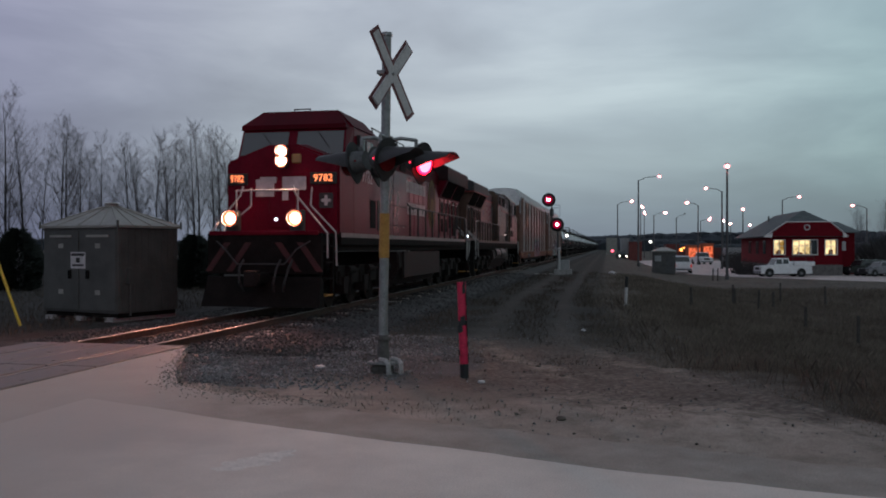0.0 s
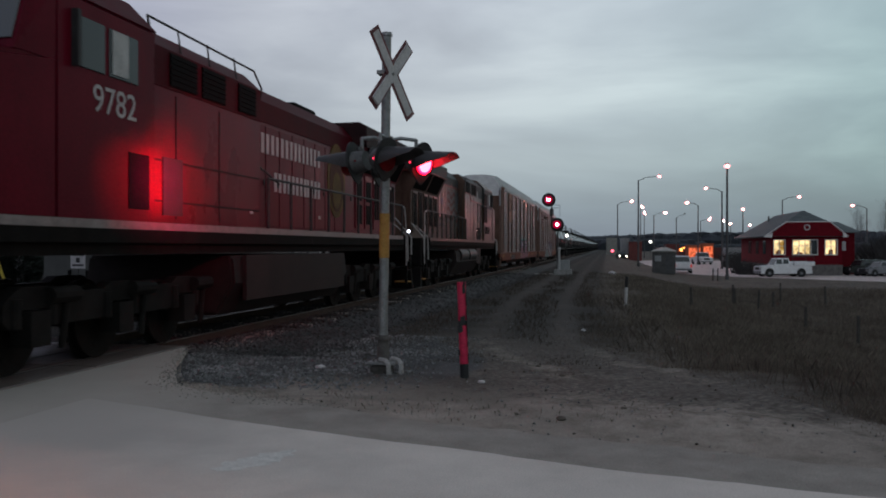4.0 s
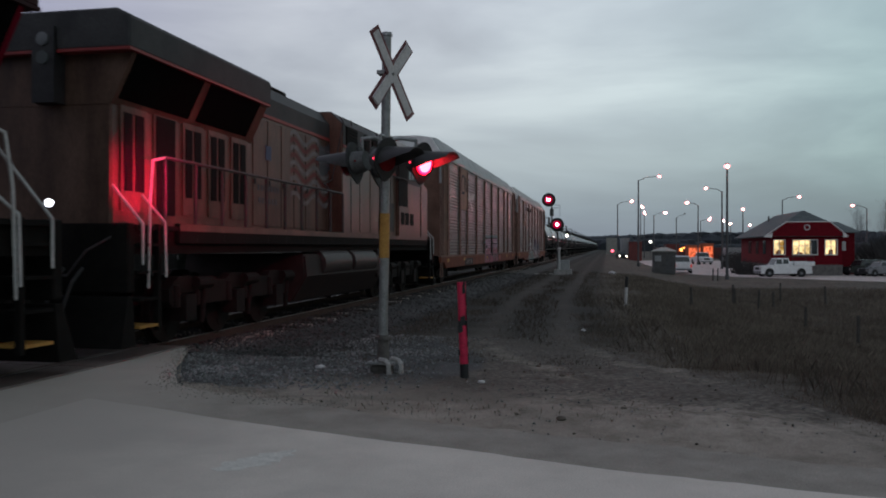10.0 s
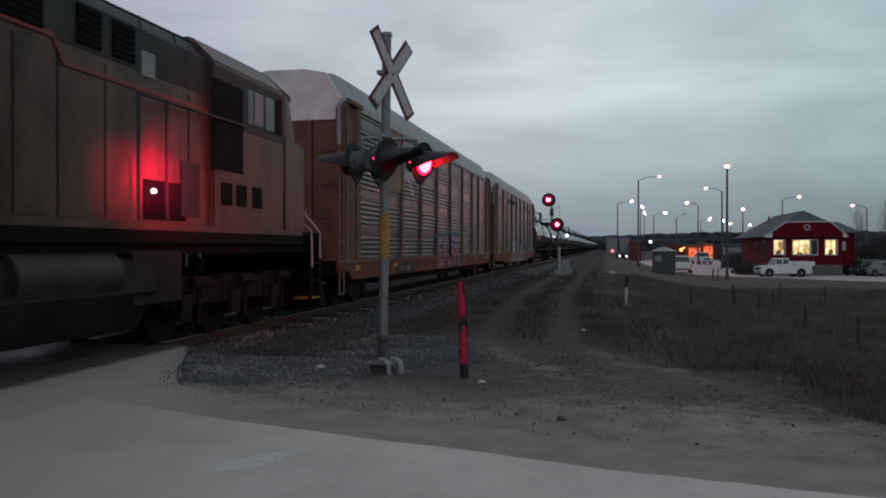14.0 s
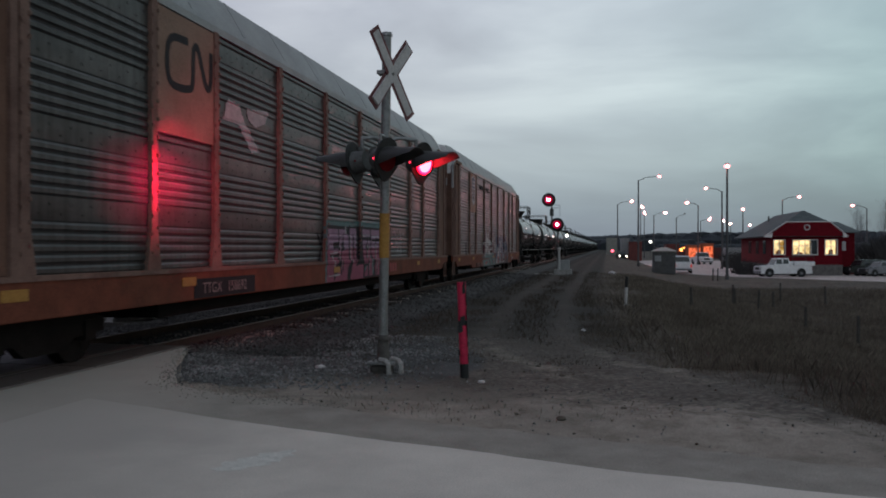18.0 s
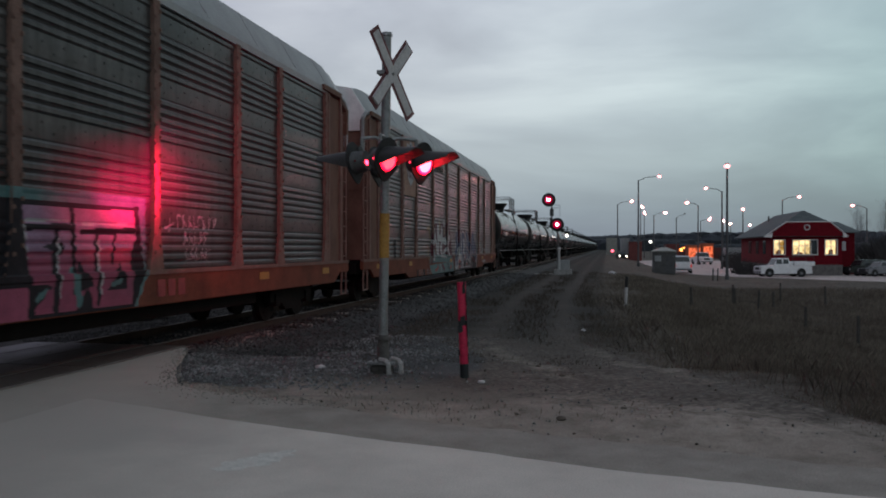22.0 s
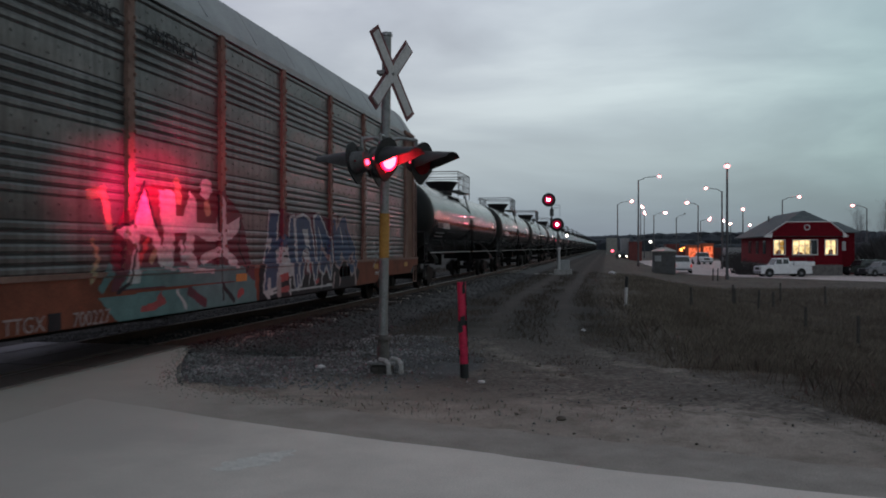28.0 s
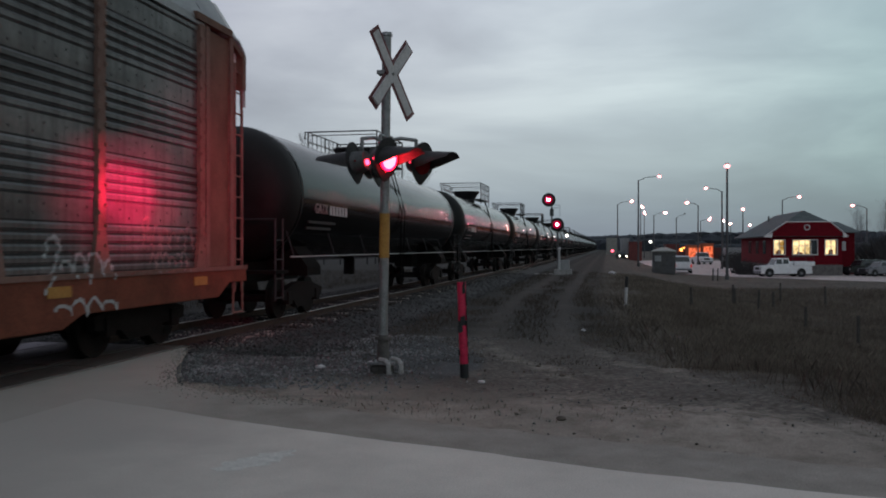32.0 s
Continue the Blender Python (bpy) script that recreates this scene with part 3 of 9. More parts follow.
def cover_of(x, y):
    e = along(LANE_EDGE, y)
    dirt = smooth01(0.9, -0.9, x - e)
    if x < TRACK_X - 3:
        dirt = 0.15
    d = abs(x - TRACK_X)
    grit = smooth01(3.9, 2.6, d) if y > 9.5 else 0.0
    corner = smooth01(5.3, 3.8, math.hypot((x + 6.4) * 1.0, (y - 12.0) * 0.8)) if x > -6.6 else 0
    grit = max(grit, corner)
    c = e - 1.5
    wheel = max(math.exp(-((x - c - 0.85) / 0.42) ** 2), math.exp(-((x - c + 0.85) / 0.42) ** 2)) * (0.54 - 0.40 * smooth01(13, 24, y)) if y > 10.5 else 0.0
    wheel = max(wheel, 0.85 * smooth01(4.4, 0.4, y - along(SHOULDER_EDGE, x)) * smooth01(13.5, 10.5, y))
    if x < -3.0 and y > along(SHOULDER_EDGE, x) - 0.2:
        wheel = max(wheel * smooth01(-5.6, -3.2, x), 0.9 * smooth01(0.75, 0.1, y - along(SHOULDER_EDGE, x)) * (1 if x > -6.8 else 0))
        grit *= smooth01(0.1, 0.9, y - along(SHOULDER_EDGE, x)) if x > -6.8 else 1.0
    return dirt, grit, wheel


def lot_of(x, y):
    edge = along([(5.6, 150), (6.4, 128), (7.5, 97), (12.3, 86.5), (22.9, 76.5), (60, 62)], x)
    a = smooth01(edge - 1.2, edge + 1.2, y) * smooth01(5.2, 6.4, x) * smooth01(210, 170, y)
    c = along(LANE_EDGE, y) - 1.5
    far = smooth01(12.0, 20.0, y)
    ruts = max(math.exp(-((x - c - 0.85) / 0.45) ** 2), math.exp(-((x - c + 0.85) / 0.45) ** 2))
    soil = (0.84 - 0.27 * ruts) * smooth01(-5.9, -5.0, x) * smooth01(c + 2.9, c + 1.7, x) * far
    soil = max(soil, 0.55 * smooth01(1.2, 3.4, x) * smooth01(0.9, 2.0, y - along(SHOULDER_EDGE, x)) * smooth01(11.0, 8.0, y))
    gap = y - along(SHOULDER_EDGE, x)
    near_soil = 0.44 * smooth01(0.6, 1.3, gap) * smooth01(3.8, 2.6, gap) * smooth01(-5.4, -4.2, x) * smooth01(0.0, -1.5, x)
    streak = 0.42 * smooth01(0.05, 0.45, noise.noise((x * 0.55, y * 1.7, 2.5))) * smooth01(13.0, 11.0, y) * smooth01(-5.0, -3.5, x)
    # ground past the track is darkened to hold the shade seen under the train
    beyond = 0.85 * smooth01(-220, -40.0, x) if x < TRACK_X - 2.5 else 0.0
    return a, max(soil, near_soil, streak) if x > -6 else beyond, 0.0


GX = steps([(-4000, 800), (-800, 160), (-160, 20), (-40, 3), (-16, 0.6), (-7, 0.25), (6, 0.5), (22, 2), (60, 12), (160, 100), (800, 800), (4000, 1)])
GY = steps([(-800, 200), (-60, 12), (-10, 2), (4, 0.25), (20, 0.4), (40, 1.2), (100, 5), (220, 40), (800, 300), (4800, 1)])
tagged(sheet("ground", GX, GY, rough_height, GROUND, {"cover": cover_of, "lot": lot_of}),
       "dry brown grass field with rutted bare dirt lane", "ground", kind="structure")


def strip(name, x0, x1, lower, upper, z, material, nx=60, ny=24):
    xs = [x0 + (x1 - x0) * i / nx for i in range(nx + 1)]
    verts, faces = [], []
    for x in xs:
        a, b = lower(x), upper(x)
        k = 1.0 if z < -0.01 else 0.22
        b += k * (0.16 * noise.noise((x * 1.3, 3.3, z * 90)) + 0.10 * noise.noise((x * 5, 8, 0)) + 0.05 * noise.noise((x * 17, 2, 0)))
        verts += [(x, a + (b - a) * j / ny, z) for j in range(ny + 1)] + [(x, b + 0.03, z - 0.09)]
    r = ny + 2
    for i in range(nx):
        for j in range(r - 1):
            k = i * r + j
            faces.append((k, k + r, k + r + 1, k + 1))
    me = bpy.data.meshes.new(name)
    me.from_pydata(verts, [], faces)
    me.materials.append(material)
    return new(name, me)


SHOULDER_EDGE[:] = [(-60, 15), (-9.0, 12.5), (-6.75, 12.45), (-6.4, 11.65), (-6.0, 10.75), (-5.4, 9.55), (-5.0, 8.95), (-1.5, 7.55), (0.1, 7.03), (2.0, 6.6), (60, -8.0)]
tagged(strip("pavement", -6.80, 40, lambda x: -9 - 0.3 * x, lambda x: along(SHOULDER_EDGE, x), -0.016, SHOULDER, 260),
       "dark grey gritty road shoulder", "road shoulder", kind="structure")
tagged(strip("pavement_far_side", -40, -9.66, lambda x: -9 - 0.3 * x, lambda x: along(SHOULDER_EDGE, x), -0.016, FARROAD, 60),
       "road beyond the track with the train's shade in its colour", "road", kind="structure")
tagged(strip("road", -5.42, 40, lambda x: -8.6 - 0.3 * x, lambda x: along(ROAD_EDGE, x), 0.0, ASPHALT, 260),
       "pale worn asphalt road at the crossing", "road", kind="structure")
bm = B()
edge_a, edge_b = [], []
for i in range(33):
    u = i / 32
    w = (0.02 + 0.12 * math.sin(math.pi * u) ** 0.6) * (1 + 0.9 * noise.noise((u * 11.3, 0.4, 1.7)))
    cx, cy = -2.74 + 0.30 * u, 5.50 + 0.72 * u + 0.03 * noise.noise((u * 6, 2.2, 0.6))
    edge_a.append((cx + w, cy))
    edge_b.append((cx - w, cy))
prism(bm, edge_a + edge_b[::-1], 0.0003, 0.0012, "z")
ob = part("road_marking", bm, PAINTMARK)
tagged(ob, "worn faint white paint mark on road", "road marking")

# crossing panels
crossing = thing("crossing_deck", "pale concrete crossing panels between and beside rails", "level crossing", (TRACK_X, 0, 0), kind="structure")
for i in range(8):
    y1 = 12.45 - i * 2.44
    for x0, x1 in ((0.835, 1.40), (-0.66, -0.01), (0.01, 0.66), (-1.40, -0.835)):
        bm = B()
        box(bm, x0, x1, y1 - 2.42, y1, -0.16, 0.004)
        soften(bm, 0.012)
        for k in range(3):
            tube(bm, ((x0 + x1) / 2 + 0.12, y1 - 0.4 - 0.8 * k, 0.003), ((x0 + x1) / 2 + 0.12, y1 - 0.4 - 0.8 * k, 0.008), 0.03, n=8)
        part("panel", bm, PLANK, crossing)
for x0, x1 in ((0.665, 0.715), (-0.715, -0.665), (0.79, 0.833), (-0.833, -0.79)):
    bm = B()
    box(bm, x0, x1, -7.0, 12.45, -0.16, -0.045 if abs(x0 + x1) < 1.5 else -0.004)
    part("flangeway", bm, RUBBER, crossing)

# rails, ties, ballast
track = thing("railway_track", "single railway track with shiny steel rails", "railway track", (TRACK_X, 0, 0), kind="structure")
for s in (-1, 1):
    prof = [(-0.07, -0.175), (0.07, -0.175), (0.07, -0.16), (0.012, -0.14), (0.012, -0.045), (0.034, -0.035), (0.034, -0.012), (-0.034, -0.012), (-0.034, -0.035), (-0.012, -0.045), (-0.012, -0.14), (-0.07, -0.16)]
    bm = B()
    prism(bm, [(s * RAIL_OFF + x, z) for x, z in prof], -60, 900)
    part("rail", bm, RAILSIDE, track)
    bm = B()
    prism(bm, [(s * RAIL_OFF + x, z) for x, z in ((-0.034, -0.012), (0.034, -0.012), (0.026, 0.0), (-0.026, 0.0))], -60, 900)
    part("rail_head", bm, RAIL, track)
rng = random.Random(5)
tie_meshes = []
for k in range(4):
    bm = B()
    w = 1.36 + rng.uniform(-0.05, 0.06)
    vs = box(bm, -1.34, w, -0.11, 0.11, -0.36, -0.178)
    soften(bm, 0.012)
    for v in bm.verts:
        v.co += Vector((rng.uniform(-0.008, 0.008), rng.uniform(-0.008, 0.008), rng.uniform(-0.006, 0.004)))
    tie_meshes.append(to_mesh("tie", bm, TIEPALE if k == 3 else TIE))
for i in range(110):
    shared("tie", tie_meshes[3 if (i % 3 == 1 or i < 8) else rng.randrange(3)], track, pose(rng.uniform(-0.05, 0.05), 12.75 + i * 0.56, 0, 0, 0, rng.uniform(-1.2, 1.2)))
bm = B()
for i in range(420):
    box(bm, -1.34, 1.36, 74.3 + i * 0.56 - 0.11, 74.3 + i * 0.56 + 0.11, -0.36, -0.178)
ob = part("far_ties", bm, TIE, track)
ob["kind"] = "stuff"
bm = B()
prism(bm, [(-3.4, -0.62), (-2.1, -0.26), (-0.9, -0.235), (0.9, -0.235), (2.1, -0.26), (3.4, -0.62)], 12.6, 900)
part("ballast_bed", bm, BALLAST, track)
del bm


def stones(name, count, place, size, material, seed):
    r = random.Random(seed)
    verts, faces = [], []
    tet = [(1, 0.1, -0.3), (-0.5, 0.85, -0.35), (-0.6, -0.8, -0.3), (0.1, 0.05, 0.75), (0.5, 0.6, 0.35), (-0.3, -0.6, 0.45)]
    tri = [(0, 4, 3), (0, 1, 4), (1, 3, 4), (1, 2, 3), (2, 5, 3), (2, 0, 5), (0, 3, 5), (0, 2, 1)]
    for _ in range(count):
        x, y, z = place(r)
        s = size * r.uniform(0.5, 1.35)
        q = Euler((r.uniform(-0.6, 0.6), r.uniform(-0.6, 0.6), r.uniform(0, 6.3))).to_matrix()
        n = len(verts)
        for v in tet:
            p = q @ Vector((v[0] * s * r.uniform(0.7, 1.2), v[1] * s * r.uniform(0.7, 1.2), v[2] * s))
            verts.append((x + p.x, y + p.y, z + p.z))
        faces += [(n + a, n + b, n + c) for a, b, c in tri]
    me = bpy.data.meshes.new(name)
    me.from_pydata(verts, [], faces)
    me.materials.append(material)
    return new(name, me)


def ballast_spot(r):
    y = 12.6 + 45 * r.random() ** 2.2
    d = r.uniform(-3.3, 3.6)
    z = along([(0, -0.235), (0.9, -0.235), (2.1, -0.26), (3.4, -0.62), (9, -0.62)], abs(d))
    return TRACK_X + d, y, max(z, terrain(TRACK_X + d, y) - 0.05) + 0.005


def apron_spot(r):
    while True:
        x, y = r.uniform(-6.7, -2.2), r.uniform(9.2, 17)
        gap = y - along(SHOULDER_EDGE, x) + 0.35 * noise.noise((x * 1.1, y * 1.1, 3))
        if gap > 0.08 and r.random() < 0.25 + smooth01(0.0, 1.0, gap) and r.random() < smooth01(-1.8, -5.0, x + 0.8 * noise.noise((x * 0.8, y * 0.8, 9))):
            return x, y, max(rough_height(x, y), -0.016 if gap < 0.3 and y < along(SHOULDER_EDGE, x) + 0.1 else -9) + 0.004


def loose_spot(r):
    while True:
        x, y = r.uniform(-4.5, 3), r.uniform(7, 26)
        if along(SHOULDER_EDGE, x) + 0.1 < y and x < along(LANE_EDGE, y) + 0.4:
            return x, y, rough_height(x, y) + 0.004


tagged(stones("ballast_stones", 16000, ballast_spot, 0.034, BALLAST, 2), "grey crushed stone ballast along the track", "ballast", kind="stuff")
tagged(stones("apron_gravel", 8000, apron_spot, 0.026, STONE, 3), "dark crushed stone spread beside the crossing", "gravel", kind="stuff")



def spill_spot(r):
    while True:
        x, y = r.uniform(-6.75, -2.6), r.uniform(8.0, 12.6)
        gap = y - along(SHOULDER_EDGE, x)
        if -0.75 < gap < 0.25 and r.random() < smooth01(-0.75, 0.2, gap + 0.25 * noise.noise((x * 2, y * 2, 1))) ** 2:
            return x, y, -0.013


tagged(stones("spilled_gravel", 800, spill_spot, 0.012, SPILL, 7), "thin scatter of dusty stones on the shoulder", "gravel", kind="stuff")
tagged(stones("small_clods", 180, loose_spot, 0.022, WEED, 8), "small dark clods of earth on the dirt", "clods", kind="stuff")
tagged(stones("loose_stones", 1100, loose_spot, 0.014, STONE, 4), "small loose stones on the dirt lane", "stones", kind="stuff")

# litter on the lane
for i, (x, y, s) in enumerate(((-0.55, 18.9, 0.06), (-1.55, 10.2, 0.045), (-4.0, 11.2, 0.07))):
    bm = B()
    bmesh.ops.create_icosphere(bm, subdivisions=2, radius=s)
    for v in bm.verts:
        v.co *= 1 + 0.35 * noise.noise(v.co * 18 + Vector((i * 5, 0, 0)))
        v.co.z *= 0.45
    ob = part("litter", bm, SIGNWHITE)
    ob.location = (x, y, rough_height(x, y) + s * 0.3)
    tagged(ob, "crumpled scrap of pale litter on dirt", "litter", "litter on the lane")
for i, (x, y, s) in enumerate(((-0.45, 8.0, 0.05), (-1.0, 12.1, 0.04), (-0.6, 11.0, 0.045), (0.15, 8.7, 0.03))):
    bm = B()
    bmesh.ops.create_icosphere(bm, subdivisions=2, radius=s)
    for v in bm.verts:
        v.co *= 1 + 0.4 * noise.noise(v.co * 12 + Vector((i * 7, 0, 0)))
        v.co.z *= 0.5
    ob = part("clod", bm, WEED)
    ob.location = (x, y, rough_height(x, y) + s * 0.25)
    tagged(ob, "dark clod of earth on the dirt lane", "clod", "clods on the lane")

# ---- crossing signal ----
MAST = (-2.99, 10.85)


def mast_signal():
    t = thing("crossing_signal", "galvanised crossing mast with crossbuck and red flashing lamps", "crossing signal", (*MAST, 0))
    lean = Matrix.Rotation(radians(0.68), 4, Vector((-0.19, 0.98, 0)))

    def up(z):
        return lean @ Vector((0, 0, z))
    bm = B()
    tube(bm, up(0.42), up(4.46), 0.062, 0.062, 20)
    part("mast", bm, GALV, t)
    bm = B()
    tube(bm, up(4.455), up(4.50), 0.078, 0.07, 20)
    part("cap", bm, GALV, t)
    bm = B()
    tube(bm, up(0.06), up(0.42), 0.085, 0.072, 16)
    tube(bm, up(0.36), up(0.40), 0.115, 0.115, 16)
    part("base_socket", bm, SOCKET, t)
    bm = B()
    box(bm, -0.18, 0.20, -0.15, 0.15, 0.03, 0.07)
    soften(bm, 0.008)
    part("foot_plate", bm, GALV, t, "flat steel foot plate")
    bm = B()
    box(bm, -0.15, 0.12, -0.12, 0.14, -0.3, 0.03)
    soften(bm, 0.03)
    for v in bm.verts:
        v.co += Vector((0.012, 0.012, 0)) * noise.noise(v.co * 9)
    part("footing", bm, FOOTING, t, "dark earth-stained footing")
    for k, (x, y) in enumerate(((0.08, -0.17), (0.22, -0.05))):
        bm = B()
        pipe(bm, [(x - 0.10, y + 0.06, 0.10), (x, y + 0.02, 0.09), (x + 0.05, y - 0.03, 0.04), (x + 0.07, y - 0.05, -0.28)], 0.034)
        part("conduit", bm, CONC, t, "pale bent cable conduit")
    for sx in (-0.10, 0.10):
        for sy in (-0.10, 0.10):
            bm = B()
            tube(bm, (sx, sy, 0.07), (sx, sy, 0.11), 0.018, n=6)
            part("anchor_bolt", bm, SOCKET, t)
    bm = B()
    tube(bm, up(1.46), up(2.06), 0.068, 0.068, 20)
    part("yellow_band", bm, YELLOW, t, "faded yellow reflective sleeve")
    # crossbuck
    ang = radians(-24)
    n = Vector((math.cos(ang), math.sin(ang), 0))
    side_v = Vector((-n.y, n.x, 0))
    c = up(3.93) + n * 0.085 + side_v * 0.0
    fr = Matrix((side_v, Vector((0, 0, 1)), n)).transposed().to_4x4()
    for turn, off, hl in ((-54, 0.024, 0.665), (49, 0.0, 0.60)):
        m = Matrix.Translation(c + n * off) @ fr @ Matrix.Rotation(radians(turn), 4, "Z")
        bm = B()
        box(bm, -hl, hl, -0.105, 0.105, -0.008, 0.004)
        bm.transform(m)
        blade = part("blade", bm, SIGNRED, t, "white crossbuck blade with dark red border")
        bm = B()
        box(bm, -hl + 0.05, hl - 0.05, -0.066, 0.066, 0.005, 0.009 + (0.025 if off < 0.01 else 0.0))
        bm.transform(m)
        part("face", bm, SIGNWHITE, blade)
    bm = B()
    tube(bm, c - n * 0.1, c + n * 0.05, 0.02, n=10)
    box(bm, -0.06, 0.06, -0.09, 0.09, 3.93, 3.98)
    part("bracket", bm, GALV, t)
    # lamp arms and lamps
    an = radians(-30)
    fwd = Vector((math.cos(an), math.sin(an), 0))
    u = Vector((-fwd.y, fwd.x, 0))
    bk = Vector((-0.97, 0.24, 0)).normalized()
    top = up(3.02)
    bm = B()
    tube(bm, up(2.94), up(3.10), 0.10, 0.10, 16)
    part("crossarm_hub", bm, GALV, t)
    spots = [("a", fwd, top + fwd * 0.36 - u * 0.33), ("b", fwd, top + fwd * 0.36 + u * 0.35),
             ("c", bk, Vector((-0.37, -0.10, 3.02))), ("d", bk, Vector((-0.22, 0.45, 3.02)))]
    bulbs = {}
    for key, dirn, p in spots:
        bm = B()
        elbow = Vector((p.x, p.y, 3.04)) - dirn * 0.12
        pipe(bm, [top + Vector((0, 0, 0.02)), (top + elbow) / 2 + Vector((0, 0, 0.05)), elbow + Vector((0, 0, 0.02)), elbow - Vector((0, 0, 0.24))], 0.026)
        part("crossarm", bm, GALV, t)
        across = Vector((-dirn.y, dirn.x, 0))
        m = Matrix.Translation(Vector((p.x, p.y, 2.735))) @ Matrix((across, Vector((0, 0, 1)), dirn)).transposed().to_4x4() @ Matrix.Rotation(radians(9), 4, "X")
        # background: a round plate drawn to a point below
        outline = []
        for i in range(28):
            a = 2 * math.pi * i / 28
            x, y = 0.215 * math.cos(a), 0.29 * math.sin(a)
            if y < -0.1:
                x *= 1 - 0.55 * ((-0.1 - y) / 0.2)
            outline.append((x, y))
        bm = B()
        prism(bm, outline, -0.02, 0.0, "z")
        lo = [(0.13 * math.cos(2 * math.pi * i / 20), 0.13 * math.sin(2 * math.pi * i / 20), -0.20) for i in range(20)]
        hi = [(0.16 * math.cos(2 * math.pi * i / 20), 0.16 * math.sin(2 * math.pi * i / 20), -0.02) for i in range(20)]
        bm.transform(m)
        plate = part("lamp", bm, BLACK, t, "black round backing plate with lamp housing")
        bm = B()
        loft(bm, [lo, hi])
        tube(bm, (0, 0.11, -0.12), (0, 0.20, -0.12), 0.05, n=10)
        bm.transform(m)
        part("housing", bm, HOUSING, plate, "grey cast lamp housing")
        bm = B()
        rings = []
        for z in (0.0, 0.08, 0.2, 0.34, 0.46, 0.52):
            k = z / 0.52
            half = radians(115 - 62 * k)
            ring = []
            for i in range(15):
                a = math.pi / 2 + half * (i / 7 - 1)
                ring.append((0.175 * math.cos(a), 0.175 * math.sin(a) + 0.03 * k, z))
            for i in range(14, -1, -1):
                a = math.pi / 2 + half * (i / 7 - 1)
                ring.append((0.167 * math.cos(a), 0.167 * math.sin(a) + 0.03 * k, z))
            rings.append(ring)
        loft(bm, rings)
        bm.transform(m)
        part("hood", bm, HOODBLACK, plate, "long black visor over the lens")
        bm = B()
        loft(bm, [[(r * math.cos(2 * math.pi * i / 24), r * math.sin(2 * math.pi * i / 24), z) for i in range(24)] for r, z in ((0.15, 0.004), (0.148, 0.015), (0.10, 0.032), (0.03, 0.04))])
        bm.transform(m)
        part("lens", bm, LENSRED, plate, "dark red glass lens")
        for sx in (-1, 1):
            bm = B()
            bmesh.ops.create_uvsphere(bm, u_segments=10, v_segments=6, radius=0.016, matrix=m @ Matrix.Translation((sx * 0.145, 0.0, -0.10)))
            part("side_pip", bm, PIP if key == "d" or (sx < 0 and key != "c") else LENSRED, plate)
        bm = B()
        cv = [[bm.verts.new((r * math.cos(2 * math.pi * i / 28), r * math.sin(2 * math.pi * i / 28), z)) for i in range(28)] for r, z in ((0.147, 0.0), (0.115, 0.012), (0.04, 0.022))]
        for a, b in zip(cv, cv[1:]):
            for i in range(28):
                f = bm.faces.new((a[i], a[(i + 1) % 28], b[(i + 1) % 28], b[i]))
                f.material_index = 0 if a is cv[0] else 1
        f = bm.faces.new(cv[-1])
        f.material_index = 1
        bulb = part("lens_light", bm, [RIM, HOT], plate, "glowing red lens light")
        bulb.matrix_basis = m @ Matrix.Translation((0, 0, 0.034))
        bulbs[key] = (bulb, m, 0.034, -0.045)
        # added shutter, no part of a real lamp: blocks the spot while it is dark
        if key in "cd":
            bm = B()
            tube(bm, (0, 0, -0.003), (0, 0, 0.003), 0.15, n=24)
            blade = part("flasher_blade", bm, BLACK, plate, "added black shutter that blocks the spot lamp")
            blade.matrix_basis = m @ Matrix.Translation((0, 0, -0.045))
            bulbs[key + "s"] = (blade, m, -0.045, 0.135)
        if key == "c":
            bm = B()
            bmesh.ops.create_uvsphere(bm, u_segments=14, v_segments=8, radius=0.04)
            back = part("back_light", bm, BACKPIP, plate, "small red back light")
            mb = m @ Matrix.Translation((0.02, -0.03, 0.0))
            back.matrix_basis = mb @ Matrix.Translation((0, 0, -0.20))
            bulbs["ca"] = (back, mb, -0.205, -0.13)
    return t, bulbs


MASTSIGNAL, BULBS = mast_signal()

# red marker post
t = thing("marker_post", "red plastic marker post with black bands", "marker post", (-1.82, 10.56, rough_height(-1.82, 10.56) - 0.02), 0)
lean = pose(0, 0, 0, 0, -2.0, 0)
for z0, z1, m, nm in ((-0.05, 0.20, BLACK, "foot"), (0.20, 0.70, POSTRED, "red_sleeve"), (0.70, 0.76, BLACK, "black_band"), (0.76, 1.26, POSTRED, "red_sleeve")):
    bm = B()
    prof = [(0.055 * math.cos(a), 0.045 * math.sin(a)) for a in [2 * math.pi * i / 14 for i in range(14)]]
    loft(bm, [[(x * s, y * s, z) for x, y in prof] for z, s in ((z0, 1.0), (z0 + 0.01, 1.06), ((z0 + z1) / 2, 1.0), (z1 - 0.005, 1.04))])
    bm.transform(lean)
    part(nm, bm, m, t)
for z, h in ((0.24, 0.10), (0.42, 0.07), (0.55, 0.20), (0.72, 0.20), (0.95, 0.20)):
    bm = B()
    prism(bm, [(0.058, z), (0.064, z), (0.066, z + h), (0.058, z + 0.8 * h)], -0.03, 0.012, "y")
    bm.transform(lean)
    part("torn_tape", bm, BLACK, t, "dark torn tape on the post")
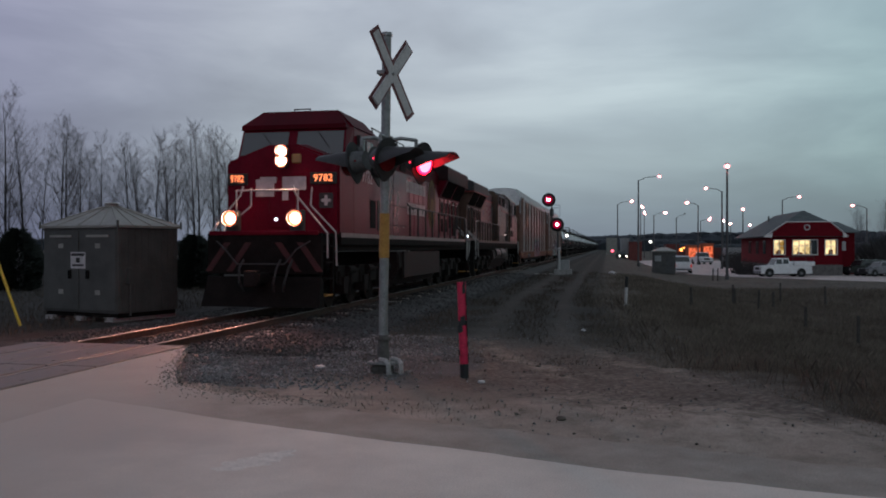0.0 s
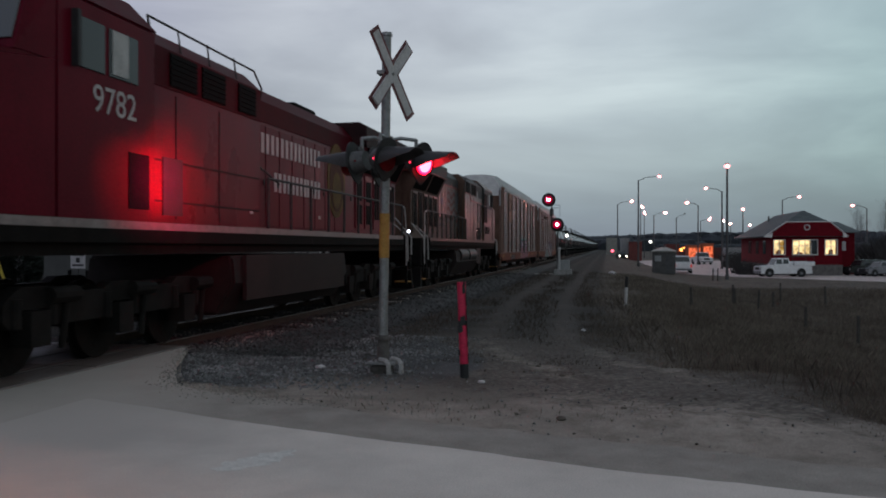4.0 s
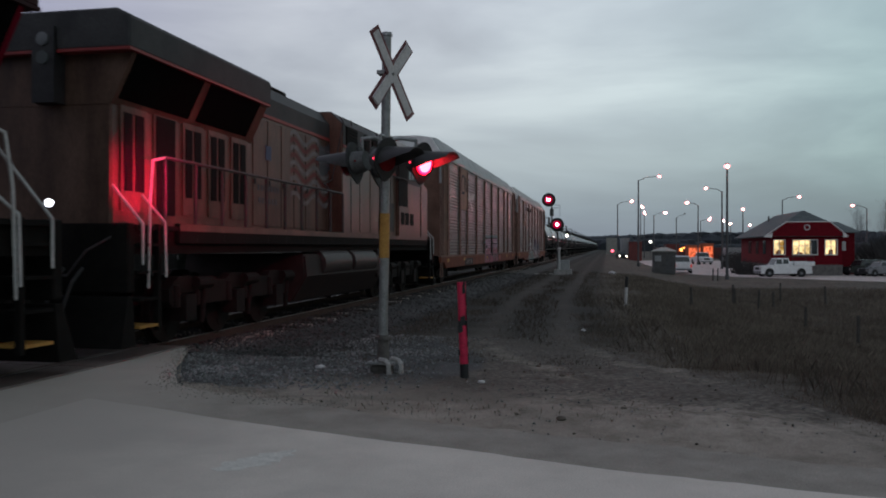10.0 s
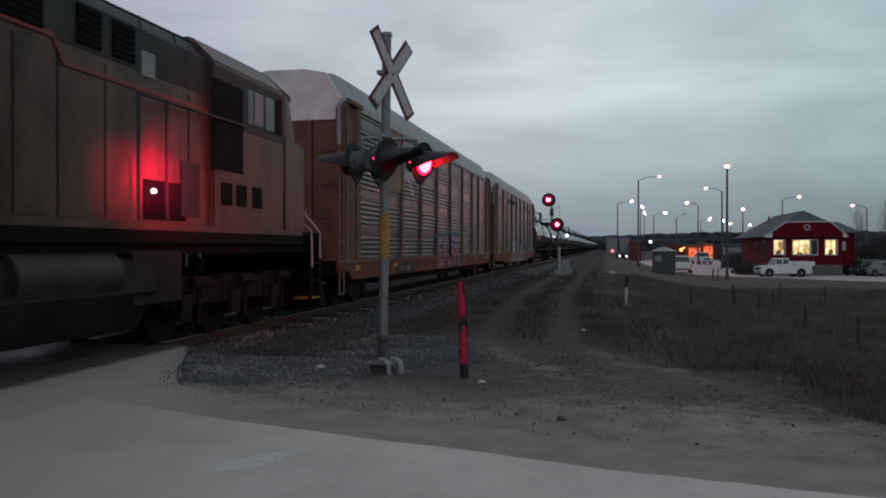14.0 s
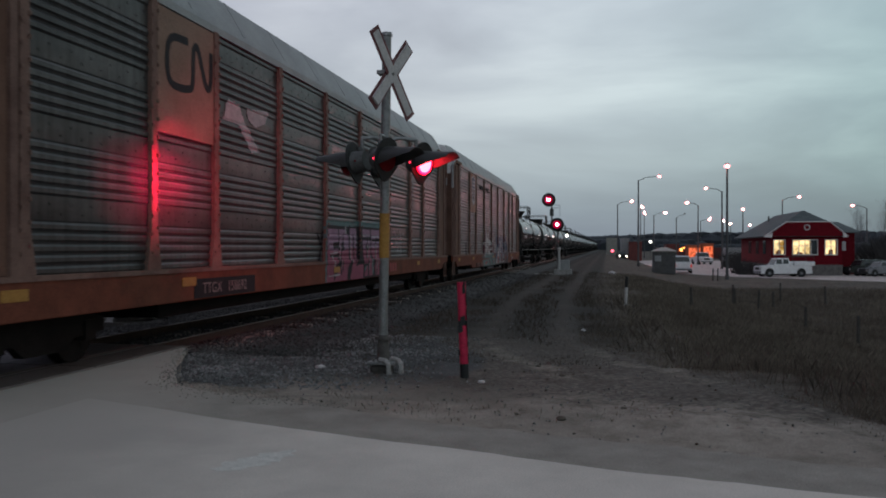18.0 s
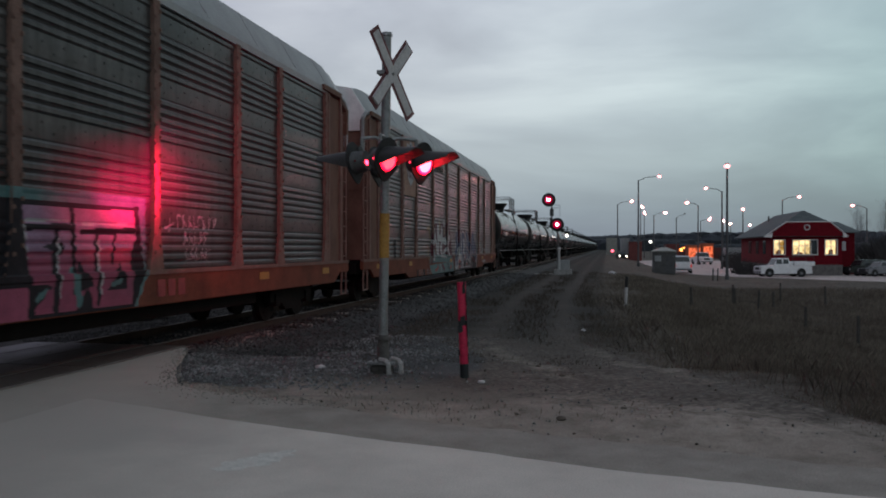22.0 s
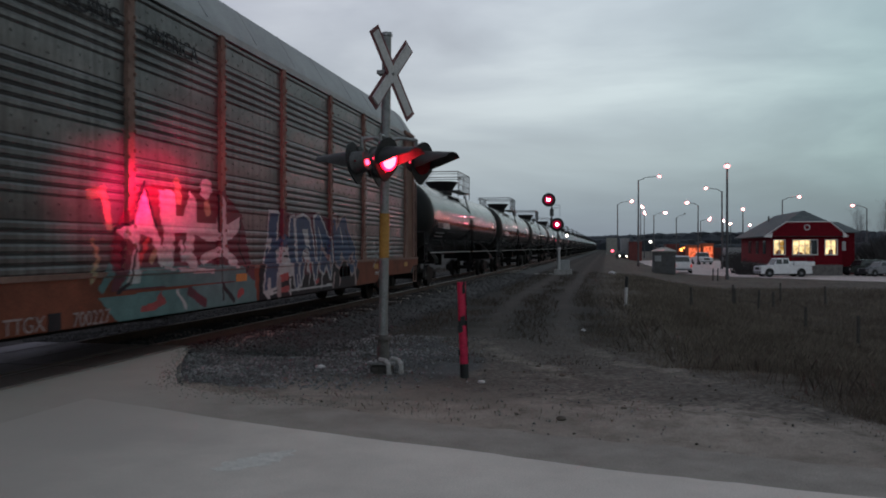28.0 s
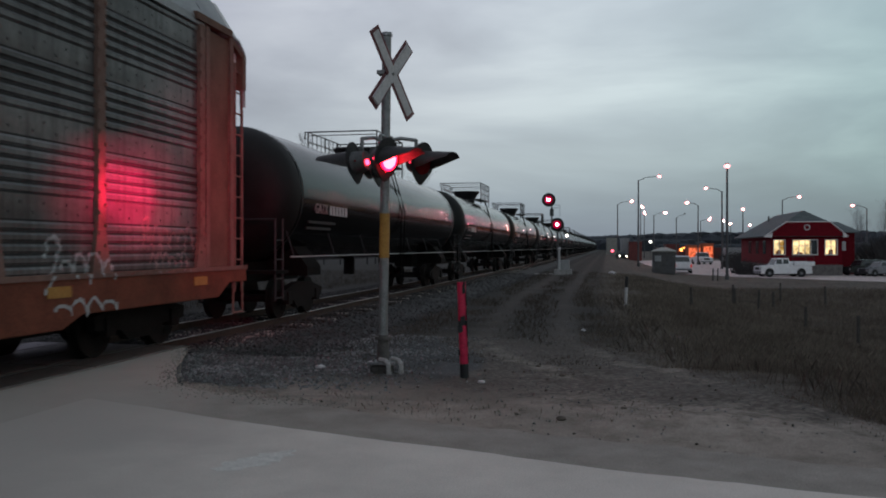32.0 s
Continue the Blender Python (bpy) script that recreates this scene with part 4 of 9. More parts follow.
for z, x0, x1, h in ((0.60, -0.058, 0.01, 0.13), (0.71, -0.02, 0.05, 0.12), (0.30, -0.058, -0.035, 0.10), (1.10, 0.02, 0.058, 0.14), (1.20, 0.035, 0.06, 0.08)):
    bm = B()
    prism(bm, [(x0, z), (x1, z + 0.02), (x1 - 0.01, z + h), (x0, z + 0.8 * h)], -0.055, -0.047, "y")
    bm.transform(lean)
    part("torn_tape", bm, BLACK, t, "dark torn tape on the post")

# ---- track signal ----
t = thing("track_signal", "tall railway signal mast showing two red lights", "railway signal", (-3.42, 57.4, -0.25))
bm = B()
tube(bm, (0, 0, 0.4), (0, 0, 3.3), 0.06, n=12)
tube(bm, (-0.40, 0, 3.3), (-0.40, 0, 5.3), 0.05, n=12)
tube(bm, (0, 0, 3.3), (-0.40, 0, 3.3), 0.05, n=8)
tube(bm, (-0.40, 0, 4.0), (-0.40, 0, 4.5), 0.14, n=10)
part("mast", bm, POLEWOOD, t)
bm = B()
for z in (4.55, 4.75):
    tube(bm, (-0.4, 0, z), (0.15, 0, z), 0.012, n=6)
tube(bm, (0.15, 0, 3.6), (0.15, 0, 4.75), 0.012, n=6)
part("ladder_bracket", bm, POLEWOOD, t)
for x, z in ((-0.60, 5.10), (-0.03, 3.40)):
    bm = B()
    tube(bm, (x, -0.22, z), (x, -0.17, z), 0.47, n=32)
    tube(bm, (x, -0.18, z), (x, 0.2, z), 0.2, n=16)
    disc = part("signal_head", bm, BLACK, t, "black round background disc")
    bm = B()
    bmesh.ops.create_circle(bm, cap_ends=True, segments=28, radius=0.28, matrix=Matrix.Translation((x, -0.235, z)) @ Matrix.Rotation(radians(90), 4, "X"))
    part("red_lens", bm, SIGRED, disc)
    bm = B()
    bmesh.ops.create_uvsphere(bm, u_segments=14, v_segments=8, radius=0.095, matrix=Matrix.Translation((x, -0.27, z)))
    part("lamp_core", bm, SIGCORE, disc)
    bm = B()
    ring = [(math.cos(2 * math.pi * i / 24), math.sin(2 * math.pi * i / 24)) for i in range(24)]
    loft(bm, [[(x + r * a, y, z + r * b) for a, b in ring] for r, y in ((0.300, -0.22), (0.300, -0.56), (0.285, -0.56), (0.285, -0.22))], close=False)
    part("visor", bm, BLACK, disc)
bm = B()
box(bm, -0.02, 0.80, -0.3, 0.3, 0.34, 0.98)
soften(bm, 0.02)
part("relay_case", bm, PALEBOX, t, "pale metal relay case at the foot")
bm = B()
tube(bm, (0.12, -0.36, 0.3), (0.12, -0.36, 1.70), 0.075, n=10)
bmesh.ops.create_uvsphere(bm, u_segments=12, v_segments=8, radius=0.12, matrix=Matrix.Translation((0.12, -0.36, 1.74)))
part("junction_post", bm, SIGNWHITE, t, "white junction post with round cap")
bm = B()
box(bm, -0.2, 0.95, -0.5, 0.45, -0.3, 0.34)
part("slab", bm, CONC, t)
for x in (-1.55, -1.05, -0.6):
    bm = B()
    box(bm, x, x + 0.3, -0.42, -0.1, -0.2, 0.06)
    soften(bm, 0.01)
    part("cover_plate", bm, CONC, t)

# ---- the train ----
MOVERS = []
AXLES = []


def mirror_y(flip, length):
    return (lambda y: length - y) if flip else (lambda y: y)


def wheelset(parent, y, r, x_half=0.755, keep=True):
    bm = B()
    for s in (-1, 1):
        tube(bm, (s * (x_half - 0.05), 0, 0), (s * (x_half + 0.075), 0, 0), r, n=28)
        tube(bm, (s * (x_half - 0.08), 0, 0), (s * (x_half - 0.05), 0, 0), r + 0.03, n=28)
        tube(bm, (s * (x_half + 0.07), 0, 0), (s * (x_half + 0.095), 0, 0), r * 0.42, r * 0.3, n=14)
        for k in range(3):
            a = 2 * math.pi * k / 3
            tube(bm, (s * (x_half + 0.07), r * 0.62 * math.cos(a), r * 0.62 * math.sin(a)), (s * (x_half + 0.085), r * 0.62 * math.cos(a), r * 0.62 * math.sin(a)), r * 0.12, n=8)
    tube(bm, (-x_half, 0, 0), (x_half, 0, 0), 0.09, n=10)
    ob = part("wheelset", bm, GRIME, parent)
    ob.matrix_basis = pose(0, y, r)
    if keep:
        AXLES.append((ob, y, r))
    return ob


def loco_truck(parent, y0, y1):
    """A three-axle truck: side frames with humps over the axle boxes, springs and brake gear."""
    for s in (-1, 1):
        bm = B()
        n = 3
        pts = [(y0, 0.72), (y0, 0.92)]
        for i in range(n):
            c = y0 + 0.55 + (y1 - y0 - 1.1) * i / (n - 1)
            pts += [(c - 0.42, 1.02), (c - 0.25, 1.12), (c + 0.25, 1.12), (c + 0.42, 1.02)]
        pts += [(y1, 0.92), (y1, 0.72)]
        for i in range(n - 1, -1, -1):
            c = y0 + 0.55 + (y1 - y0 - 1.1) * i / (n - 1)
            pts += [(c + 0.45, 0.62), (c + 0.26, 0.84), (c - 0.26, 0.84), (c - 0.45, 0.62)]
        prism(bm, pts, s * 1.02, s * 1.20, "x")
        for i in range(n):
            c = y0 + 0.55 + (y1 - y0 - 1.1) * i / (n - 1)
            box(bm, min(s * 1.0, s * 1.30), max(s * 1.0, s * 1.30), c - 0.18, c + 0.18, 0.38, 0.82)
            for o in (-0.33, 0.33):
                tube(bm, (s * 1.18, c + o, 0.62), (s * 1.18, c + o, 0.98), 0.09, n=10)
            tube(bm, (s * 1.22, c + 0.5, 0.3), (s * 1.22, c + 0.62, 1.1), 0.05, n=8)
            tube(bm, (s * 1.25, c + 0.2, 1.0), (s * 1.25, c + 0.75, 1.0), 0.11, n=10)
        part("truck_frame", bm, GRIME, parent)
    for i in range(3):
        wheelset(parent, y0 + 0.55 + (y1 - y0 - 1.1) * i / 2, 0.52)


def rail_run(parent, name, x, y0, y1, z, h, n, material, mid=True):
    bm = B()
    tube(bm, (x, y0, z + h), (x, y1, z + h), 0.027, n=7)
    part(name, bm, material, parent)
    for i in range(n):
        y = y0 + (y1 - y0) * i / max(1, n - 1)
        bm = B()
        tube(bm, (x, y, z - 0.25), (x, y, z + h), 0.032, n=7)
        part("stanchion", bm, material, parent)


def loco(name, label, s0, length, flip, hood_m, top_m, cab_m, sill_m, dark_m, low, c1, c2, vents):
    t = thing(name, label, "locomotive", (TRACK_X, s0, 0))
    Y = mirror_y(flip, length)

    def bx(bm, x0, x1, y0, y1, z0, z1):
        a, b = sorted((Y(y0), Y(y1)))
        return box(bm, x0, x1, a, b, z0, z1)

    def pr(bm, outline, y0, y1):
        a, b = sorted((Y(y0), Y(y1)))
        prism(bm, outline, a, b)
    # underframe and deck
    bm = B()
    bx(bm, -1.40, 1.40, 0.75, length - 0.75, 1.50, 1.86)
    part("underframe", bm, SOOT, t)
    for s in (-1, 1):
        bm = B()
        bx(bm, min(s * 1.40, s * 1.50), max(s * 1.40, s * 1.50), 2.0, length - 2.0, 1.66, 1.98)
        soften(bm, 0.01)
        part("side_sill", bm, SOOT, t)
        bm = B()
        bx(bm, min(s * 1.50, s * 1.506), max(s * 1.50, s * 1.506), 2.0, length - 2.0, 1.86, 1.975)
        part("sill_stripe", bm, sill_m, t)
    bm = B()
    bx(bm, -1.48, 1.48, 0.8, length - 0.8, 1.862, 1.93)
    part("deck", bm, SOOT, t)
    # fuel tank
    bm = B()
    pr(bm, [(-1.45, 1.45), (-1.5, 0.95), (-1.15, 0.36), (1.15, 0.36), (1.5, 0.95), (1.45, 1.45)], 8.0, 14.6)
    soften(bm, 0.05, 2)
    part("fuel_tank", bm, TANKDUST, t)
    if flip:
        for i in range(2):
            bm = B()
            a, b = Y(9.0 + 2.4 * i), Y(11.1 + 2.4 * i)
            tube(bm, (1.22, a, 1.22), (1.22, b, 1.22), 0.36, n=20)
            tube(bm, (1.22, a + 0.02, 1.22), (1.22, a - 0.05, 1.22), 0.3, n=20)
            part("air_reservoir", bm, RESERVOIR, t, "long cylindrical air tank")
        bm = B()
        bx(bm, 1.0, 1.46, 7.2, 8.6, 0.75, 1.55)
        soften(bm, 0.02)
        part("battery_box", bm, TANKDUST, t)
    else:
        bm = B()
        bx(bm, 1.48, 1.56, 8.4, 14.2, 0.62, 1.46)
        part("tank_skirt", bm, TANKDUST, t)
    loco_truck(t, *sorted((Y(2.5), Y(7.3))))
    loco_truck(t, *sorted((Y(15.1), Y(20.0))))
    # hood
    hw, ht = 1.04, low
    prof = [(-hw, 1.93), (-hw, ht - 0.32), (-hw + 0.28, ht), (hw - 0.28, ht), (hw, ht - 0.32), (hw, 1.93)]
    bm = B()
    pr(bm, prof, c2, 21.35)
    soften(bm, 0.03)
    part("long_hood", bm, hood_m, t)
    bm = B()
    pr(bm, [(-hw - 0.012, ht - 0.75), (-hw - 0.012, ht - 0.32), (-hw + 0.27, ht + 0.012), (hw - 0.27, ht + 0.012), (hw + 0.012, ht - 0.32), (hw + 0.012, ht - 0.75)], c2 + 0.02, 16.6)
    part("hood_top", bm, top_m, t)
    # doors along the hood, each with a hinge line and latch
    for i in range(int((16.5 - c2 - 0.3) / 0.75)):
        y = c2 + 0.3 + i * 0.75
        bm = B()
        bx(bm, hw, hw + 0.018, y, y + 0.70, 2.05, ht - 0.82)
        soften(bm, 0.006)
        d = part("hood_door", bm, hood_m, t)
        bm = B()
        bx(bm, hw, hw + 0.008, y - 0.045, y - 0.005, 2.05, ht - 0.82)
        part("door_seam", bm, GRILLE, t)
        bm = B()
        bx(bm, hw + 0.018, hw + 0.04, y + 0.60, y + 0.66, 2.9, 3.02)
        part("latch", bm, dark_m, d)
    # inverter cabinet behind the cab: as wide as the cab, with dark louvres above
    bm = B()
    iw = 1.40
    pr(bm, [(-iw, 1.93), (-iw, ht - 0.30), (-iw + 0.35, ht + 0.02), (iw - 0.35, ht + 0.02), (iw, ht - 0.30), (iw, 1.93)], c1, c2)
    soften(bm, 0.03)
    part("inverter_cabinet", bm, hood_m, t)
    bm = B()
    pr(bm, [(-iw - 0.01, ht - 0.9), (-iw - 0.01, ht - 0.29), (-iw + 0.34, ht + 0.03), (iw - 0.34, ht + 0.03), (iw + 0.01, ht - 0.29), (iw + 0.01, ht - 0.9)], c1 + 0.02, c2 - 0.02)
    part("cabinet_top", bm, top_m, t)
    for y0, y1 in vents:
        bm = B()
        bx(bm, iw + 0.005, iw + 0.03, y0, y1, ht - 0.85, ht - 0.33)
        for k in range(6):
            bx(bm, iw + 0.03, iw + 0.045, y0, y1, ht - 0.83 + k * 0.085, ht - 0.79 + k * 0.085)
        part("louvre", bm, GRILLE, t)
    bm = B()
    bx(bm, iw, iw + 0.02, c1 + 0.35, c1 + 0.95, 2.1, 3.0)
    part("cabinet_door", bm, dark_m, t)
    # radiator with overhanging wings
    bm = B()
    rt = 4.92 if flip else 5.02
    pr(bm, [(-1.47, 4.46), (-1.47, rt), (-1.25, rt + 0.12), (1.25, rt + 0.12), (1.47, rt), (1.47, 4.46)], 16.5, 21.55)
    soften(bm, 0.03)
    rad = part("radiator", bm, top_m if flip else LOCOROOF, t, "overhanging radiator housing")
    bm = B()
    pr(bm, [(-1.045, 3.70), (-1.42, 4.46), (1.42, 4.46), (1.045, 3.70)], 16.55, 21.36)
    part("radiator_core", bm, hood_m, rad)
    bm = B()
    bx(bm, -1.475, 1.475, 16.55, 21.555, 4.43, 4.475)
    part("wing_edge", bm, UPRED if flip else LOCOROOF, rad)
    for k in range(2):
        bm = B()
        a, b = Y(16.9 + 2.3 * k), Y(18.95 + 2.3 * k)
        a, b = min(a, b), max(a, b)
        prism(bm, [(1.10, 3.79), (1.425, 4.44), (1.40, 4.45), (1.075, 3.80)], a, b)
        part("radiator_grille", bm, VOID, rad)
    for i in range(5):
        y = 16.75 + i * 0.92
        bm = B()
        bx(bm, hw, hw + 0.03, y, y + 0.72, 2.15, 3.72)
        part("louvre_door", bm, hood_m, t)
        if flip or i > 1:
            spans = [(y + 0.10, y + 0.34, 2.45, 3.62), (y + 0.42, y + 0.64, 2.45, 3.62)] if i != 3 else [(y + 0.08, y + 0.66, 2.12, 3.70)]
        else:
            spans = [(y + 0.12, y + 0.60, 2.95, 3.55), (y + 0.12, y + 0.60, 2.28, 2.84)]
        for u0, u1, z0, z1 in spans:
            bm = B()
            bx(bm, hw + 0.03, hw + 0.042, u0, u1, z0, z1)
            part("louvre", bm, GRILLE, t)
    # exhaust
    bm = B()
    bx(bm, -0.55, 0.55, 13.4, 14.9, ht - 0.02, ht + 0.22)
    soften(bm, 0.04)
    part("exhaust_stack", bm, SOOT, t)
    for y in (11.6, 11.95):
        bm = B()
        tube(bm, (0.3, Y(y), ht - 0.05), (0.3, Y(y), ht + 0.15), 0.09, n=10)
        part("vent", bm, SOOT, t)
    # cab
    bm = B()
    ct = 5.26
    secs = [(2.75, 4.02, ct - 0.45, 1.30), (3.25, 4.02, ct, 1.05), (5.35, 4.02, ct, 1.05)]
    pr(bm, [(-1.5, 1.93), (-1.5, 4.82), (-1.06, ct), (1.06, ct), (1.5, 4.82), (1.5, 1.93)], 3.05, c1)
    soften(bm, 0.04, 2)
    cab = part("cab", bm, cab_m, t)
    # sheet laid over the roof: its darker colour offsets the skylight
    if not flip:
        bm = B()
        a, b = sorted((Y(3.07), Y(c1)))
        for x0, z0, x1, z1 in ((1.512, 4.82, 1.062, 5.272), (1.062, 5.272, -1.062, 5.272), (-1.062, 5.272, -1.512, 4.82)):
            prism(bm, [(x0, z0), (x1, z1), (x1 * 0.99, z1 - 0.02), (x0 * 0.99, z0 - 0.02)], a, b)
        part("roof_sheet", bm, ROOFRED, cab, "sooty red roof sheet darkened against the skylight")
    bm = B()
    # slanted windscreen face between nose and roof, and the roof's front slope
    ya, yb, yd = Y(2.35), Y(2.66), Y(3.06)
    loft(bm, [[(-1.47, ya, 3.90), (1.47, ya, 3.90), (1.49, yd, 3.90), (-1.49, yd, 3.90)],
              [(-1.44, yb, 4.76), (1.44, yb, 4.76), (1.50, yd, 4.80), (-1.50, yd, 4.80)]])
    part("windscreen_frame", bm, cab_m, t)
    bm = B()
    yc = Y(2.56)
    loft(bm, [[(-1.46, yc, 4.72), (1.46, yc, 4.72), (1.44, yc, 4.84), (-1.44, yc, 4.84)],
              [(-1.50, yd, 4.72), (1.50, yd, 4.72), (1.06, yd, ct), (-1.06, yd, ct)]])
    part("roof_front", bm, cab_m if flip else ROOFRED, t)
    gg = -1 if not flip else 1
    for x0, x1 in ((-1.42, -0.12), (0.12, 1.42)):
        bm = B()

        def on_face(x, z):
            u = (z - 3.90) / 0.86
            return (x, ya + (yb - ya) * u + gg * 0.006, z)
        pts = [on_face(x0, 4.02), on_face(x1, 4.02), on_face(x1 * (1 if x1 < 1 else 0.98), 4.66), on_face(x0 * (1 if x0 > -1 else 0.98), 4.66)]
        loft(bm, [pts, [(x, y + gg * 0.02, z) for x, y, z in pts]])
        soften(bm, 0.012)
        w = part("windscreen", bm, PALEGLASS, t, "windscreen pane with sky reflection in its pale colour")
        bm = B()
        p0, p1 = on_face((x0 + x1) / 2 - 0.1, 4.66), on_face((x0 + x1) / 2 + 0.28, 4.2)
        tube(bm, (p0[0], p0[1] + gg * 0.035, p0[2]), (p1[0], p1[1] + gg * 0.035, p1[2]), 0.012, n=6)
        part("wiper", bm, BLACK, w)
    for y0, y1 in ((3.45, 4.05), (4.15, 4.85)):
        for s in (-1, 1):
            bm = B()
            bx(bm, min(s * 1.495, s * 1.52), max(s * 1.495, s * 1.52), y0, y1, 3.92, 4.58)
            soften(bm, 0.01)
            w = part("side_window", bm, DARKGLASS, cab)
            if y0 > 4 and s > 0:
                bm = B()
                bx(bm, 1.50, 1.54, y0 + 0.05, y0 + 0.42, 3.96, 4.56)
                part("window_sash", bm, PALEBOX if flip else HANDRAIL, cab, "pale sliding window sash")
    bm = B()
    bx(bm, 1.50, 1.60, 3.35, 3.42, 3.9, 4.62)
    part("arm_rest", bm, dark_m, cab)
    # nose
    bm = B()
    ya, yb = Y(1.85), Y(3.06)
    loft(bm, [[(-1.54, ya, 1.93), (1.50, ya, 1.93), (1.50, ya, 3.80), (0.40, ya, 4.22), (-0.40, ya, 4.22), (-1.54, ya, 3.80)],
              [(-1.54, yb, 1.93), (1.52, yb, 1.93), (1.52, yb, 3.96), (0.40, yb, 4.36), (-0.40, yb, 4.36), (-1.54, yb, 3.96)]])
    soften(bm, 0.05, 2)
    part("nose", bm, cab_m, t)
    f = Y(1.85)
    g = -1 if not flip else 1
    bm = B()
    bx(bm, -0.36, 0.36, 1.815, 1.85, 2.1, 3.3)
    soften(bm, 0.01)
    part("nose_door", bm, cab_m, t)
    # step wells, pilot, plow, coupler at each end
    for e in (0, 1):
        def E_(y):
            return Y(y) if not e else Y(length - y)

        def bx2(bm, x0, x1, y0, y1, z0, z1):
            a, b = sorted((E_(y0), E_(y1)))
            return box(bm, x0, x1, a, b, z0, z1)
        dirn = 1 if E_(1) > E_(0) else -1
        bm = B()
        bx2(bm, -1.46, 1.46, 0.62, 0.80, 0.95, 1.95)
        soften(bm, 0.02)
        part("pilot_plate", bm, SOOT, t)
        bm = B()
        loft(bm, [[(-1.45, E_(0.62), 0.9), (1.45, E_(0.62), 0.9), (1.45, E_(0.75), 0.9), (-1.45, E_(0.75), 0.9)],
                  [(-1.50, E_(0.38), 0.18), (1.50, E_(0.38), 0.18), (1.50, E_(0.75), 0.18), (-1.50, E_(0.75), 0.18)]])
        part("snow_plow", bm, SOOT, t, "black snow plow blade")
        if not flip and e == 0:
            for sx in (-1, 1):
                for x0 in (0.30, 0.85):
                    bm = B()
                    prism(bm, [(sx * x0, 1.72), (sx * (x0 + 0.16), 1.72), (sx * (x0 + 0.66), 1.02), (sx * (x0 + 0.50), 1.02)][::sx], 0.606, 0.62)
                    part("warning_stripe", bm, DULLRED, t, "dull red slanted stripe")
        bm = B()
        bx2(bm, -0.16, 0.16, 0.0, 0.7, 0.75, 1.0)
        bx2(bm, -0.20, 0.12, -0.08, 0.22, 0.68, 1.06)
        soften(bm, 0.03)
        part("coupler", bm, GRIME, t)
        for k, x in enumerate((-0.5, 0.45, 0.75)):
            bm = B()
            pipe(bm, [(x, E_(0.6), 1.3), (x, E_(0.35), 1.1), (x * 0.9, E_(0.25), 0.75), (x * 0.8, E_(0.4), 0.55)], 0.028)
            part("air_hose", bm, RUBBER, t)
        for s in (-1, 1):
            for k in range(4):
                bm = B()
                bx2(bm, min(s * 1.05, s * 1.5), max(s * 1.05, s * 1.5), 0.85, 1.35, 0.42 + k * 0.40, 0.46 + k * 0.40)
                part("step", bm, YELLOW if k == 0 else SOOT, t, "worn yellow edged step" if k == 0 else "")
            bm = B()
            bx2(bm, min(s * 1.42, s * 1.5), max(s * 1.42, s * 1.5), 1.36, 1.44, 0.35, 1.95)
            part("step_side", bm, SOOT, t)
            # long slanted grab rails from step to deck
            bm = B()
            pipe(bm, [(s * 1.52, E_(0.90), 1.35), (s * 1.52, E_(0.90), 1.95), (s * 0.72, E_(0.90), 2.88), (s * 0.65, E_(0.90), 3.10)], 0.021)
            part("grab_rail", bm, HANDRAIL, t, "white painted grab rail")
            bm = B()
            pipe(bm, [(s * 1.55, E_(1.50), 1.15), (s * 1.53, E_(1.50), 1.98), (s * 0.80, E_(1.70), 2.66), (s * 0.82, E_(1.74), 3.12)], 0.021)
            part("grab_rail", bm, HANDRAIL, t, "white painted grab rail")
        bm = B()
        pipe(bm, [(-0.85, E_(0.95), 2.0), (-0.85, E_(0.95), 3.0), (0.75, E_(0.95), 3.0), (0.75, E_(0.95), 2.0)], 0.02)
        part("end_rail", bm, HANDRAIL, t)
        bm = B()
        pipe(bm, [(-1.2, E_(0.6), 1.75), (-0.9, E_(0.45), 1.55), (-0.6, E_(0.45), 1.2), (0.6, E_(0.45), 1.2), (0.9, E_(0.45), 1.55), (1.2, E_(0.6), 1.75)], 0.018)
        part("uncoupling_lever", bm, DARKRAIL, t)
    # side handrails
    for s in (-1, 1):
        rail_run(t, "handrail", s * 1.47, *sorted((Y(c2 + 0.2), Y(20.6))), 1.93, 1.05, 10, DARKRAIL)
    bm = B()
    pipe(bm, [(1.47, Y(20.6), 2.98), (1.47, Y(20.95), 2.9), (1.49, Y(21.05), 2.3), (1.49, Y(21.1), 1.0)], 0.021)
    part("grab_rail", bm, HANDRAIL, t)
    # roof rail over the inverter cabinet
    bm = B()
    hr = 0.14 if not flip else -0.06
    pipe(bm, [(1.42, Y(c1 + 0.05), ht - 0.35), (1.30, Y(c1 + 0.1), ht + hr), (1.30, Y(c2 - 0.1), ht + hr - 0.05), (1.42, Y(c2), ht - 0.25), (1.15, Y(c2 + 0.1), 3.35), (1.15, Y(c2 + 0.7), 3.2), (1.47, Y(c2 + 0.8), 2.9)], 0.02)
    for y in (c1 + 1, c1 + 2, c2 - 1):
        tube(bm, (1.38, Y(y), ht - 0.4), (1.30, Y(y), ht + hr), 0.016, n=6)
    part("roof_rail", bm, DARKRAIL, t)
    bm = B()
    pipe(bm, [(-0.25, Y(3.3), ct), (-0.25, Y(3.3), ct + 0.10), (0.2, Y(3.3), ct + 0.10), (0.2, Y(3.3), ct)], 0.018)
    part("roof_loop", bm, DARKRAIL, t)
    MOVERS.append((t, s0))
    return t, Y, cab


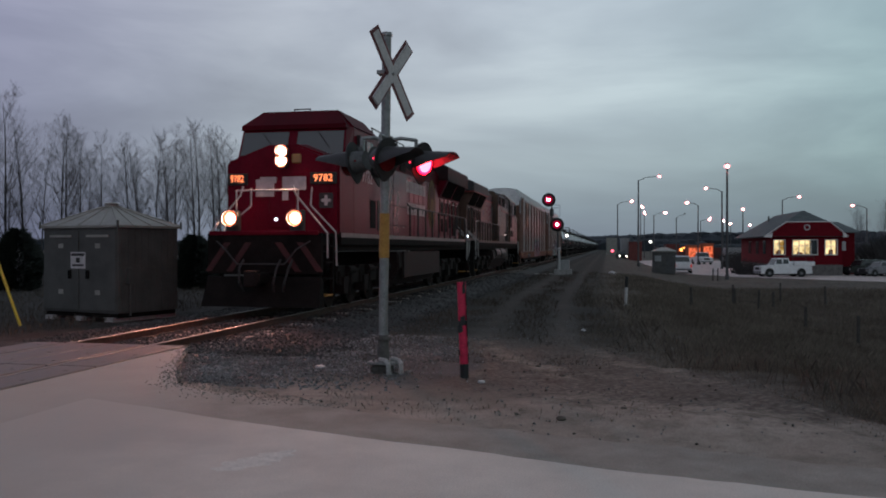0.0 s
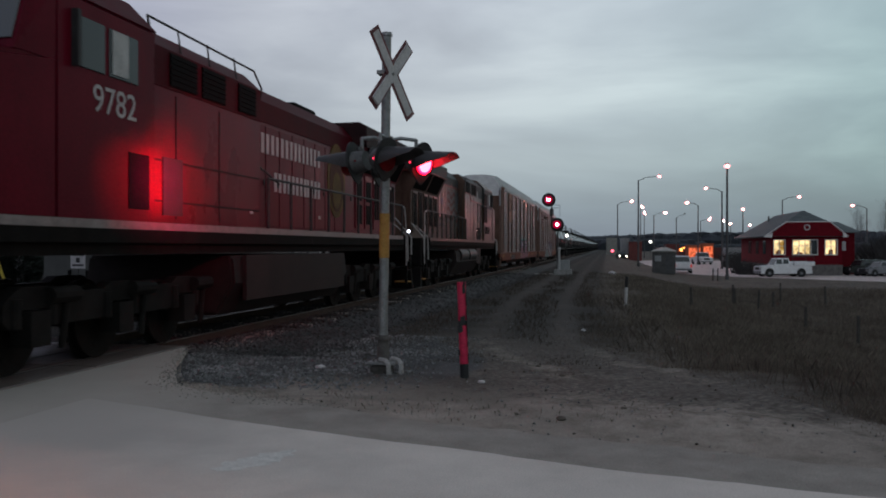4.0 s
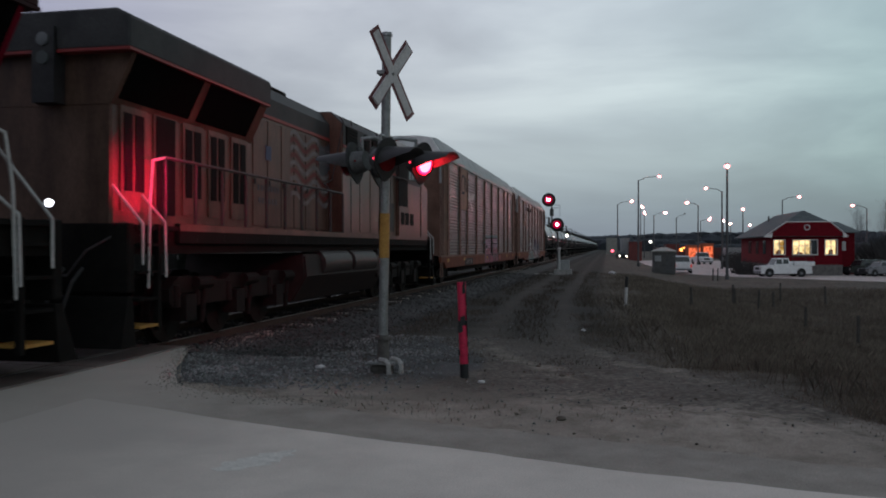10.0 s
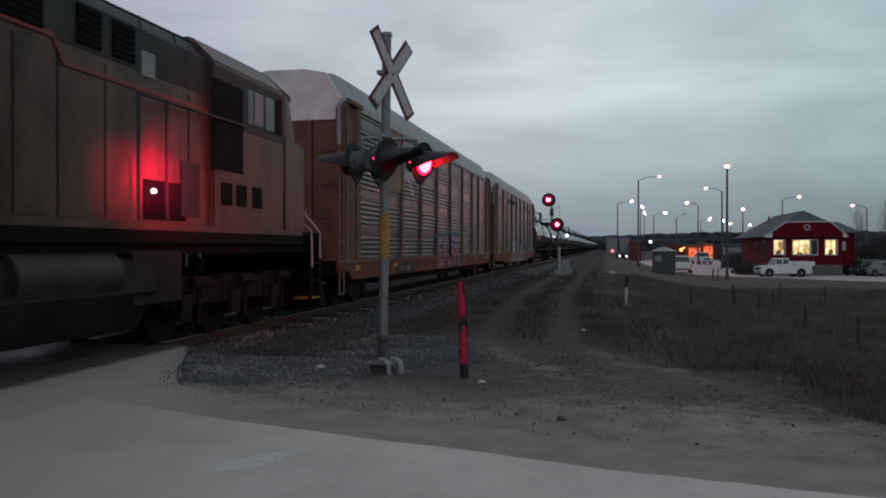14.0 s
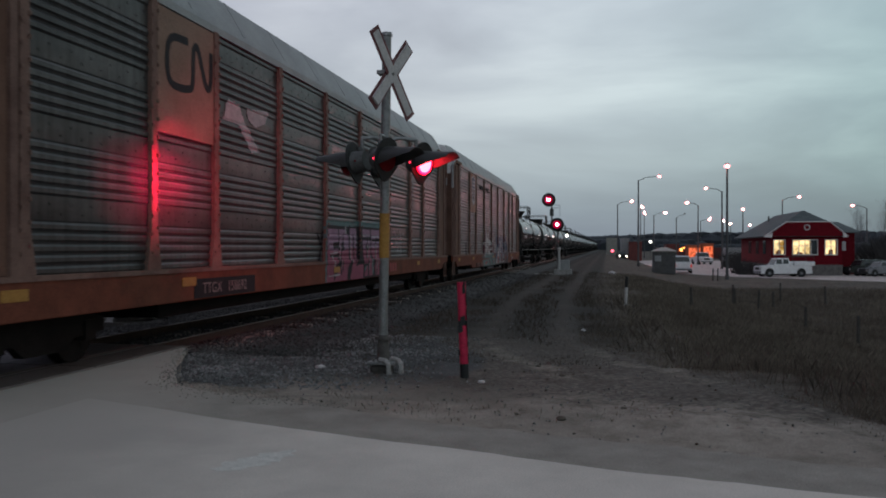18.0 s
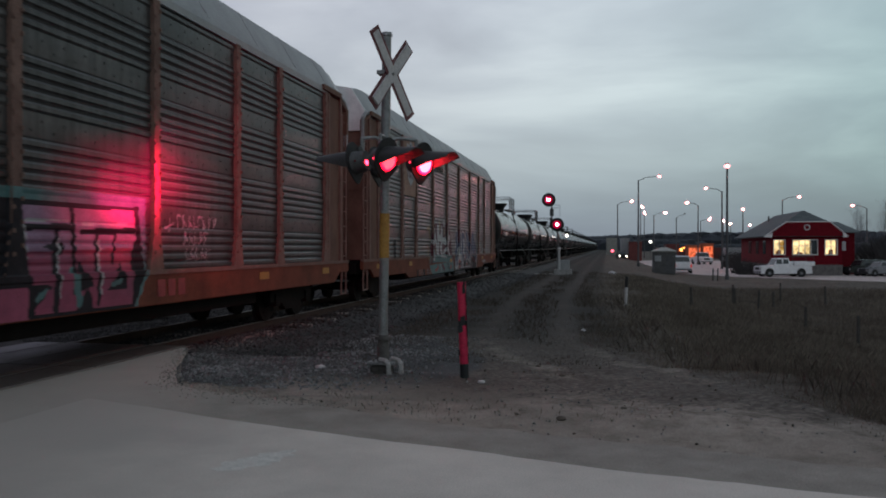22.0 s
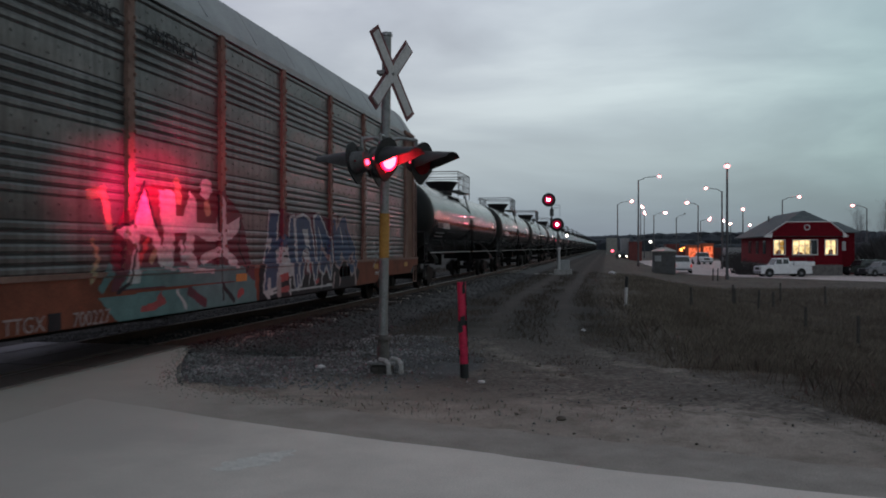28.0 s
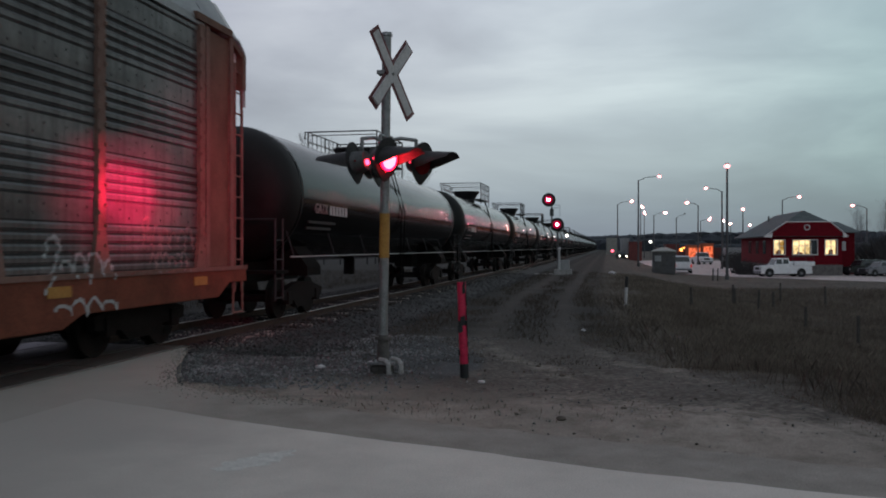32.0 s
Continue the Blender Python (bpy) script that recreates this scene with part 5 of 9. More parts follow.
def disc_light(name, p, r, core, rim, parent, g=-1, depth=0.10, outer=1.04):
    """A lamp in a shallow can, facing along the track."""
    bm = B()
    rings = []
    for rr, d in ((r * (outer + 0.2), -0.06), (r * (outer + 0.2), depth), (r * (outer + 0.05), depth), (r * outer, 0.02)):
        rings.append([(p[0] + rr * math.cos(2 * math.pi * i / 20), p[1] + g * d, p[2] + rr * math.sin(2 * math.pi * i / 20)) for i in range(20)])
    loft(bm, rings, close=False)
    can = part(name, bm, BLACK, parent)
    bm = B()
    rings = []
    # rings wider than the lamp glow in steps to stand for its bloom
    for rr, d in ((r * outer, 0.028), (r * (0.94 if outer < 1.1 else 1.12), 0.03), (r * 0.84, 0.033), (r * 0.68, 0.035)):
        rings.append([bm.verts.new((p[0] + rr * math.cos(2 * math.pi * i / 20), p[1] + g * d, p[2] + rr * math.sin(2 * math.pi * i / 20))) for i in range(20)])
    for i in range(20):
        for k in (0, 1, 2):
            f = bm.faces.new((rings[k][i], rings[k][(i + 1) % 20], rings[k + 1][(i + 1) % 20], rings[k + 1][i]))
            f.material_index = (3, 1, 2)[k]
    bm.faces.new(rings[3])
    part("lamp_glass", bm, [core, rim, WARMRING, DIMRING], can, "warm lamp glass with glowing rings for its glare", smooth=0)


L1, Y1, CAB1 = loco("lead_locomotive", "red diesel freight locomotive with lit headlights", 18.15, 22.6, False, LOCORED, ROOFRED, LOCORED, LOCOSTRIPE, BLACK, 4.98, 5.35, 9.4, ((5.9, 6.75), (6.95, 7.8), (8.35, 9.1)))
for z in (3.80, 4.04):
    disc_light("headlight", (0, 1.80, z), 0.115, HEAD, HALO, L1, depth=0.10, outer=1.35)
bm = B()
box(bm, 0.24, 0.50, 1.80, 1.86, 3.74, 3.98)
soften(bm, 0.03)
part("class_light", bm, AMBERGLASS, L1, "unlit amber marker light")
bm = B()
box(bm, -0.17, 0.17, 1.815, 1.86, 3.60, 4.22)
soften(bm, 0.05, 2)
part("headlight_housing", bm, LOCOROOF, L1)
for x in (-0.83, 0.83):
    disc_light("ditch_light", (x, 0.60, 2.30), 0.125, DITCH, HALO, L1, depth=0.12, outer=1.5)
    bm = B()
    box(bm, x - 0.16, x + 0.16, 0.62, 0.85, 1.9, 2.5)
    soften(bm, 0.03)
    part("lamp_bracket", bm, BLACK, L1)
bm = B()
bmesh.ops.create_uvsphere(bm, u_segments=10, v_segments=6, radius=0.035, matrix=Matrix.Translation((0.28, 0.72, 2.28)))
part("marker_lamp", bm, TEALLAMP, L1)
for x, half, squeeze in ((-1.22, 0.27, 0.72), (1.10, 0.35, 1.0)):
    bm = B()
    box(bm, x - half, x + half, 1.78, 1.86, 3.20, 3.50)
    soften(bm, 0.015)
    nb = part("number_board", bm, BLACK, L1, "black number board with lit figures")
    letters("figures", "9782", 0.26, Matrix.Translation((x, 1.772, 3.35)) @ pose(0, 0, 0, 90) @ Matrix.Diagonal((squeeze, 1, 1, 1)), NUMLIT, nb)
letters("side_figures", "9782", 0.52, Matrix.Translation((1.508, 4.3, 3.56)) @ pose(0, 0, 0, 90, 0, 90), LOCOLETTER, L1)
bm = B()
box(bm, -1.40, 1.40, 0.585, 0.625, 1.90, 2.00)
soften(bm, 0.012)
part("anticlimber_edge", bm, LOCORED, L1, "grubby red strip under the nose")
# nose emblem and first-aid plate as plain shapes
for x0, x1, z0, z1 in ((-0.72, -0.22, 2.90, 3.34), (-0.60, -0.16, 3.24, 3.40), (0.0, 0.16, 2.80, 3.40), (0.10, 0.64, 3.06, 3.40)):
    bm = B()
    box(bm, x0, x1, 1.80, 1.812, z0, z1)
    soften(bm, 0.05, 2)
    part("nose_emblem", bm, LOCOLETTER, L1, "worn white block emblem")
bm = B()
box(bm, 0.98, 1.34, 1.832, 1.84, 2.60, 2.98)
part("plate", bm, UPGREY, L1, "small green plate with a pale cross")
bm = B()
box(bm, 1.12, 1.20, 1.824, 1.832, 2.66, 2.92)
box(bm, 1.04, 1.28, 1.824, 1.832, 2.75, 2.83)
part("cross_mark", bm, LOCOLETTER, L1)
# the company name is drawn as plain upright bars, two to a broad letter and one to a narrow one
NARROW = 0.15
for widths, z in (((0.40, 0.42, 0.44, 0.42, 0.40, NARROW, 0.42, 0.44), 3.58), ((0.40, 0.42, 0.40, NARROW, 0.34, NARROW, 0.40), 2.80)):
    y = 13.76 - sum(widths) - 0.105 * (len(widths) - 1)
    for w in widths:
        for y0 in ((y,) if w == NARROW else (y, y + w - 0.155)):
            bm = B()
            box(bm, 1.06, 1.072, y0, y0 + 0.155, z, z + 0.42)
            soften(bm, 0.004)
            part("name_bar", bm, LOCOLETTER, L1, "off-white painted bar")
        y += w + 0.105
bm = B()
n = 28
ring = [(15.05 + 0.72 * math.cos(2 * math.pi * i / n), 3.36 + 0.98 * math.sin(2 * math.pi * i / n)) for i in range(n)]
loft(bm, [[(x, y, z) for y, z in ring] for x in (1.06, 1.075)])
crest = part("crest", bm, GOLDDULL, L1, "faded gold oval crest")
bm = B()
loft(bm, [[(x, 15.05 + (y - 15.05) * 0.78, 3.33 + (z - 3.36) * 0.80) for y, z in ring] for x in (1.076, 1.082)])
part("crest_field", bm, CRESTFIELD, crest)
bm = B()
loft(bm, [[(x, 15.05 + (y - 15.05) * 0.50, 3.10 + (z - 3.36) * 0.50) for y, z in ring] for x in (1.083, 1.088)])
part("crest_figure", bm, GOLDDULL, crest)
# side grooves, lower cab door and white placards
for y0, y1, z0, z1 in ((4.9, 9.3, 2.93, 2.96), (4.9, 9.3, 2.30, 2.33), (6.1, 6.13, 2.05, 4.0), (7.6, 7.63, 2.05, 4.0)):
    bm = B()
    box(bm, 1.40, 1.408 if y1 > 5.36 else 1.51, max(y0, 5.36), y1, z0, z1)
    part("panel_groove", bm, LOCOROOF, L1)
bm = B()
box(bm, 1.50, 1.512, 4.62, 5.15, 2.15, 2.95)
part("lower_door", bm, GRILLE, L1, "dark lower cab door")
for y, z in ((18.55, 3.55), (19.5, 3.52), (19.75, 3.54), (20.5, 3.5), (8.9, 2.25), (13.6, 2.3)):
    bm = B()
    box(bm, 1.088 if y > 9.4 else 1.40, 1.094 if y > 9.4 else 1.406, y, y + 0.13, z, z + 0.08)
    part("placard", bm, LOCOLETTER, L1, "small white notice plate")
bm = B()
box(bm, 1.38, 1.44, 8.6, 20.8, 1.935, 1.99)
part("deck_edge", bm, LOCOSTRIPE, L1)

L2, Y2, CAB2 = loco("trailing_locomotive", "grimy yellow and grey diesel locomotive running backwards", 40.95, 22.2, True, UPYELLOW, UPGREY, UPYELLOW, UPYELLOW, BLACK, 5.10, 6.2, 11.7, ((8.50, 9.04), (9.31, 9.84), (10.50, 11.45)))
# dark cab roof block, red line under the grey top
bm = B()
prism(bm, [(-1.51, 3.75), (-1.51, 4.73), (-1.06, 5.135), (1.06, 5.135), (1.51, 4.73), (1.51, 3.75)], *sorted((Y2(3.03), Y2(6.22))))
part("cab_top", bm, UPGREY, L2)
for y0, y1, x, z in ((11.72, 16.6, 1.055, 4.34), (10.3, 11.68, 1.415, 4.20), (6.24, 10.1, 1.415, 3.90)):
    bm = B()
    a, b = sorted((Y2(y0), Y2(y1)))
    box(bm, x - 0.02, x + 0.006, a, b, z, z + 0.07)
    part("red_line", bm, UPRED, L2)
bm = B()
a, b = Y2(10.3), Y2(10.1)
prism(bm, [(a, 4.20), (b, 3.90), (b, 3.97), (a, 4.27)], 1.395, 1.421, "x")
part("red_line", bm, UPRED, L2)
bm = B()
box(bm, 1.41, 1.42, 13.9, 14.26, 4.14, 4.51)
part("grey_plate", bm, PALEBOX, L2, "small pale grey plate")
bm = B()
pipe(bm, [(1.53, 13.63, 2.0), (1.53, 13.63, 3.82), (1.53, 17.2, 3.85)], 0.026)
tube(bm, (1.53, 14.4, 2.0), (1.53, 14.4, 3.83), 0.024, n=7)
part("high_handrail", bm, DARKRAIL, L2)
# flag painted on the hood: wavy bars and a dark field
rf = random.Random(4)
for k in range(9):
    bm = B()
    z = 2.70 + k * 0.175
    end = 9.65 if k >= 5 else 10.40
    m = int((end - 7.75) / 0.09)
    pts = [(7.75 + i * 0.09, z + 0.11 * math.sin(i * 0.42 + 0.4)) for i in range(m + 1)]
    lo = [bm.verts.new((1.064, y, zz)) for y, zz in pts]
    hi = [bm.verts.new((1.064, y, zz + 0.105)) for y, zz in pts]
    for i in range(m):
        bm.faces.new((lo[i], lo[i + 1], hi[i + 1], hi[i]))
    part("flag_bar", bm, FLAGPALE if k % 2 == 0 else FLAGRED, L2, "wavy painted flag stripe")
bm = B()
lo = [bm.verts.new((1.066, 9.66 + i * 0.09, 3.52 + 0.11 * math.sin((i + 22) * 0.42 + 0.4))) for i in range(10)]
hi = [bm.verts.new((1.066, 9.66 + i * 0.09, 4.22 + 0.08 * math.sin((i + 22) * 0.42 + 0.4))) for i in range(10)]
for i in range(9):
    bm.faces.new((lo[i], lo[i + 1], hi[i + 1], hi[i]))
part("flag_field", bm, FLAGDARK, L2, "dark painted flag field")
for i in range(5):
    for k in range(3):
        bm = B()
        tube(bm, (1.066, 9.74 + i * 0.15 + 0.06 * (k % 2), 3.72 + k * 0.17), (1.070, 9.74 + i * 0.15 + 0.06 * (k % 2), 3.72 + k * 0.17), 0.03, n=5)
        part("flag_star", bm, FLAGPALE, L2)
bm = B()
bmesh.ops.create_uvsphere(bm, u_segments=10, v_segments=6, radius=0.04, matrix=Matrix.Translation((1.43, Y2(8.0), 2.45)))
part("step_lamp", bm, STEPLAMP, L2)
# the recess has no depth: a black sheet stands for its shade
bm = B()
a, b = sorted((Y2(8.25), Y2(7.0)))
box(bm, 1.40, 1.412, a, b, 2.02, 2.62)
part("step_recess_shade", bm, GRILLE, L2, "flat black sheet for the shade in the step recess")
for y in (6.9, 9.2, 10.2, 11.0):
    bm = B()
    box(bm, 1.40, 1.407, Y2(y), Y2(y) + 0.025, 2.65 if y < 8 else 2.0, 4.1)
    part("panel_seam", bm, GRILLE, L2)
bm = B()
box(bm, 1.064, 1.07, 6.35, 6.65, 3.45, 3.75)
part("blue_plate", bm, G_BLUE, L2, "small faded blue plate")
for i in range(7):
    bm = B()
    box(bm, 1.06, 1.066, 5.95 + i * 0.17, 6.06 + i * 0.17, 2.78, 2.90)
    part("faded_bar", bm, FLAGDARK, L2)
for i in range(6):
    bm = B()
    box(bm, 1.06, 1.066, 6.0 + i * 0.17, 6.11 + i * 0.17, 2.52, 2.64)
    part("faded_bar", bm, FLAGDARK, L2)
for y in (4.2, 4.9, 5.5):
    bm = B()
    a, b = sorted((Y2(y), Y2(y + 0.42)))
    box(bm, 1.50, 1.512, a, b, 2.35, 2.75)
    for k in range(5):
        box(bm, 1.512, 1.52, a, b, 2.37 + k * 0.08, 2.40 + k * 0.08)
    part("cab_louvre", bm, GRILLE, L2)
# open doorway as a black sheet, the dark interior put into its colour
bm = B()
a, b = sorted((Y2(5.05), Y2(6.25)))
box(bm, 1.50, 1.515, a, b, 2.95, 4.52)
part("cab_door", bm, GRILLE, L2, "flat black sheet for the shade in the open cab door")
for z in (4.35, 4.62):
    bm = B()
    tube(bm, (0.12, Y2(21.64), z), (0.12, Y2(21.35), z), 0.10, n=14)
    part("rear_headlight", bm, PALEGLASS, L2, "unlit rear headlight")
bm = B()
box(bm, -0.06, 0.30, Y2(21.62), Y2(21.3), 3.7, 4.8)
part("headlight_box", bm, BLACK, L2)
bm = B()
bmesh.ops.create_uvsphere(bm, u_segments=10, v_segments=6, radius=0.05, matrix=Matrix.Translation((1.40, Y1(21.8), 2.15)))
part("rear_step_lamp", bm, TEALLAMP, L1)


def autorack_truck(parent, yc):
    for s in (-1, 1):
        bm = B()
        prism(bm, [(yc - 1.25, 0.42), (yc - 1.25, 0.62), (yc - 0.45, 0.80), (yc + 0.45, 0.80), (yc + 1.25, 0.62), (yc + 1.25, 0.42), (yc + 0.6, 0.38), (yc + 0.4, 0.22), (yc - 0.4, 0.22), (yc - 0.6, 0.38)], s * 0.92, s * 1.06, "x")
        for k in (-0.15, 0.0, 0.15):
            tube(bm, (s * 1.0, yc + k, 0.28), (s * 1.0, yc + k, 0.62), 0.06, n=8)
        for k in (-0.9, 0.9):
            box(bm, min(s * 0.9, s * 1.1), max(s * 0.9, s * 1.1), yc + k - 0.12, yc + k + 0.12, 0.32, 0.6)
        part("truck_frame", bm, GRIME, parent)


POSTS = [2.0, 4.8, 6.8, 9.65, 12.5, 15.3, 18.3, 21.1, 23.1, 25.9]


def corrugated(width, panel_m):
    """One ribbed rack panel in the plane x = 0, with bands of narrow vent slots."""
    bm = B()
    zs, z, k = [], 1.26, 0
    while z < 5.26:
        if k % 6 == 5:
            zs += [(z, 0.004), (z + 0.29, 0.004)]
            z += 0.30
        else:
            zs += [(z, 0.0), (z + 0.030, 0.020), (z + 0.080, 0.020), (z + 0.110, 0.0)]
            z += 0.135
        k += 1
    zs = [p for p in zs if p[0] <= 5.28]
    v0 = [bm.verts.new((d, 0.0, z)) for z, d in zs]
    v1 = [bm.verts.new((d, width, z)) for z, d in zs]
    for i in range(len(zs) - 1):
        f = bm.faces.new((v0[i], v1[i], v1[i + 1], v0[i + 1]))
        f.material_index = 1 if abs(zs[i][1]) < 0.01 and abs(zs[i + 1][1]) < 0.01 and zs[i + 1][0] - zs[i][0] < 0.1 else 0
    b0 = [bm.verts.new((-0.02, y, z)) for y, z in ((0, 1.26), (width, 1.26), (width, 5.27), (0, 5.27))]
    bm.faces.new(b0)
    bmesh.ops.recalc_face_normals(bm, faces=bm.faces[:-1])
    # small dark vent holes in the flat bands
    z, k = 1.26, 0
    while z < 5.0:
        if k % 6 == 5:
            for c in range(int(width / 0.42)):
                x = 0.25 + c * 0.42
                r = box(bm, 0.0, 0.008, x, x + 0.02, z + 0.06, z + 0.095) + box(bm, 0.0, 0.008, x + 0.2, x + 0.22, z + 0.18, z + 0.215)
                for v in r:
                    for f in v.link_faces:
                        f.material_index = 1
            z += 0.30
        else:
            z += 0.135
        k += 1
    return to_mesh("rack_panel", bm, [panel_m, PANELDARK], 20)


PANEL_MESHES = {}


def rivet_mesh():
    bm = B()
    for k in range(14):
        z = 1.5 + k * 0.27
        box(bm, 0.0, 0.03, -0.085, -0.055, z, z + 0.05)
        box(bm, 0.0, 0.03, 0.055, 0.085, z + 0.1, z + 0.15)
    return to_mesh("hinge", bm, RACKPOST, 0)


def autorack(name, label, s0, post_m, sill_m, door_m, top_m, panel_m, low=0.74):
    t = thing(name, label, "autorack car", (TRACK_X, s0, 0), group="autorack cars")
    L = 27.9
    bm = B()
    box(bm, -1.30, 1.30, 0.35, L - 0.35, 0.86, 1.20)
    part("floor_frame", bm, SOOT, t)
    for s in (-1, 1):
        bm = B()
        pts = [(0.3, 1.24), (0.3, 0.98), (1.0, 0.98), (1.4, 0.74), (5.2, 0.74), (5.6, low), (L - 5.6, low), (L - 5.2, 0.74), (L - 1.4, 0.74), (L - 1.0, 0.98), (L - 0.3, 0.98), (L - 0.3, 1.24)]
        prism(bm, pts, s * 1.44, s * 1.54, "x")
        soften(bm, 0.012)
        sill = part("side_sill", bm, sill_m, t)
        bm = B()
        box(bm, min(s * 1.46, s * 1.56), max(s * 1.46, s * 1.56), 0.3, L - 0.3, 1.20, 1.27)
        part("sill_ledge", bm, post_m, t)
        for i, (a, b) in enumerate(zip(POSTS, POSTS[1:])):
            w = round(b - a - 0.10, 3)
            if (w, panel_m.name) not in PANEL_MESHES:
                PANEL_MESHES[w, panel_m.name] = corrugated(w, panel_m)
            m = pose(s * 1.475, a + 0.05, 0) if s > 0 else pose(-1.475, b - 0.05, 0, 0, 0, 180)
            shared("rack_panel", PANEL_MESHES[w, panel_m.name], t, m)
        for i, y in enumerate(POSTS):
            bm = B()
            w0 = 0.085
            prism(bm, [(y - w0, 1.9), (y - w0, 5.30), (y + w0, 5.30), (y + w0, 1.9), (y + 0.20, 1.26), (y - 0.20, 1.26)], s * 1.47, s * 1.545, "x")
            p = part("post", bm, post_m, t)
            if s > 0:
                if "r" not in PANEL_MESHES:
                    PANEL_MESHES["r"] = rivet_mesh()
                shared("bolt_strip", PANEL_MESHES["r"], p, pose(1.54, y, 0))["kind"] = "stuff"
        bm = B()
        box(bm, min(s * 1.46, s * 1.53), max(s * 1.46, s * 1.53), 1.9, L - 1.9, 5.28, 5.40)
        part("top_chord", bm, RACKROOF, t)
    # roof
    prof = [(-1.53, 5.36), (-1.50, 5.50), (-1.10, 6.16), (-0.5, 6.26), (0.5, 6.26), (1.10, 6.16), (1.50, 5.50), (1.53, 5.36)]
    bm = B()
    rings = []
    for y, k, dz in ((0.76, 0.99, -0.12), (1.1, 1.0, -0.03), (1.7, 1.0, 0.0), (L - 1.7, 1.0, 0.0), (L - 1.1, 1.0, -0.03), (L - 0.76, 0.99, -0.12)):
        rings.append([(x * k, y, max(5.30, z + dz)) for x, z in prof])
    loft(bm, rings)
    part("roof", bm, RACKROOF, t)
    for i in range(13):
        y = 2.0 + i * 2.0
        bm = B()
        prism(bm, [(-1.508, 5.50), (-1.104, 6.166), (-0.5, 6.266), (0.5, 6.266), (1.104, 6.166), (1.508, 5.50), (1.40, 5.42), (-1.40, 5.42)], y - 0.02, y + 0.02)
        part("roof_rib", bm, RACKROOF, t)
    # ends: folding doors in three leaves, a ladder, a top bracket
    for e in (0, 1):
        def E_(y):
            return y if not e else L - y

        def bx2(bm, x0, x1, y0, y1, z0, z1):
            a, b = sorted((E_(y0), E_(y1)))
            return box(bm, x0, x1, a, b, z0, z1)
        for x0, x1, y0, y1 in ((-1.42, -0.72, 0.62, 0.72), (-0.70, -0.02, 0.56, 0.66), (0.02, 0.70, 0.56, 0.66), (0.72, 1.42, 0.62, 0.72)):
            bm = B()
            bx2(bm, x0, x1, y0, y1, 1.25, 4.85)
            soften(bm, 0.01)
            leaf = part("end_door", bm, door_m, t)
            for k in range(4):
                bm = B()
                bx2(bm, x0 + 0.06, x1 - 0.06, y0 - 0.02, y0 + 0.005, 1.5 + k * 0.85, 1.56 + k * 0.85)
                part("door_rib", bm, door_m, leaf)
        bm = B()
        a, b = sorted((E_(0.58), E_(0.74)))
        prism(bm, [(-1.46, 4.86), (-1.46, 5.46), (-1.08, 6.06), (-0.5, 6.17), (0.5, 6.17), (1.08, 6.06), (1.46, 5.46), (1.46, 4.86)], a, b)
        part("end_cap", bm, top_m, t, "pale painted end cap")
        for s in (-1, 1):
            bm = B()
            bx2(bm, min(s * 1.38, s * 1.50), max(s * 1.38, s * 1.50), 0.72, 1.90, 1.26, 5.30)
            soften(bm, 0.02)
            part("door_pocket", bm, door_m, t)
            for y in (0.92, 1.82):
                bm = B()
                bx2(bm, min(s * 1.48, s * 1.55), max(s * 1.48, s * 1.55), y - 0.06, y + 0.06, 1.26, 5.32)
                part("corner_post", bm, post_m, t)
            bm = B()
            for y in (0.42, 0.72):
                tube(bm, (s * 1.50, E_(y), 0.8), (s * 1.50, E_(y), 4.95), 0.028, n=6)
            for k in range(11):
                tube(bm, (s * 1.50, E_(0.42), 1.0 + k * 0.38), (s * 1.50, E_(0.72), 1.0 + k * 0.38), 0.016, n=6)
            part("ladder", bm, post_m, t)
            bm = B()
            bx2(bm, min(s * 1.46, s * 1.58), max(s * 1.46, s * 1.58), 0.95, 2.25, 5.34, 5.46)
            bx2(bm, min(s * 1.42, s * 1.56), max(s * 1.42, s * 1.56), 0.36, 0.50, 4.5, 5.15)
            loft(bm, [[(s * 1.44, E_(0.36), 5.02), (s * 1.55, E_(0.36), 5.02), (s * 1.55, E_(0.36), 5.12), (s * 1.44, E_(0.36), 5.12)],
                      [(s * 1.44, E_(1.0), 5.30), (s * 1.55, E_(1.0), 5.30), (s * 1.55, E_(1.0), 5.40), (s * 1.44, E_(1.0), 5.40)]])
            part("top_bracket", bm, door_m, t)
            bm = B()
            pipe(bm, [(s * 1.46, E_(1.25), 5.46), (s * 1.50, E_(0.60), 5.34), (s * 1.50, E_(0.38), 5.18), (s * 1.50, E_(0.38), 4.2)], 0.055)
            part("corner_pipe", bm, RACKROOF, t, "bent grey corner pipe")
            bm = B()
            pipe(bm, [(s * 1.50, E_(0.40), 0.95), (s * 1.50, E_(0.40), 0.42), (s * 1.50, E_(0.78), 0.42), (s * 1.50, E_(0.78), 0.95)], 0.022)
            part("stirrup", bm, post_m, t)
        bm = B()
        bx2(bm, -0.14, 0.14, -0.45, 0.9, 0.74, 1.0)
        bx2(bm, -0.19, 0.13, -0.50, -0.2, 0.66, 1.06)
        soften(bm, 0.02)
        part("coupler", bm, GRIME, t)
        bm = B()
        pipe(bm, [(0.4, E_(0.3), 0.85), (0.4, E_(-0.1), 0.6), (0.3, E_(-0.35), 0.55)], 0.03)
        part("air_hose", bm, RUBBER, t)
        yc = E_(3.0)
        autorack_truck(t, yc)
        for k in (-0.9, 0.9):
            wheelset(t, yc + k, 0.42)
    # wide box added to block far-side light under the car, with brake gear on it
    bm = B()
    box(bm, -1.25, 1.25, 5.4, L - 5.4, 0.50, 0.88)
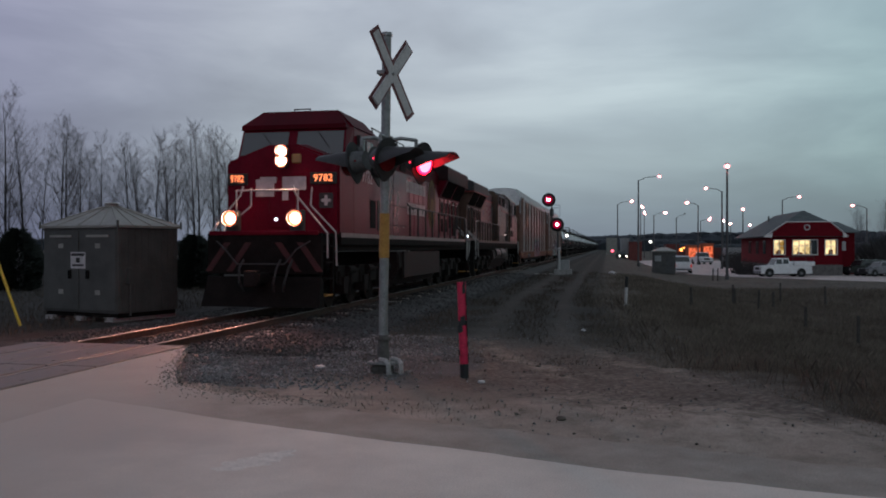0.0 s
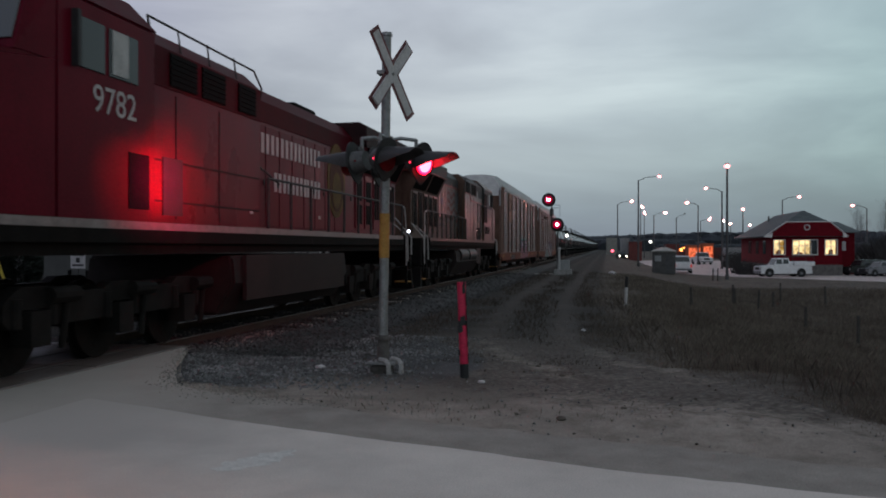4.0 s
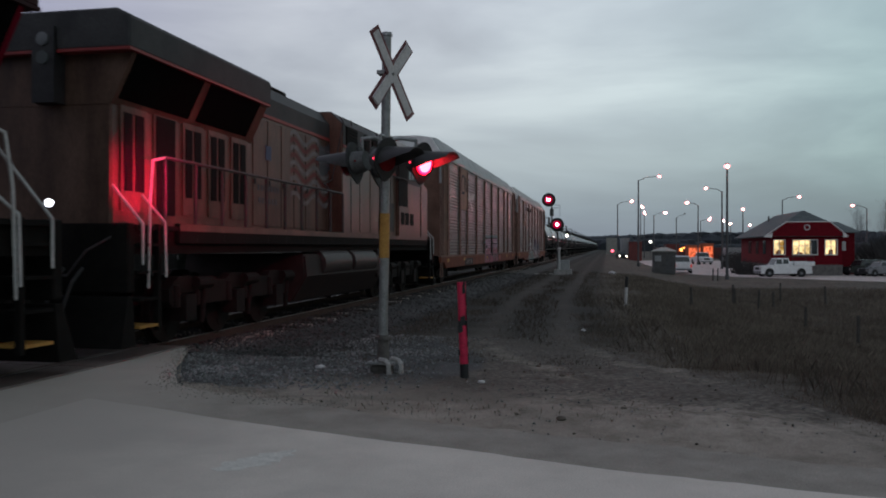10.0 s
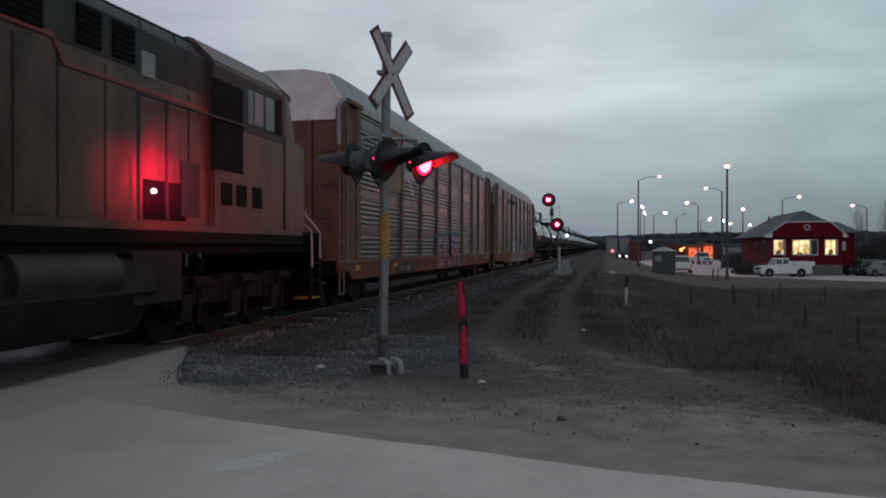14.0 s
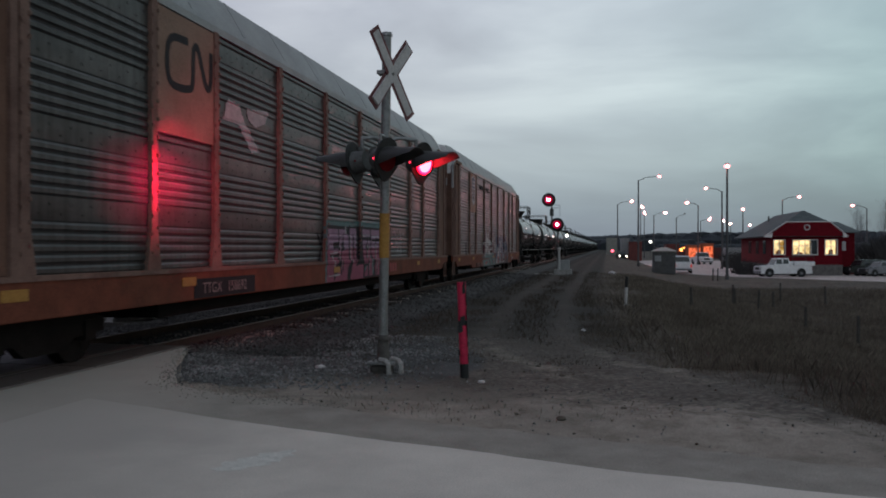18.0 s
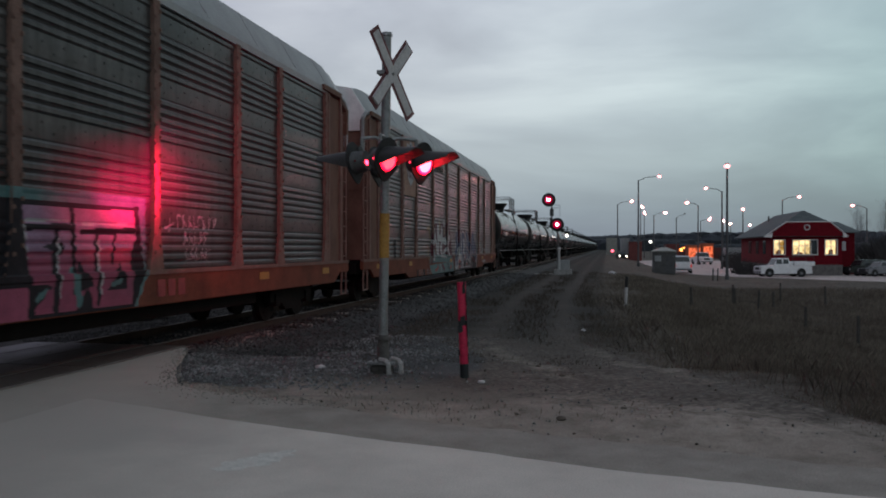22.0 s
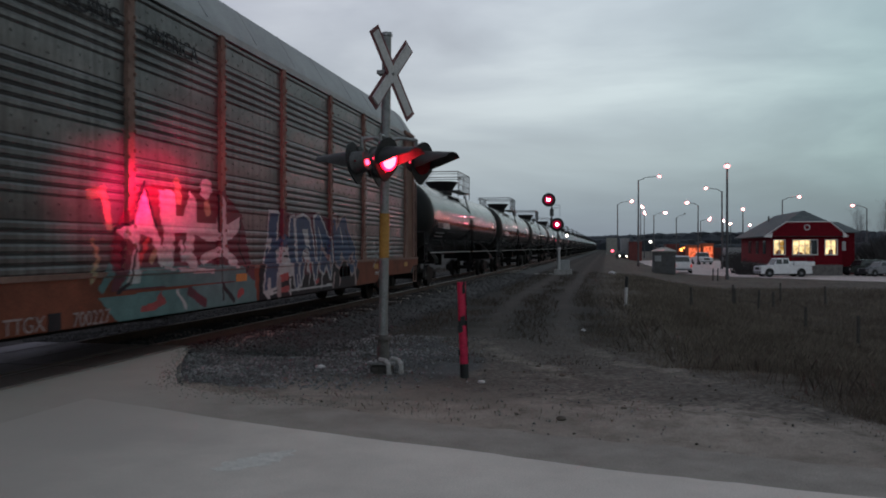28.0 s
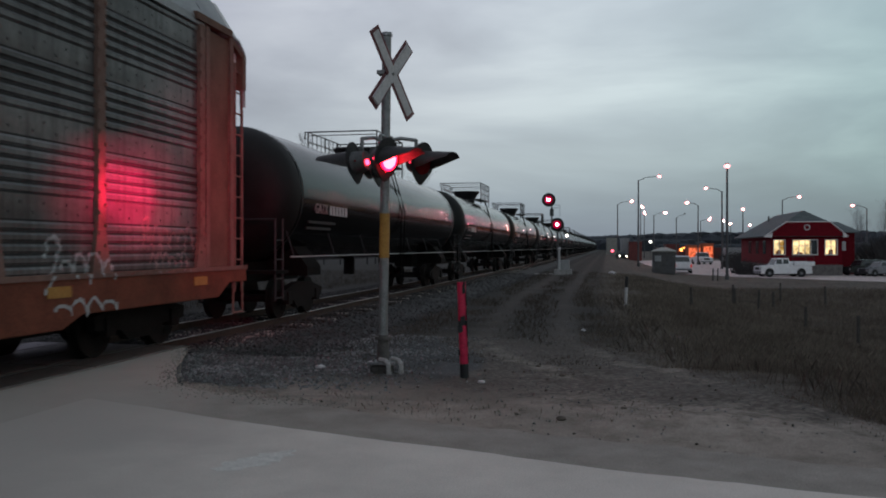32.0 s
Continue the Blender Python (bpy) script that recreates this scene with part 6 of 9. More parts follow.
    tube(bm, (0.75, 9.5, 0.72), (0.75, 10.8, 0.72), 0.2, n=12)
    box(bm, 0.5, 1.1, 16, 16.6, 0.5, 0.9)
    part("brake_gear_and_blocker", bm, SOOT, t)
    MOVERS.append((t, s0))
    return t


def spray(parent, name, outline, x, material, label=""):
    """A flat patch of paint on the car side; outline in (y, z)."""
    bm = B()
    vs = [bm.verts.new((x, y, z)) for y, z in outline]
    f = bm.faces.new(vs)
    r = bmesh.ops.extrude_face_region(bm, geom=[f])
    for v in r["geom"]:
        if isinstance(v, bmesh.types.BMVert):
            v.co.x -= 0.003
    bmesh.ops.triangulate(bm, faces=bm.faces[:])
    return part(name, bm, material, parent, label, smooth=0)


def stroke(pts, w):
    """The outline of a brush stroke along pts."""
    left, right = [], []
    for i, (y, z) in enumerate(pts):
        a, b = pts[max(0, i - 1)], pts[min(len(pts) - 1, i + 1)]
        dy, dz = b[0] - a[0], b[1] - a[1]
        l = math.hypot(dy, dz) or 1
        left.append((y - dz / l * w / 2, z + dy / l * w / 2))
        right.append((y + dz / l * w / 2, z - dy / l * w / 2))
    return left + right[::-1]


def smooth_line(pts, n=10):
    """A rounded line through pts."""
    out = []
    P = [pts[0]] + list(pts) + [pts[-1]]
    for a, b, c, d in zip(P, P[1:], P[2:], P[3:]):
        for k in range(n):
            t = k / n
            out.append(tuple(0.5 * (2 * b[i] + (c[i] - a[i]) * t + (2 * a[i] - 5 * b[i] + 4 * c[i] - d[i]) * t * t + (3 * b[i] - a[i] - 3 * c[i] + d[i]) * t ** 3) for i in range(2)))
    return out + [pts[-1]]


def side_depth(y, z):
    """How far the car side stands out at that place."""
    if z < 1.20:
        return 1.545
    if z < 1.27:
        return 1.565
    if any(abs(y - p) < 0.09 for p in POSTS) or any(abs(y - p) < 0.09 + 0.115 * (1.9 - z) / 0.64 for p in POSTS if z < 1.9):
        return 1.550
    k = (z - 1.26) % 0.975
    if k > 0.675:
        return 1.486
    k = k % 0.135
    return 1.480 + (k * 0.667 if k < 0.03 else 0.020 if k < 0.08 else max(0.0, (0.11 - k) * 0.667))


def spray_piece(parent, y0, y1, z0, z1, layers, mats, label, cell=0.022):
    """Paint sprayed on the ribs: a skin that follows the relief, left out where there is no paint. A layer is a line, its width and its colour; width 0 fills the shape."""
    ny, nz = int((y1 - y0) / cell), int((z1 - z0) / cell)
    ys, zs = y0 + cell * (np.arange(ny) + 0.5), z0 + cell * (np.arange(nz) + 0.5)
    gy, gz = np.meshgrid(ys, zs, indexing="ij")
    gy = gy + 0.012 * np.sin(gz * 31) + 0.01 * np.sin(gy * 47)
    idx = -np.ones(gy.shape, int)
    for pts, w, m in layers:
        if w == 0:
            inside = np.zeros(gy.shape, bool)
            for (a, b), (c, d) in zip(pts, [*pts[1:], pts[0]]):
                inside ^= ((b > gz) != (d > gz)) & (gy < (c - a) * (gz - b) / ((d - b) or 1e-9) + a)
            idx[inside] = m
            continue
        best = np.full(gy.shape, 9.0)
        for (a, b), (c, d) in zip(pts, pts[1:]):
            l2 = (c - a) ** 2 + (d - b) ** 2 + 1e-9
            t = np.clip(((gy - a) * (c - a) + (gz - b) * (d - b)) / l2, 0, 1)
            best = np.minimum(best, (gy - a - t * (c - a)) ** 2 + (gz - b - t * (d - b)) ** 2)
        idx[best < (w / 2) ** 2] = m
    verts, faces, mi, known = [], [], [], {}

    def at(i, j):
        if (i, j) not in known:
            y, z = y0 + cell * i, z0 + cell * j
            known[i, j] = len(verts)
            verts.append((side_depth(y, z) + 0.004, y, z))
        return known[i, j]
    for i, j in zip(*np.nonzero(idx >= 0)):
        faces.append((at(i, j), at(i + 1, j), at(i + 1, j + 1), at(i, j + 1)))
        mi.append(int(idx[i, j]))
    me = bpy.data.meshes.new("graffiti")
    me.from_pydata(verts, [], faces)
    for m in mats:
        me.materials.append(m)
    me.polygons.foreach_set("material_index", mi)
    ob = shared("graffiti", me, parent)
    ob["kind"] = "stuff"
    ob["label"] = label
    return ob


def edged(shape, edge, fill, w=0.125):
    """A sprayed letter form: an outline and the fill on it."""
    return [([*shape, shape[0]], w, edge), (shape, 0, fill)]


def scrawl(rnd, y0, y1, z0, h, n, m, w=0.035):
    """A looping scribble, no letters."""
    pts = []
    for k in range(n * 14 + 1):
        a = k / 14 * 2 * math.pi
        u = k / (n * 14)
        lift = h * (0.5 + (0.34 + 0.14 * math.sin(u * 9 + n)) * math.sin(a))
        pts.append((y0 + (y1 - y0) * u - 0.16 * (y1 - y0) / n * math.cos(a), z0 + lift + rnd.uniform(-0.012, 0.012)))
    return [(pts, w, m)]


R1 = autorack("autorack_car", "grey ribbed autorack with tan posts and orange sill", 63.33, RACKPOST, RACKSILL, RACKDOOR, RACKWHITE, SOOTPANEL)
R2 = autorack("autorack_car", "grey ribbed autorack covered in large graffiti", 91.98, RACKPOST, RACKSILL, RACKDOOR, RACKWHITE, PANEL, low=0.58)
# first car: tan sign plate with a looped dark logo, white flash, tagged panels
PLATE = [(4.89, 3.35), (6.71, 3.35), (6.71, 5.26), (4.89, 5.26)]
spray(R1, "sign_panel", PLATE, 1.518, RACKTAN, "tan painted sign panel")
spray(R1, "logo_stroke", stroke(smooth_line([(5.84, 4.90), (5.38, 4.87), (5.21, 4.68), (5.21, 4.30), (5.38, 4.13), (5.86, 4.15), (5.99, 4.28), (6.02, 4.78), (6.14, 4.88), (6.28, 4.62), (6.42, 4.34), (6.54, 4.27), (6.61, 4.42), (6.62, 4.90)], 6), 0.125), 1.523, G_BLACK, "dark looped logo line")
rs = random.Random(21)
flash = [([(7.14, 3.85), (7.30, 4.25), (7.80, 4.20), (8.0, 3.95), (8.70, 3.45), (8.30, 3.40), (7.75, 3.85)], 0, 0),
         ([(8.10, 4.20), (9.10, 4.30), (9.0, 4.05), (8.50, 3.90), (8.20, 4.0)], 0, 0)]
spray_piece(R1, 6.9, 9.2, 3.2, 4.8, flash, [G_WHITE], "ragged white painted flash")
TEAL, BLACKS, MAUVE, PINK, WHITE = range(5)
block = [([(12.36, 0.76), (12.40, 2.26), (18.05, 2.33), (18.06, 1.25), (17.75, 0.76)], 0, TEAL),
         ([(12.46, 0.76), (12.48, 2.14), (17.86, 2.18), (18.0, 1.3), (17.68, 0.76)], 0, BLACKS),
         # upper, lavender halves of the block forms
         ([(12.52, 2.06), (14.08, 2.06), (14.05, 1.92), (13.6, 1.88), (13.5, 1.40), (12.5, 1.40)], 0, MAUVE),
         ([(13.55, 1.84), (14.30, 1.96), (14.36, 1.40), (13.60, 1.40)], 0, MAUVE),
         ([(14.42, 2.10), (15.0, 2.10), (15.04, 1.40), (14.46, 1.40)], 0, MAUVE),
         ([(15.36, 2.09), (17.76, 2.12), (17.80, 1.70), (17.5, 1.40), (15.5, 1.40)], 0, MAUVE),
         # lower, magenta halves
         ([(12.50, 1.55), (13.50, 1.50), (13.40, 1.28), (13.0, 1.06), (13.0, 0.77), (12.48, 0.77)], 0, PINK),
         ([(13.55, 1.52), (14.36, 1.55), (14.36, 1.28), (14.12, 1.08), (14.04, 0.77), (13.0, 0.77), (13.5, 1.12)], 0, PINK),
         ([(14.44, 1.62), (15.05, 1.55), (14.9, 1.16), (15.5, 1.12), (15.46, 0.77), (14.28, 0.77), (14.50, 1.10)], 0, PINK),
         ([(15.50, 1.55), (17.70, 1.60), (17.62, 0.80), (16.72, 0.80), (16.62, 1.12), (16.36, 0.80), (15.60, 0.80)], 0, PINK),
         # dark gaps and drop shadows
         ([(13.09, 1.72), (13.52, 1.75), (13.49, 1.57), (13.09, 1.56)], 0, BLACKS), ([(12.95, 1.08), (13.30, 1.14), (13.45, 1.31), (13.41, 1.04), (12.97, 0.96)], 0, BLACKS),
         ([(14.06, 0.77), (14.20, 1.08), (14.47, 1.12), (14.25, 0.77)], 0, BLACKS), ([(15.02, 2.05), (15.39, 2.03), (15.25, 1.6), (15.30, 1.16), (14.82, 1.10), (15.0, 1.4)], 0, BLACKS),
         ([(13.72, 1.72), (13.95, 1.72), (13.95, 1.50), (13.75, 1.50)], 0, BLACKS), ([(15.55, 0.84), (15.92, 1.14), (15.55, 1.16)], 0, BLACKS),
         ([(16.30, 1.00), (16.50, 1.42), (16.74, 1.10)], 0, BLACKS), ([(17.04, 1.03), (17.42, 1.40), (17.50, 1.03)], 0, BLACKS), ([(15.75, 1.62), (16.2, 1.66), (16.15, 1.50)], 0, BLACKS),
         ([(16.34, 1.30), (16.44, 0.90)], 0.13, TEAL), ([(15.62, 0.98), (15.80, 1.08)], 0.07, TEAL), ([(17.15, 1.10), (17.35, 1.14)], 0.07, TEAL),
         # outlines round the forms and thin highlights on them
         ([(13.53, 2.08), (13.52, 1.42), (13.56, 0.95)], 0.075, BLACKS), ([(14.39, 2.14), (14.40, 1.5), (14.30, 0.80)], 0.085, BLACKS), ([(12.92, 1.38), (13.48, 1.40)], 0.07, BLACKS), ([(12.50, 2.10), (14.1, 2.10)], 0.06, BLACKS),
         ([(15.38, 1.84), (16.30, 1.86)], 0.08, BLACKS), ([(16.05, 1.86), (15.98, 0.84)], 0.10, BLACKS), ([(16.36, 2.1), (16.40, 1.3)], 0.07, BLACKS), ([(16.55, 1.80), (17.74, 1.84)], 0.08, BLACKS), ([(16.86, 1.80), (16.84, 0.86)], 0.09, BLACKS), ([(17.28, 1.80), (17.22, 1.4)], 0.08, BLACKS), ([(14.72, 1.9), (14.78, 1.25)], 0.10, BLACKS),
         ([(13.92, 1.95), (13.70, 1.35), (13.72, 1.0)], 0.06, BLACKS), ([(15.44, 1.92), (16.28, 1.94)], 0.03, WHITE), ([(16.58, 1.90), (17.6, 1.93)], 0.03, WHITE), ([(16.92, 1.7), (16.90, 1.0)], 0.035, WHITE), ([(14.50, 1.9), (14.52, 1.2)], 0.035, WHITE), ([(13.62, 1.75), (13.62, 1.1)], 0.035, WHITE), ([(12.9, 1.45), (13.4, 1.47)], 0.03, WHITE), ([(16.10, 1.7), (16.06, 1.0)], 0.035, WHITE), ([(12.62, 0.90), (13.5, 0.92)], 0.03, WHITE),
         ([(14.10, 1.97), (14.10, 2.12)], 0.05, WHITE), ([(13.04, 1.15), (13.07, 1.45)], 0.05, WHITE), ([(15.46, 1.85), (15.52, 1.45)], 0.05, WHITE), ([(14.98, 1.95), (14.98, 1.70)], 0.05, WHITE)]
spray_piece(R1, 12.3, 18.2, 0.76, 2.4, block, [G_TEAL, G_BLACK, G_MAUVE, G_PINK, G_WHITE], "magenta and lavender block graffiti with teal edge")
spray_piece(R1, 11.7, 12.4, 1.2, 2.1, [([(12.0, 1.3), (12.25, 1.6), (11.95, 1.9)], 0.10, 0), ([(12.1, 1.3), (12.3, 1.95)], 0.12, 0)], [G_BLACK], "sooty black smudge of spray paint")
spray_piece(R1, 18.3, 24.6, 1.2, 2.6, [bar for z, y0, n in ((1.92, 19.0, 8), (1.66, 19.2, 5), (1.40, 19.25, 5)) for k in range(n) for bar in (([(y0 + k * 0.17, z), (y0 + k * 0.17 + rs.uniform(-0.03, 0.03), z + 0.19)], 0.032, 0), ([(y0 + k * 0.17, z + rs.choice((0.0, 0.1, 0.19))), (y0 + k * 0.17 + 0.10, z + rs.choice((0.02, 0.17)))], 0.03, 0))] + [([(18.62, 1.9), (18.85, 1.98)], 0.035, 0), ([(18.72, 1.84), (18.76, 2.06)], 0.03, 0)], [G_WHITE], "small white scrawled tags")


def mark(parent, text, y, z, size):
    letters("reporting_mark", text, size, Matrix.Translation((1.5525, y, z)) @ pose(0, 0, 0, 90, 0, 90), PALESIGN, parent, 0.0015)


bm = B()
box(bm, 1.54, 1.548, 5.99, 8.35, 0.765, 1.085)
part("stencil_plate", bm, G_BLACK, R1, "black plate with pale figures")
mark(R1, "TTGX", 6.62, 0.915, 0.26)
mark(R1, "158692", 7.58, 0.915, 0.26)
# second car
letters("side_word", "BUILDING", 0.38, Matrix.Translation((1.522, 8.55, 4.74)) @ pose(0, 0, 0, 90, 0, 90), G_BLACK, R2)
letters("side_word", "AMERICA", 0.38, Matrix.Translation((1.522, 10.84, 4.74)) @ pose(0, 0, 0, 90, 0, 90), G_BLACK, R2)
spray(R2, "sign_panel", PLATE, 1.518, RACKTAN, "tan painted sign panel")
spray(R2, "shield", [(5.38, 5.12), (5.65, 5.06), (5.95, 5.23), (6.25, 5.06), (6.52, 5.12), (6.54, 4.3), (6.40, 3.95), (5.95, 3.68), (5.50, 3.95), (5.36, 4.3)], 1.523, G_WHITE, "pale shield emblem with dark top")
spray(R2, "shield_top", [(5.45, 5.03), (5.66, 4.98), (5.95, 5.13), (6.24, 4.98), (6.45, 5.03), (6.46, 4.56), (5.44, 4.56)], 1.527, G_BLUE)
for z in (4.82, 4.65):
    spray(R2, "shield_bar", [(5.56, z), (6.34, z), (6.34, z + 0.10), (5.56, z + 0.10)], 1.531, G_WHITE)
for k in range(5):
    spray(R2, "shield_stripe", [(5.47 + k * 0.20, 3.98), (5.57 + k * 0.20, 3.94), (5.57 + k * 0.20, 4.50), (5.47 + k * 0.20, 4.50)], 1.527, G_WINE)
rs = random.Random(33)
WHITE, TEAL, WINE, RED, CREAM, BLACKS = range(6)
wild = [([(8.85, 0.93), (13.8, 1.0), (13.9, 0.58), (9.30, 0.58)], 0, TEAL),
        # wine base: red lamp light on dark paint, put into the colour
        ([(9.15, 1.0), (9.3, 1.88), (10.0, 2.52), (12.6, 2.6), (13.35, 2.2), (13.85, 0.98)], 0, WINE),
        ([(9.35, 1.02), (9.6, 1.30), (12.1, 1.32), (13.3, 1.25), (13.7, 0.98)], 0, TEAL),
        ([(9.31, 1.84), (9.80, 1.95), (10.04, 2.47), (10.3, 2.0), (10.74, 1.36), (10.5, 1.30), (10.25, 1.75), (9.95, 1.80), (9.85, 1.08), (9.52, 1.08), (9.72, 1.65)], 0, WHITE),
        ([(10.46, 2.47), (10.89, 2.50), (11.0, 2.1), (11.2, 2.1), (11.42, 2.52), (11.62, 2.35), (11.65, 2.02), (12.35, 2.02), (12.47, 2.50), (12.66, 2.30), (12.75, 2.0), (13.27, 2.16), (13.3, 1.95), (12.9, 1.74), (12.0, 1.70), (11.5, 1.84), (10.9, 1.84), (10.52, 1.95)], 0, WHITE),
        ([(10.76, 1.95), (10.74, 1.38)], 0.30, WHITE), ([(11.46, 1.95), (11.36, 1.48), (11.52, 1.34)], 0.26, WHITE), ([(11.12, 1.68), (11.18, 1.42)], 0.11, WHITE),
        ([(12.56, 2.2), (12.54, 1.55), (13.05, 1.32)], 0.22, WHITE), ([(11.85, 1.40), (12.35, 1.52)], 0.17, WHITE), ([(11.92, 2.58), (11.98, 2.60)], 0.34, WHITE),
        ([(10.98, 2.62), (11.06, 2.36)], 0.18, CREAM), ([(11.98, 2.30), (12.02, 2.22)], 0.20, CREAM), ([(10.26, 1.42), (10.34, 1.52)], 0.13, CREAM), ([(9.9, 1.35), (10.15, 1.72)], 0.10, RED),
        ([(9.85, 0.74), (10.3, 0.80), (10.42, 0.96), (10.58, 0.76), (10.2, 0.66), (9.9, 0.66)], 0, RED), ([(11.3, 0.9), (11.8, 0.68)], 0.16, WINE), ([(12.5, 0.92), (12.9, 0.66)], 0.10, BLACKS),
        ([(13.1, 0.74), (13.25, 0.80)], 0.14, RED), ([(12.4, 2.5), (12.44, 1.18), (12.5, 0.7)], 0.05, BLACKS), ([(9.78, 1.66), (9.62, 1.10), (9.3, 0.98)], 0.06, BLACKS), ([(9.3, 1.85), (9.75, 1.98), (10.04, 2.55), (10.4, 1.9)], 0.06, BLACKS),
        ([(13.3, 2.1), (13.2, 1.6), (13.5, 1.3), (13.4, 1.05)], 0.05, BLACKS), ([(11.0, 1.24), (12.1, 1.20)], 0.08, WHITE), ([(10.9, 0.92), (11.2, 0.64)], 0.07, WHITE),
        ([(8.75, 2.30), (9.05, 2.36), (9.20, 1.9)], 0.16, CREAM), ([(8.7, 1.15), (8.95, 1.45), (8.8, 1.7)], 0.08, CREAM), ([(8.95, 1.05), (9.2, 1.32)], 0.14, TEAL)]
spray_piece(R2, 8.4, 14.0, 0.58, 2.85, wild, [G_WHITE, G_TEAL, G_WINE, G_RED, G_CREAM, G_BLACK], "large angular white and teal graffiti piece")
BLUE, WHITE, WINE, RED, BLACKS, PALE = range(6)
tall = [([(14.0, 1.26), (20.0, 1.24), (20.6, 0.96), (20.3, 0.58), (14.0, 0.58)], 0, BLACKS), ([(15.15, 2.42), (15.75, 2.32), (17.25, 2.42), (18.5, 2.25), (19.0, 2.42), (18.3, 1.0), (14.9, 1.0)], 0, WINE),
        *edged([(14.65, 2.30), (15.08, 2.30), (14.98, 1.75), (14.95, 1.3), (14.85, 0.80), (14.25, 0.75), (14.35, 1.3), (14.55, 1.7)], WHITE, BLUE),
        *edged([(15.0, 1.72), (15.4, 1.82), (15.68, 1.72), (15.76, 2.22), (15.94, 2.25), (16.0, 1.5), (16.15, 0.8), (15.92, 0.72), (15.75, 1.2), (15.6, 1.42), (15.1, 1.42)], WHITE, BLUE),
        *edged([(16.08, 2.22), (16.5, 2.30), (16.88, 2.22), (17.1, 1.8), (17.3, 1.2), (17.15, 0.8), (16.95, 1.2), (16.85, 1.55), (16.6, 1.6), (16.42, 1.4), (16.36, 1.0), (16.22, 0.8)], WHITE, BLUE),
        *edged([(17.2, 2.28), (17.5, 2.38), (17.9, 2.1), (18.28, 1.75), (18.34, 1.3), (18.2, 0.85), (17.9, 1.2), (17.7, 1.0), (17.45, 1.1), (17.4, 1.6)], WHITE, BLUE),
        *edged([(18.5, 2.32), (18.75, 2.28), (18.8, 2.0), (19.2, 2.34), (19.5, 2.40), (19.8, 2.0), (20.4, 1.55), (20.3, 1.1), (19.9, 0.9), (19.5, 1.2), (19.2, 1.5), (18.9, 1.1), (18.58, 1.2)], PALE, BLUE, 0.13),
        ([(14.95, 1.62), (15.75, 1.60), (15.85, 1.0), (15.55, 0.98), (15.0, 0.98)], 0, WHITE), ([(14.95, 1.62), (15.3, 1.80), (15.62, 1.74), (15.82, 1.3)], 0.17, BLUE), ([(15.25, 1.42), (15.55, 1.40)], 0.05, BLACKS),
        ([(16.28, 1.95), (16.5, 2.05), (16.72, 1.95), (16.5, 1.75)], 0, BLUE), ([(17.5, 2.05), (17.72, 1.7), (17.62, 1.3)], 0.06, WHITE), ([(17.95, 1.7), (18.1, 1.25)], 0.06, BLACKS), ([(19.1, 2.1), (19.3, 1.7)], 0.05, WHITE), ([(19.55, 2.05), (19.9, 1.6)], 0.06, BLACKS),
        ([(14.3, 0.68), (18.3, 0.70)], 0.05, WHITE), ([(15.6, 0.92), (15.62, 0.62)], 0.08, WHITE), ([(17.6, 0.95), (17.55, 0.66)], 0.06, WHITE), ([(18.95, 0.95), (18.9, 0.68)], 0.06, PALE), ([(16.45, 2.02), (16.78, 2.02), (16.95, 1.55), (16.62, 1.68)], 0, WHITE), ([(16.55, 1.50), (16.82, 1.45), (16.92, 1.2), (16.75, 1.0), (16.58, 1.1)], 0, WHITE),
        ([(16.75, 1.28), (16.82, 1.12)], 0.10, RED), ([(15.1, 0.96), (15.45, 1.0)], 0.16, RED), ([(15.1, 0.72), (15.5, 0.74)], 0.12, RED), ([(17.2, 0.80), (17.35, 0.84)], 0.09, RED), ([(19.5, 1.2), (20.2, 1.5), (20.08, 1.12)], 0, PALE), ([(19.75, 1.2), (19.95, 1.32)], 0.10, WINE),
        ([(14.45, 1.75), (14.75, 1.8), (14.6, 1.45)], 0, WHITE), ([(17.7, 1.6), (18.15, 1.35), (18.2, 1.1)], 0.11, PALE), ([(14.5, 0.92), (14.45, 0.62)], 0.16, WHITE), ([(15.0, 0.9), (15.0, 0.62)], 0.2, PALE), ([(16.0, 1.0), (16.1, 0.68)], 0.06, WHITE), ([(16.8, 1.0), (16.7, 0.75)], 0.05, WHITE),
        ([(20.15, 1.05), (20.25, 0.66)], 0.12, PALE), ([(18.5, 0.95), (18.4, 0.65)], 0.10, PALE), ([(20.2, 2.0), (20.3, 1.85), (20.45, 1.95), (20.55, 1.8)], 0.11, PALE), ([(20.3, 2.15), (20.25, 1.85)], 0.05, PALE)]
spray_piece(R2, 14.0, 20.9, 0.58, 2.75, tall, [G_BLUE, G_WHITE, G_WINE, G_RED, G_BLACK, PALESIGN], "tall blue graffiti letters with white edges")
spray_piece(R2, 2.2, 8.2, 1.1, 2.6, scrawl(rs, 2.4, 3.3, 1.15, 0.65, 4, 0, 0.05) + scrawl(rs, 5.2, 6.5, 1.35, 0.5, 4, 0, 0.035) + [([(3.8, 1.3), (3.75, 1.75), (3.95, 1.78), (3.95, 1.3)], 0.14, 1)], [PALESIGN, G_BLACK], "pale scrawled tags and a dark smudge")
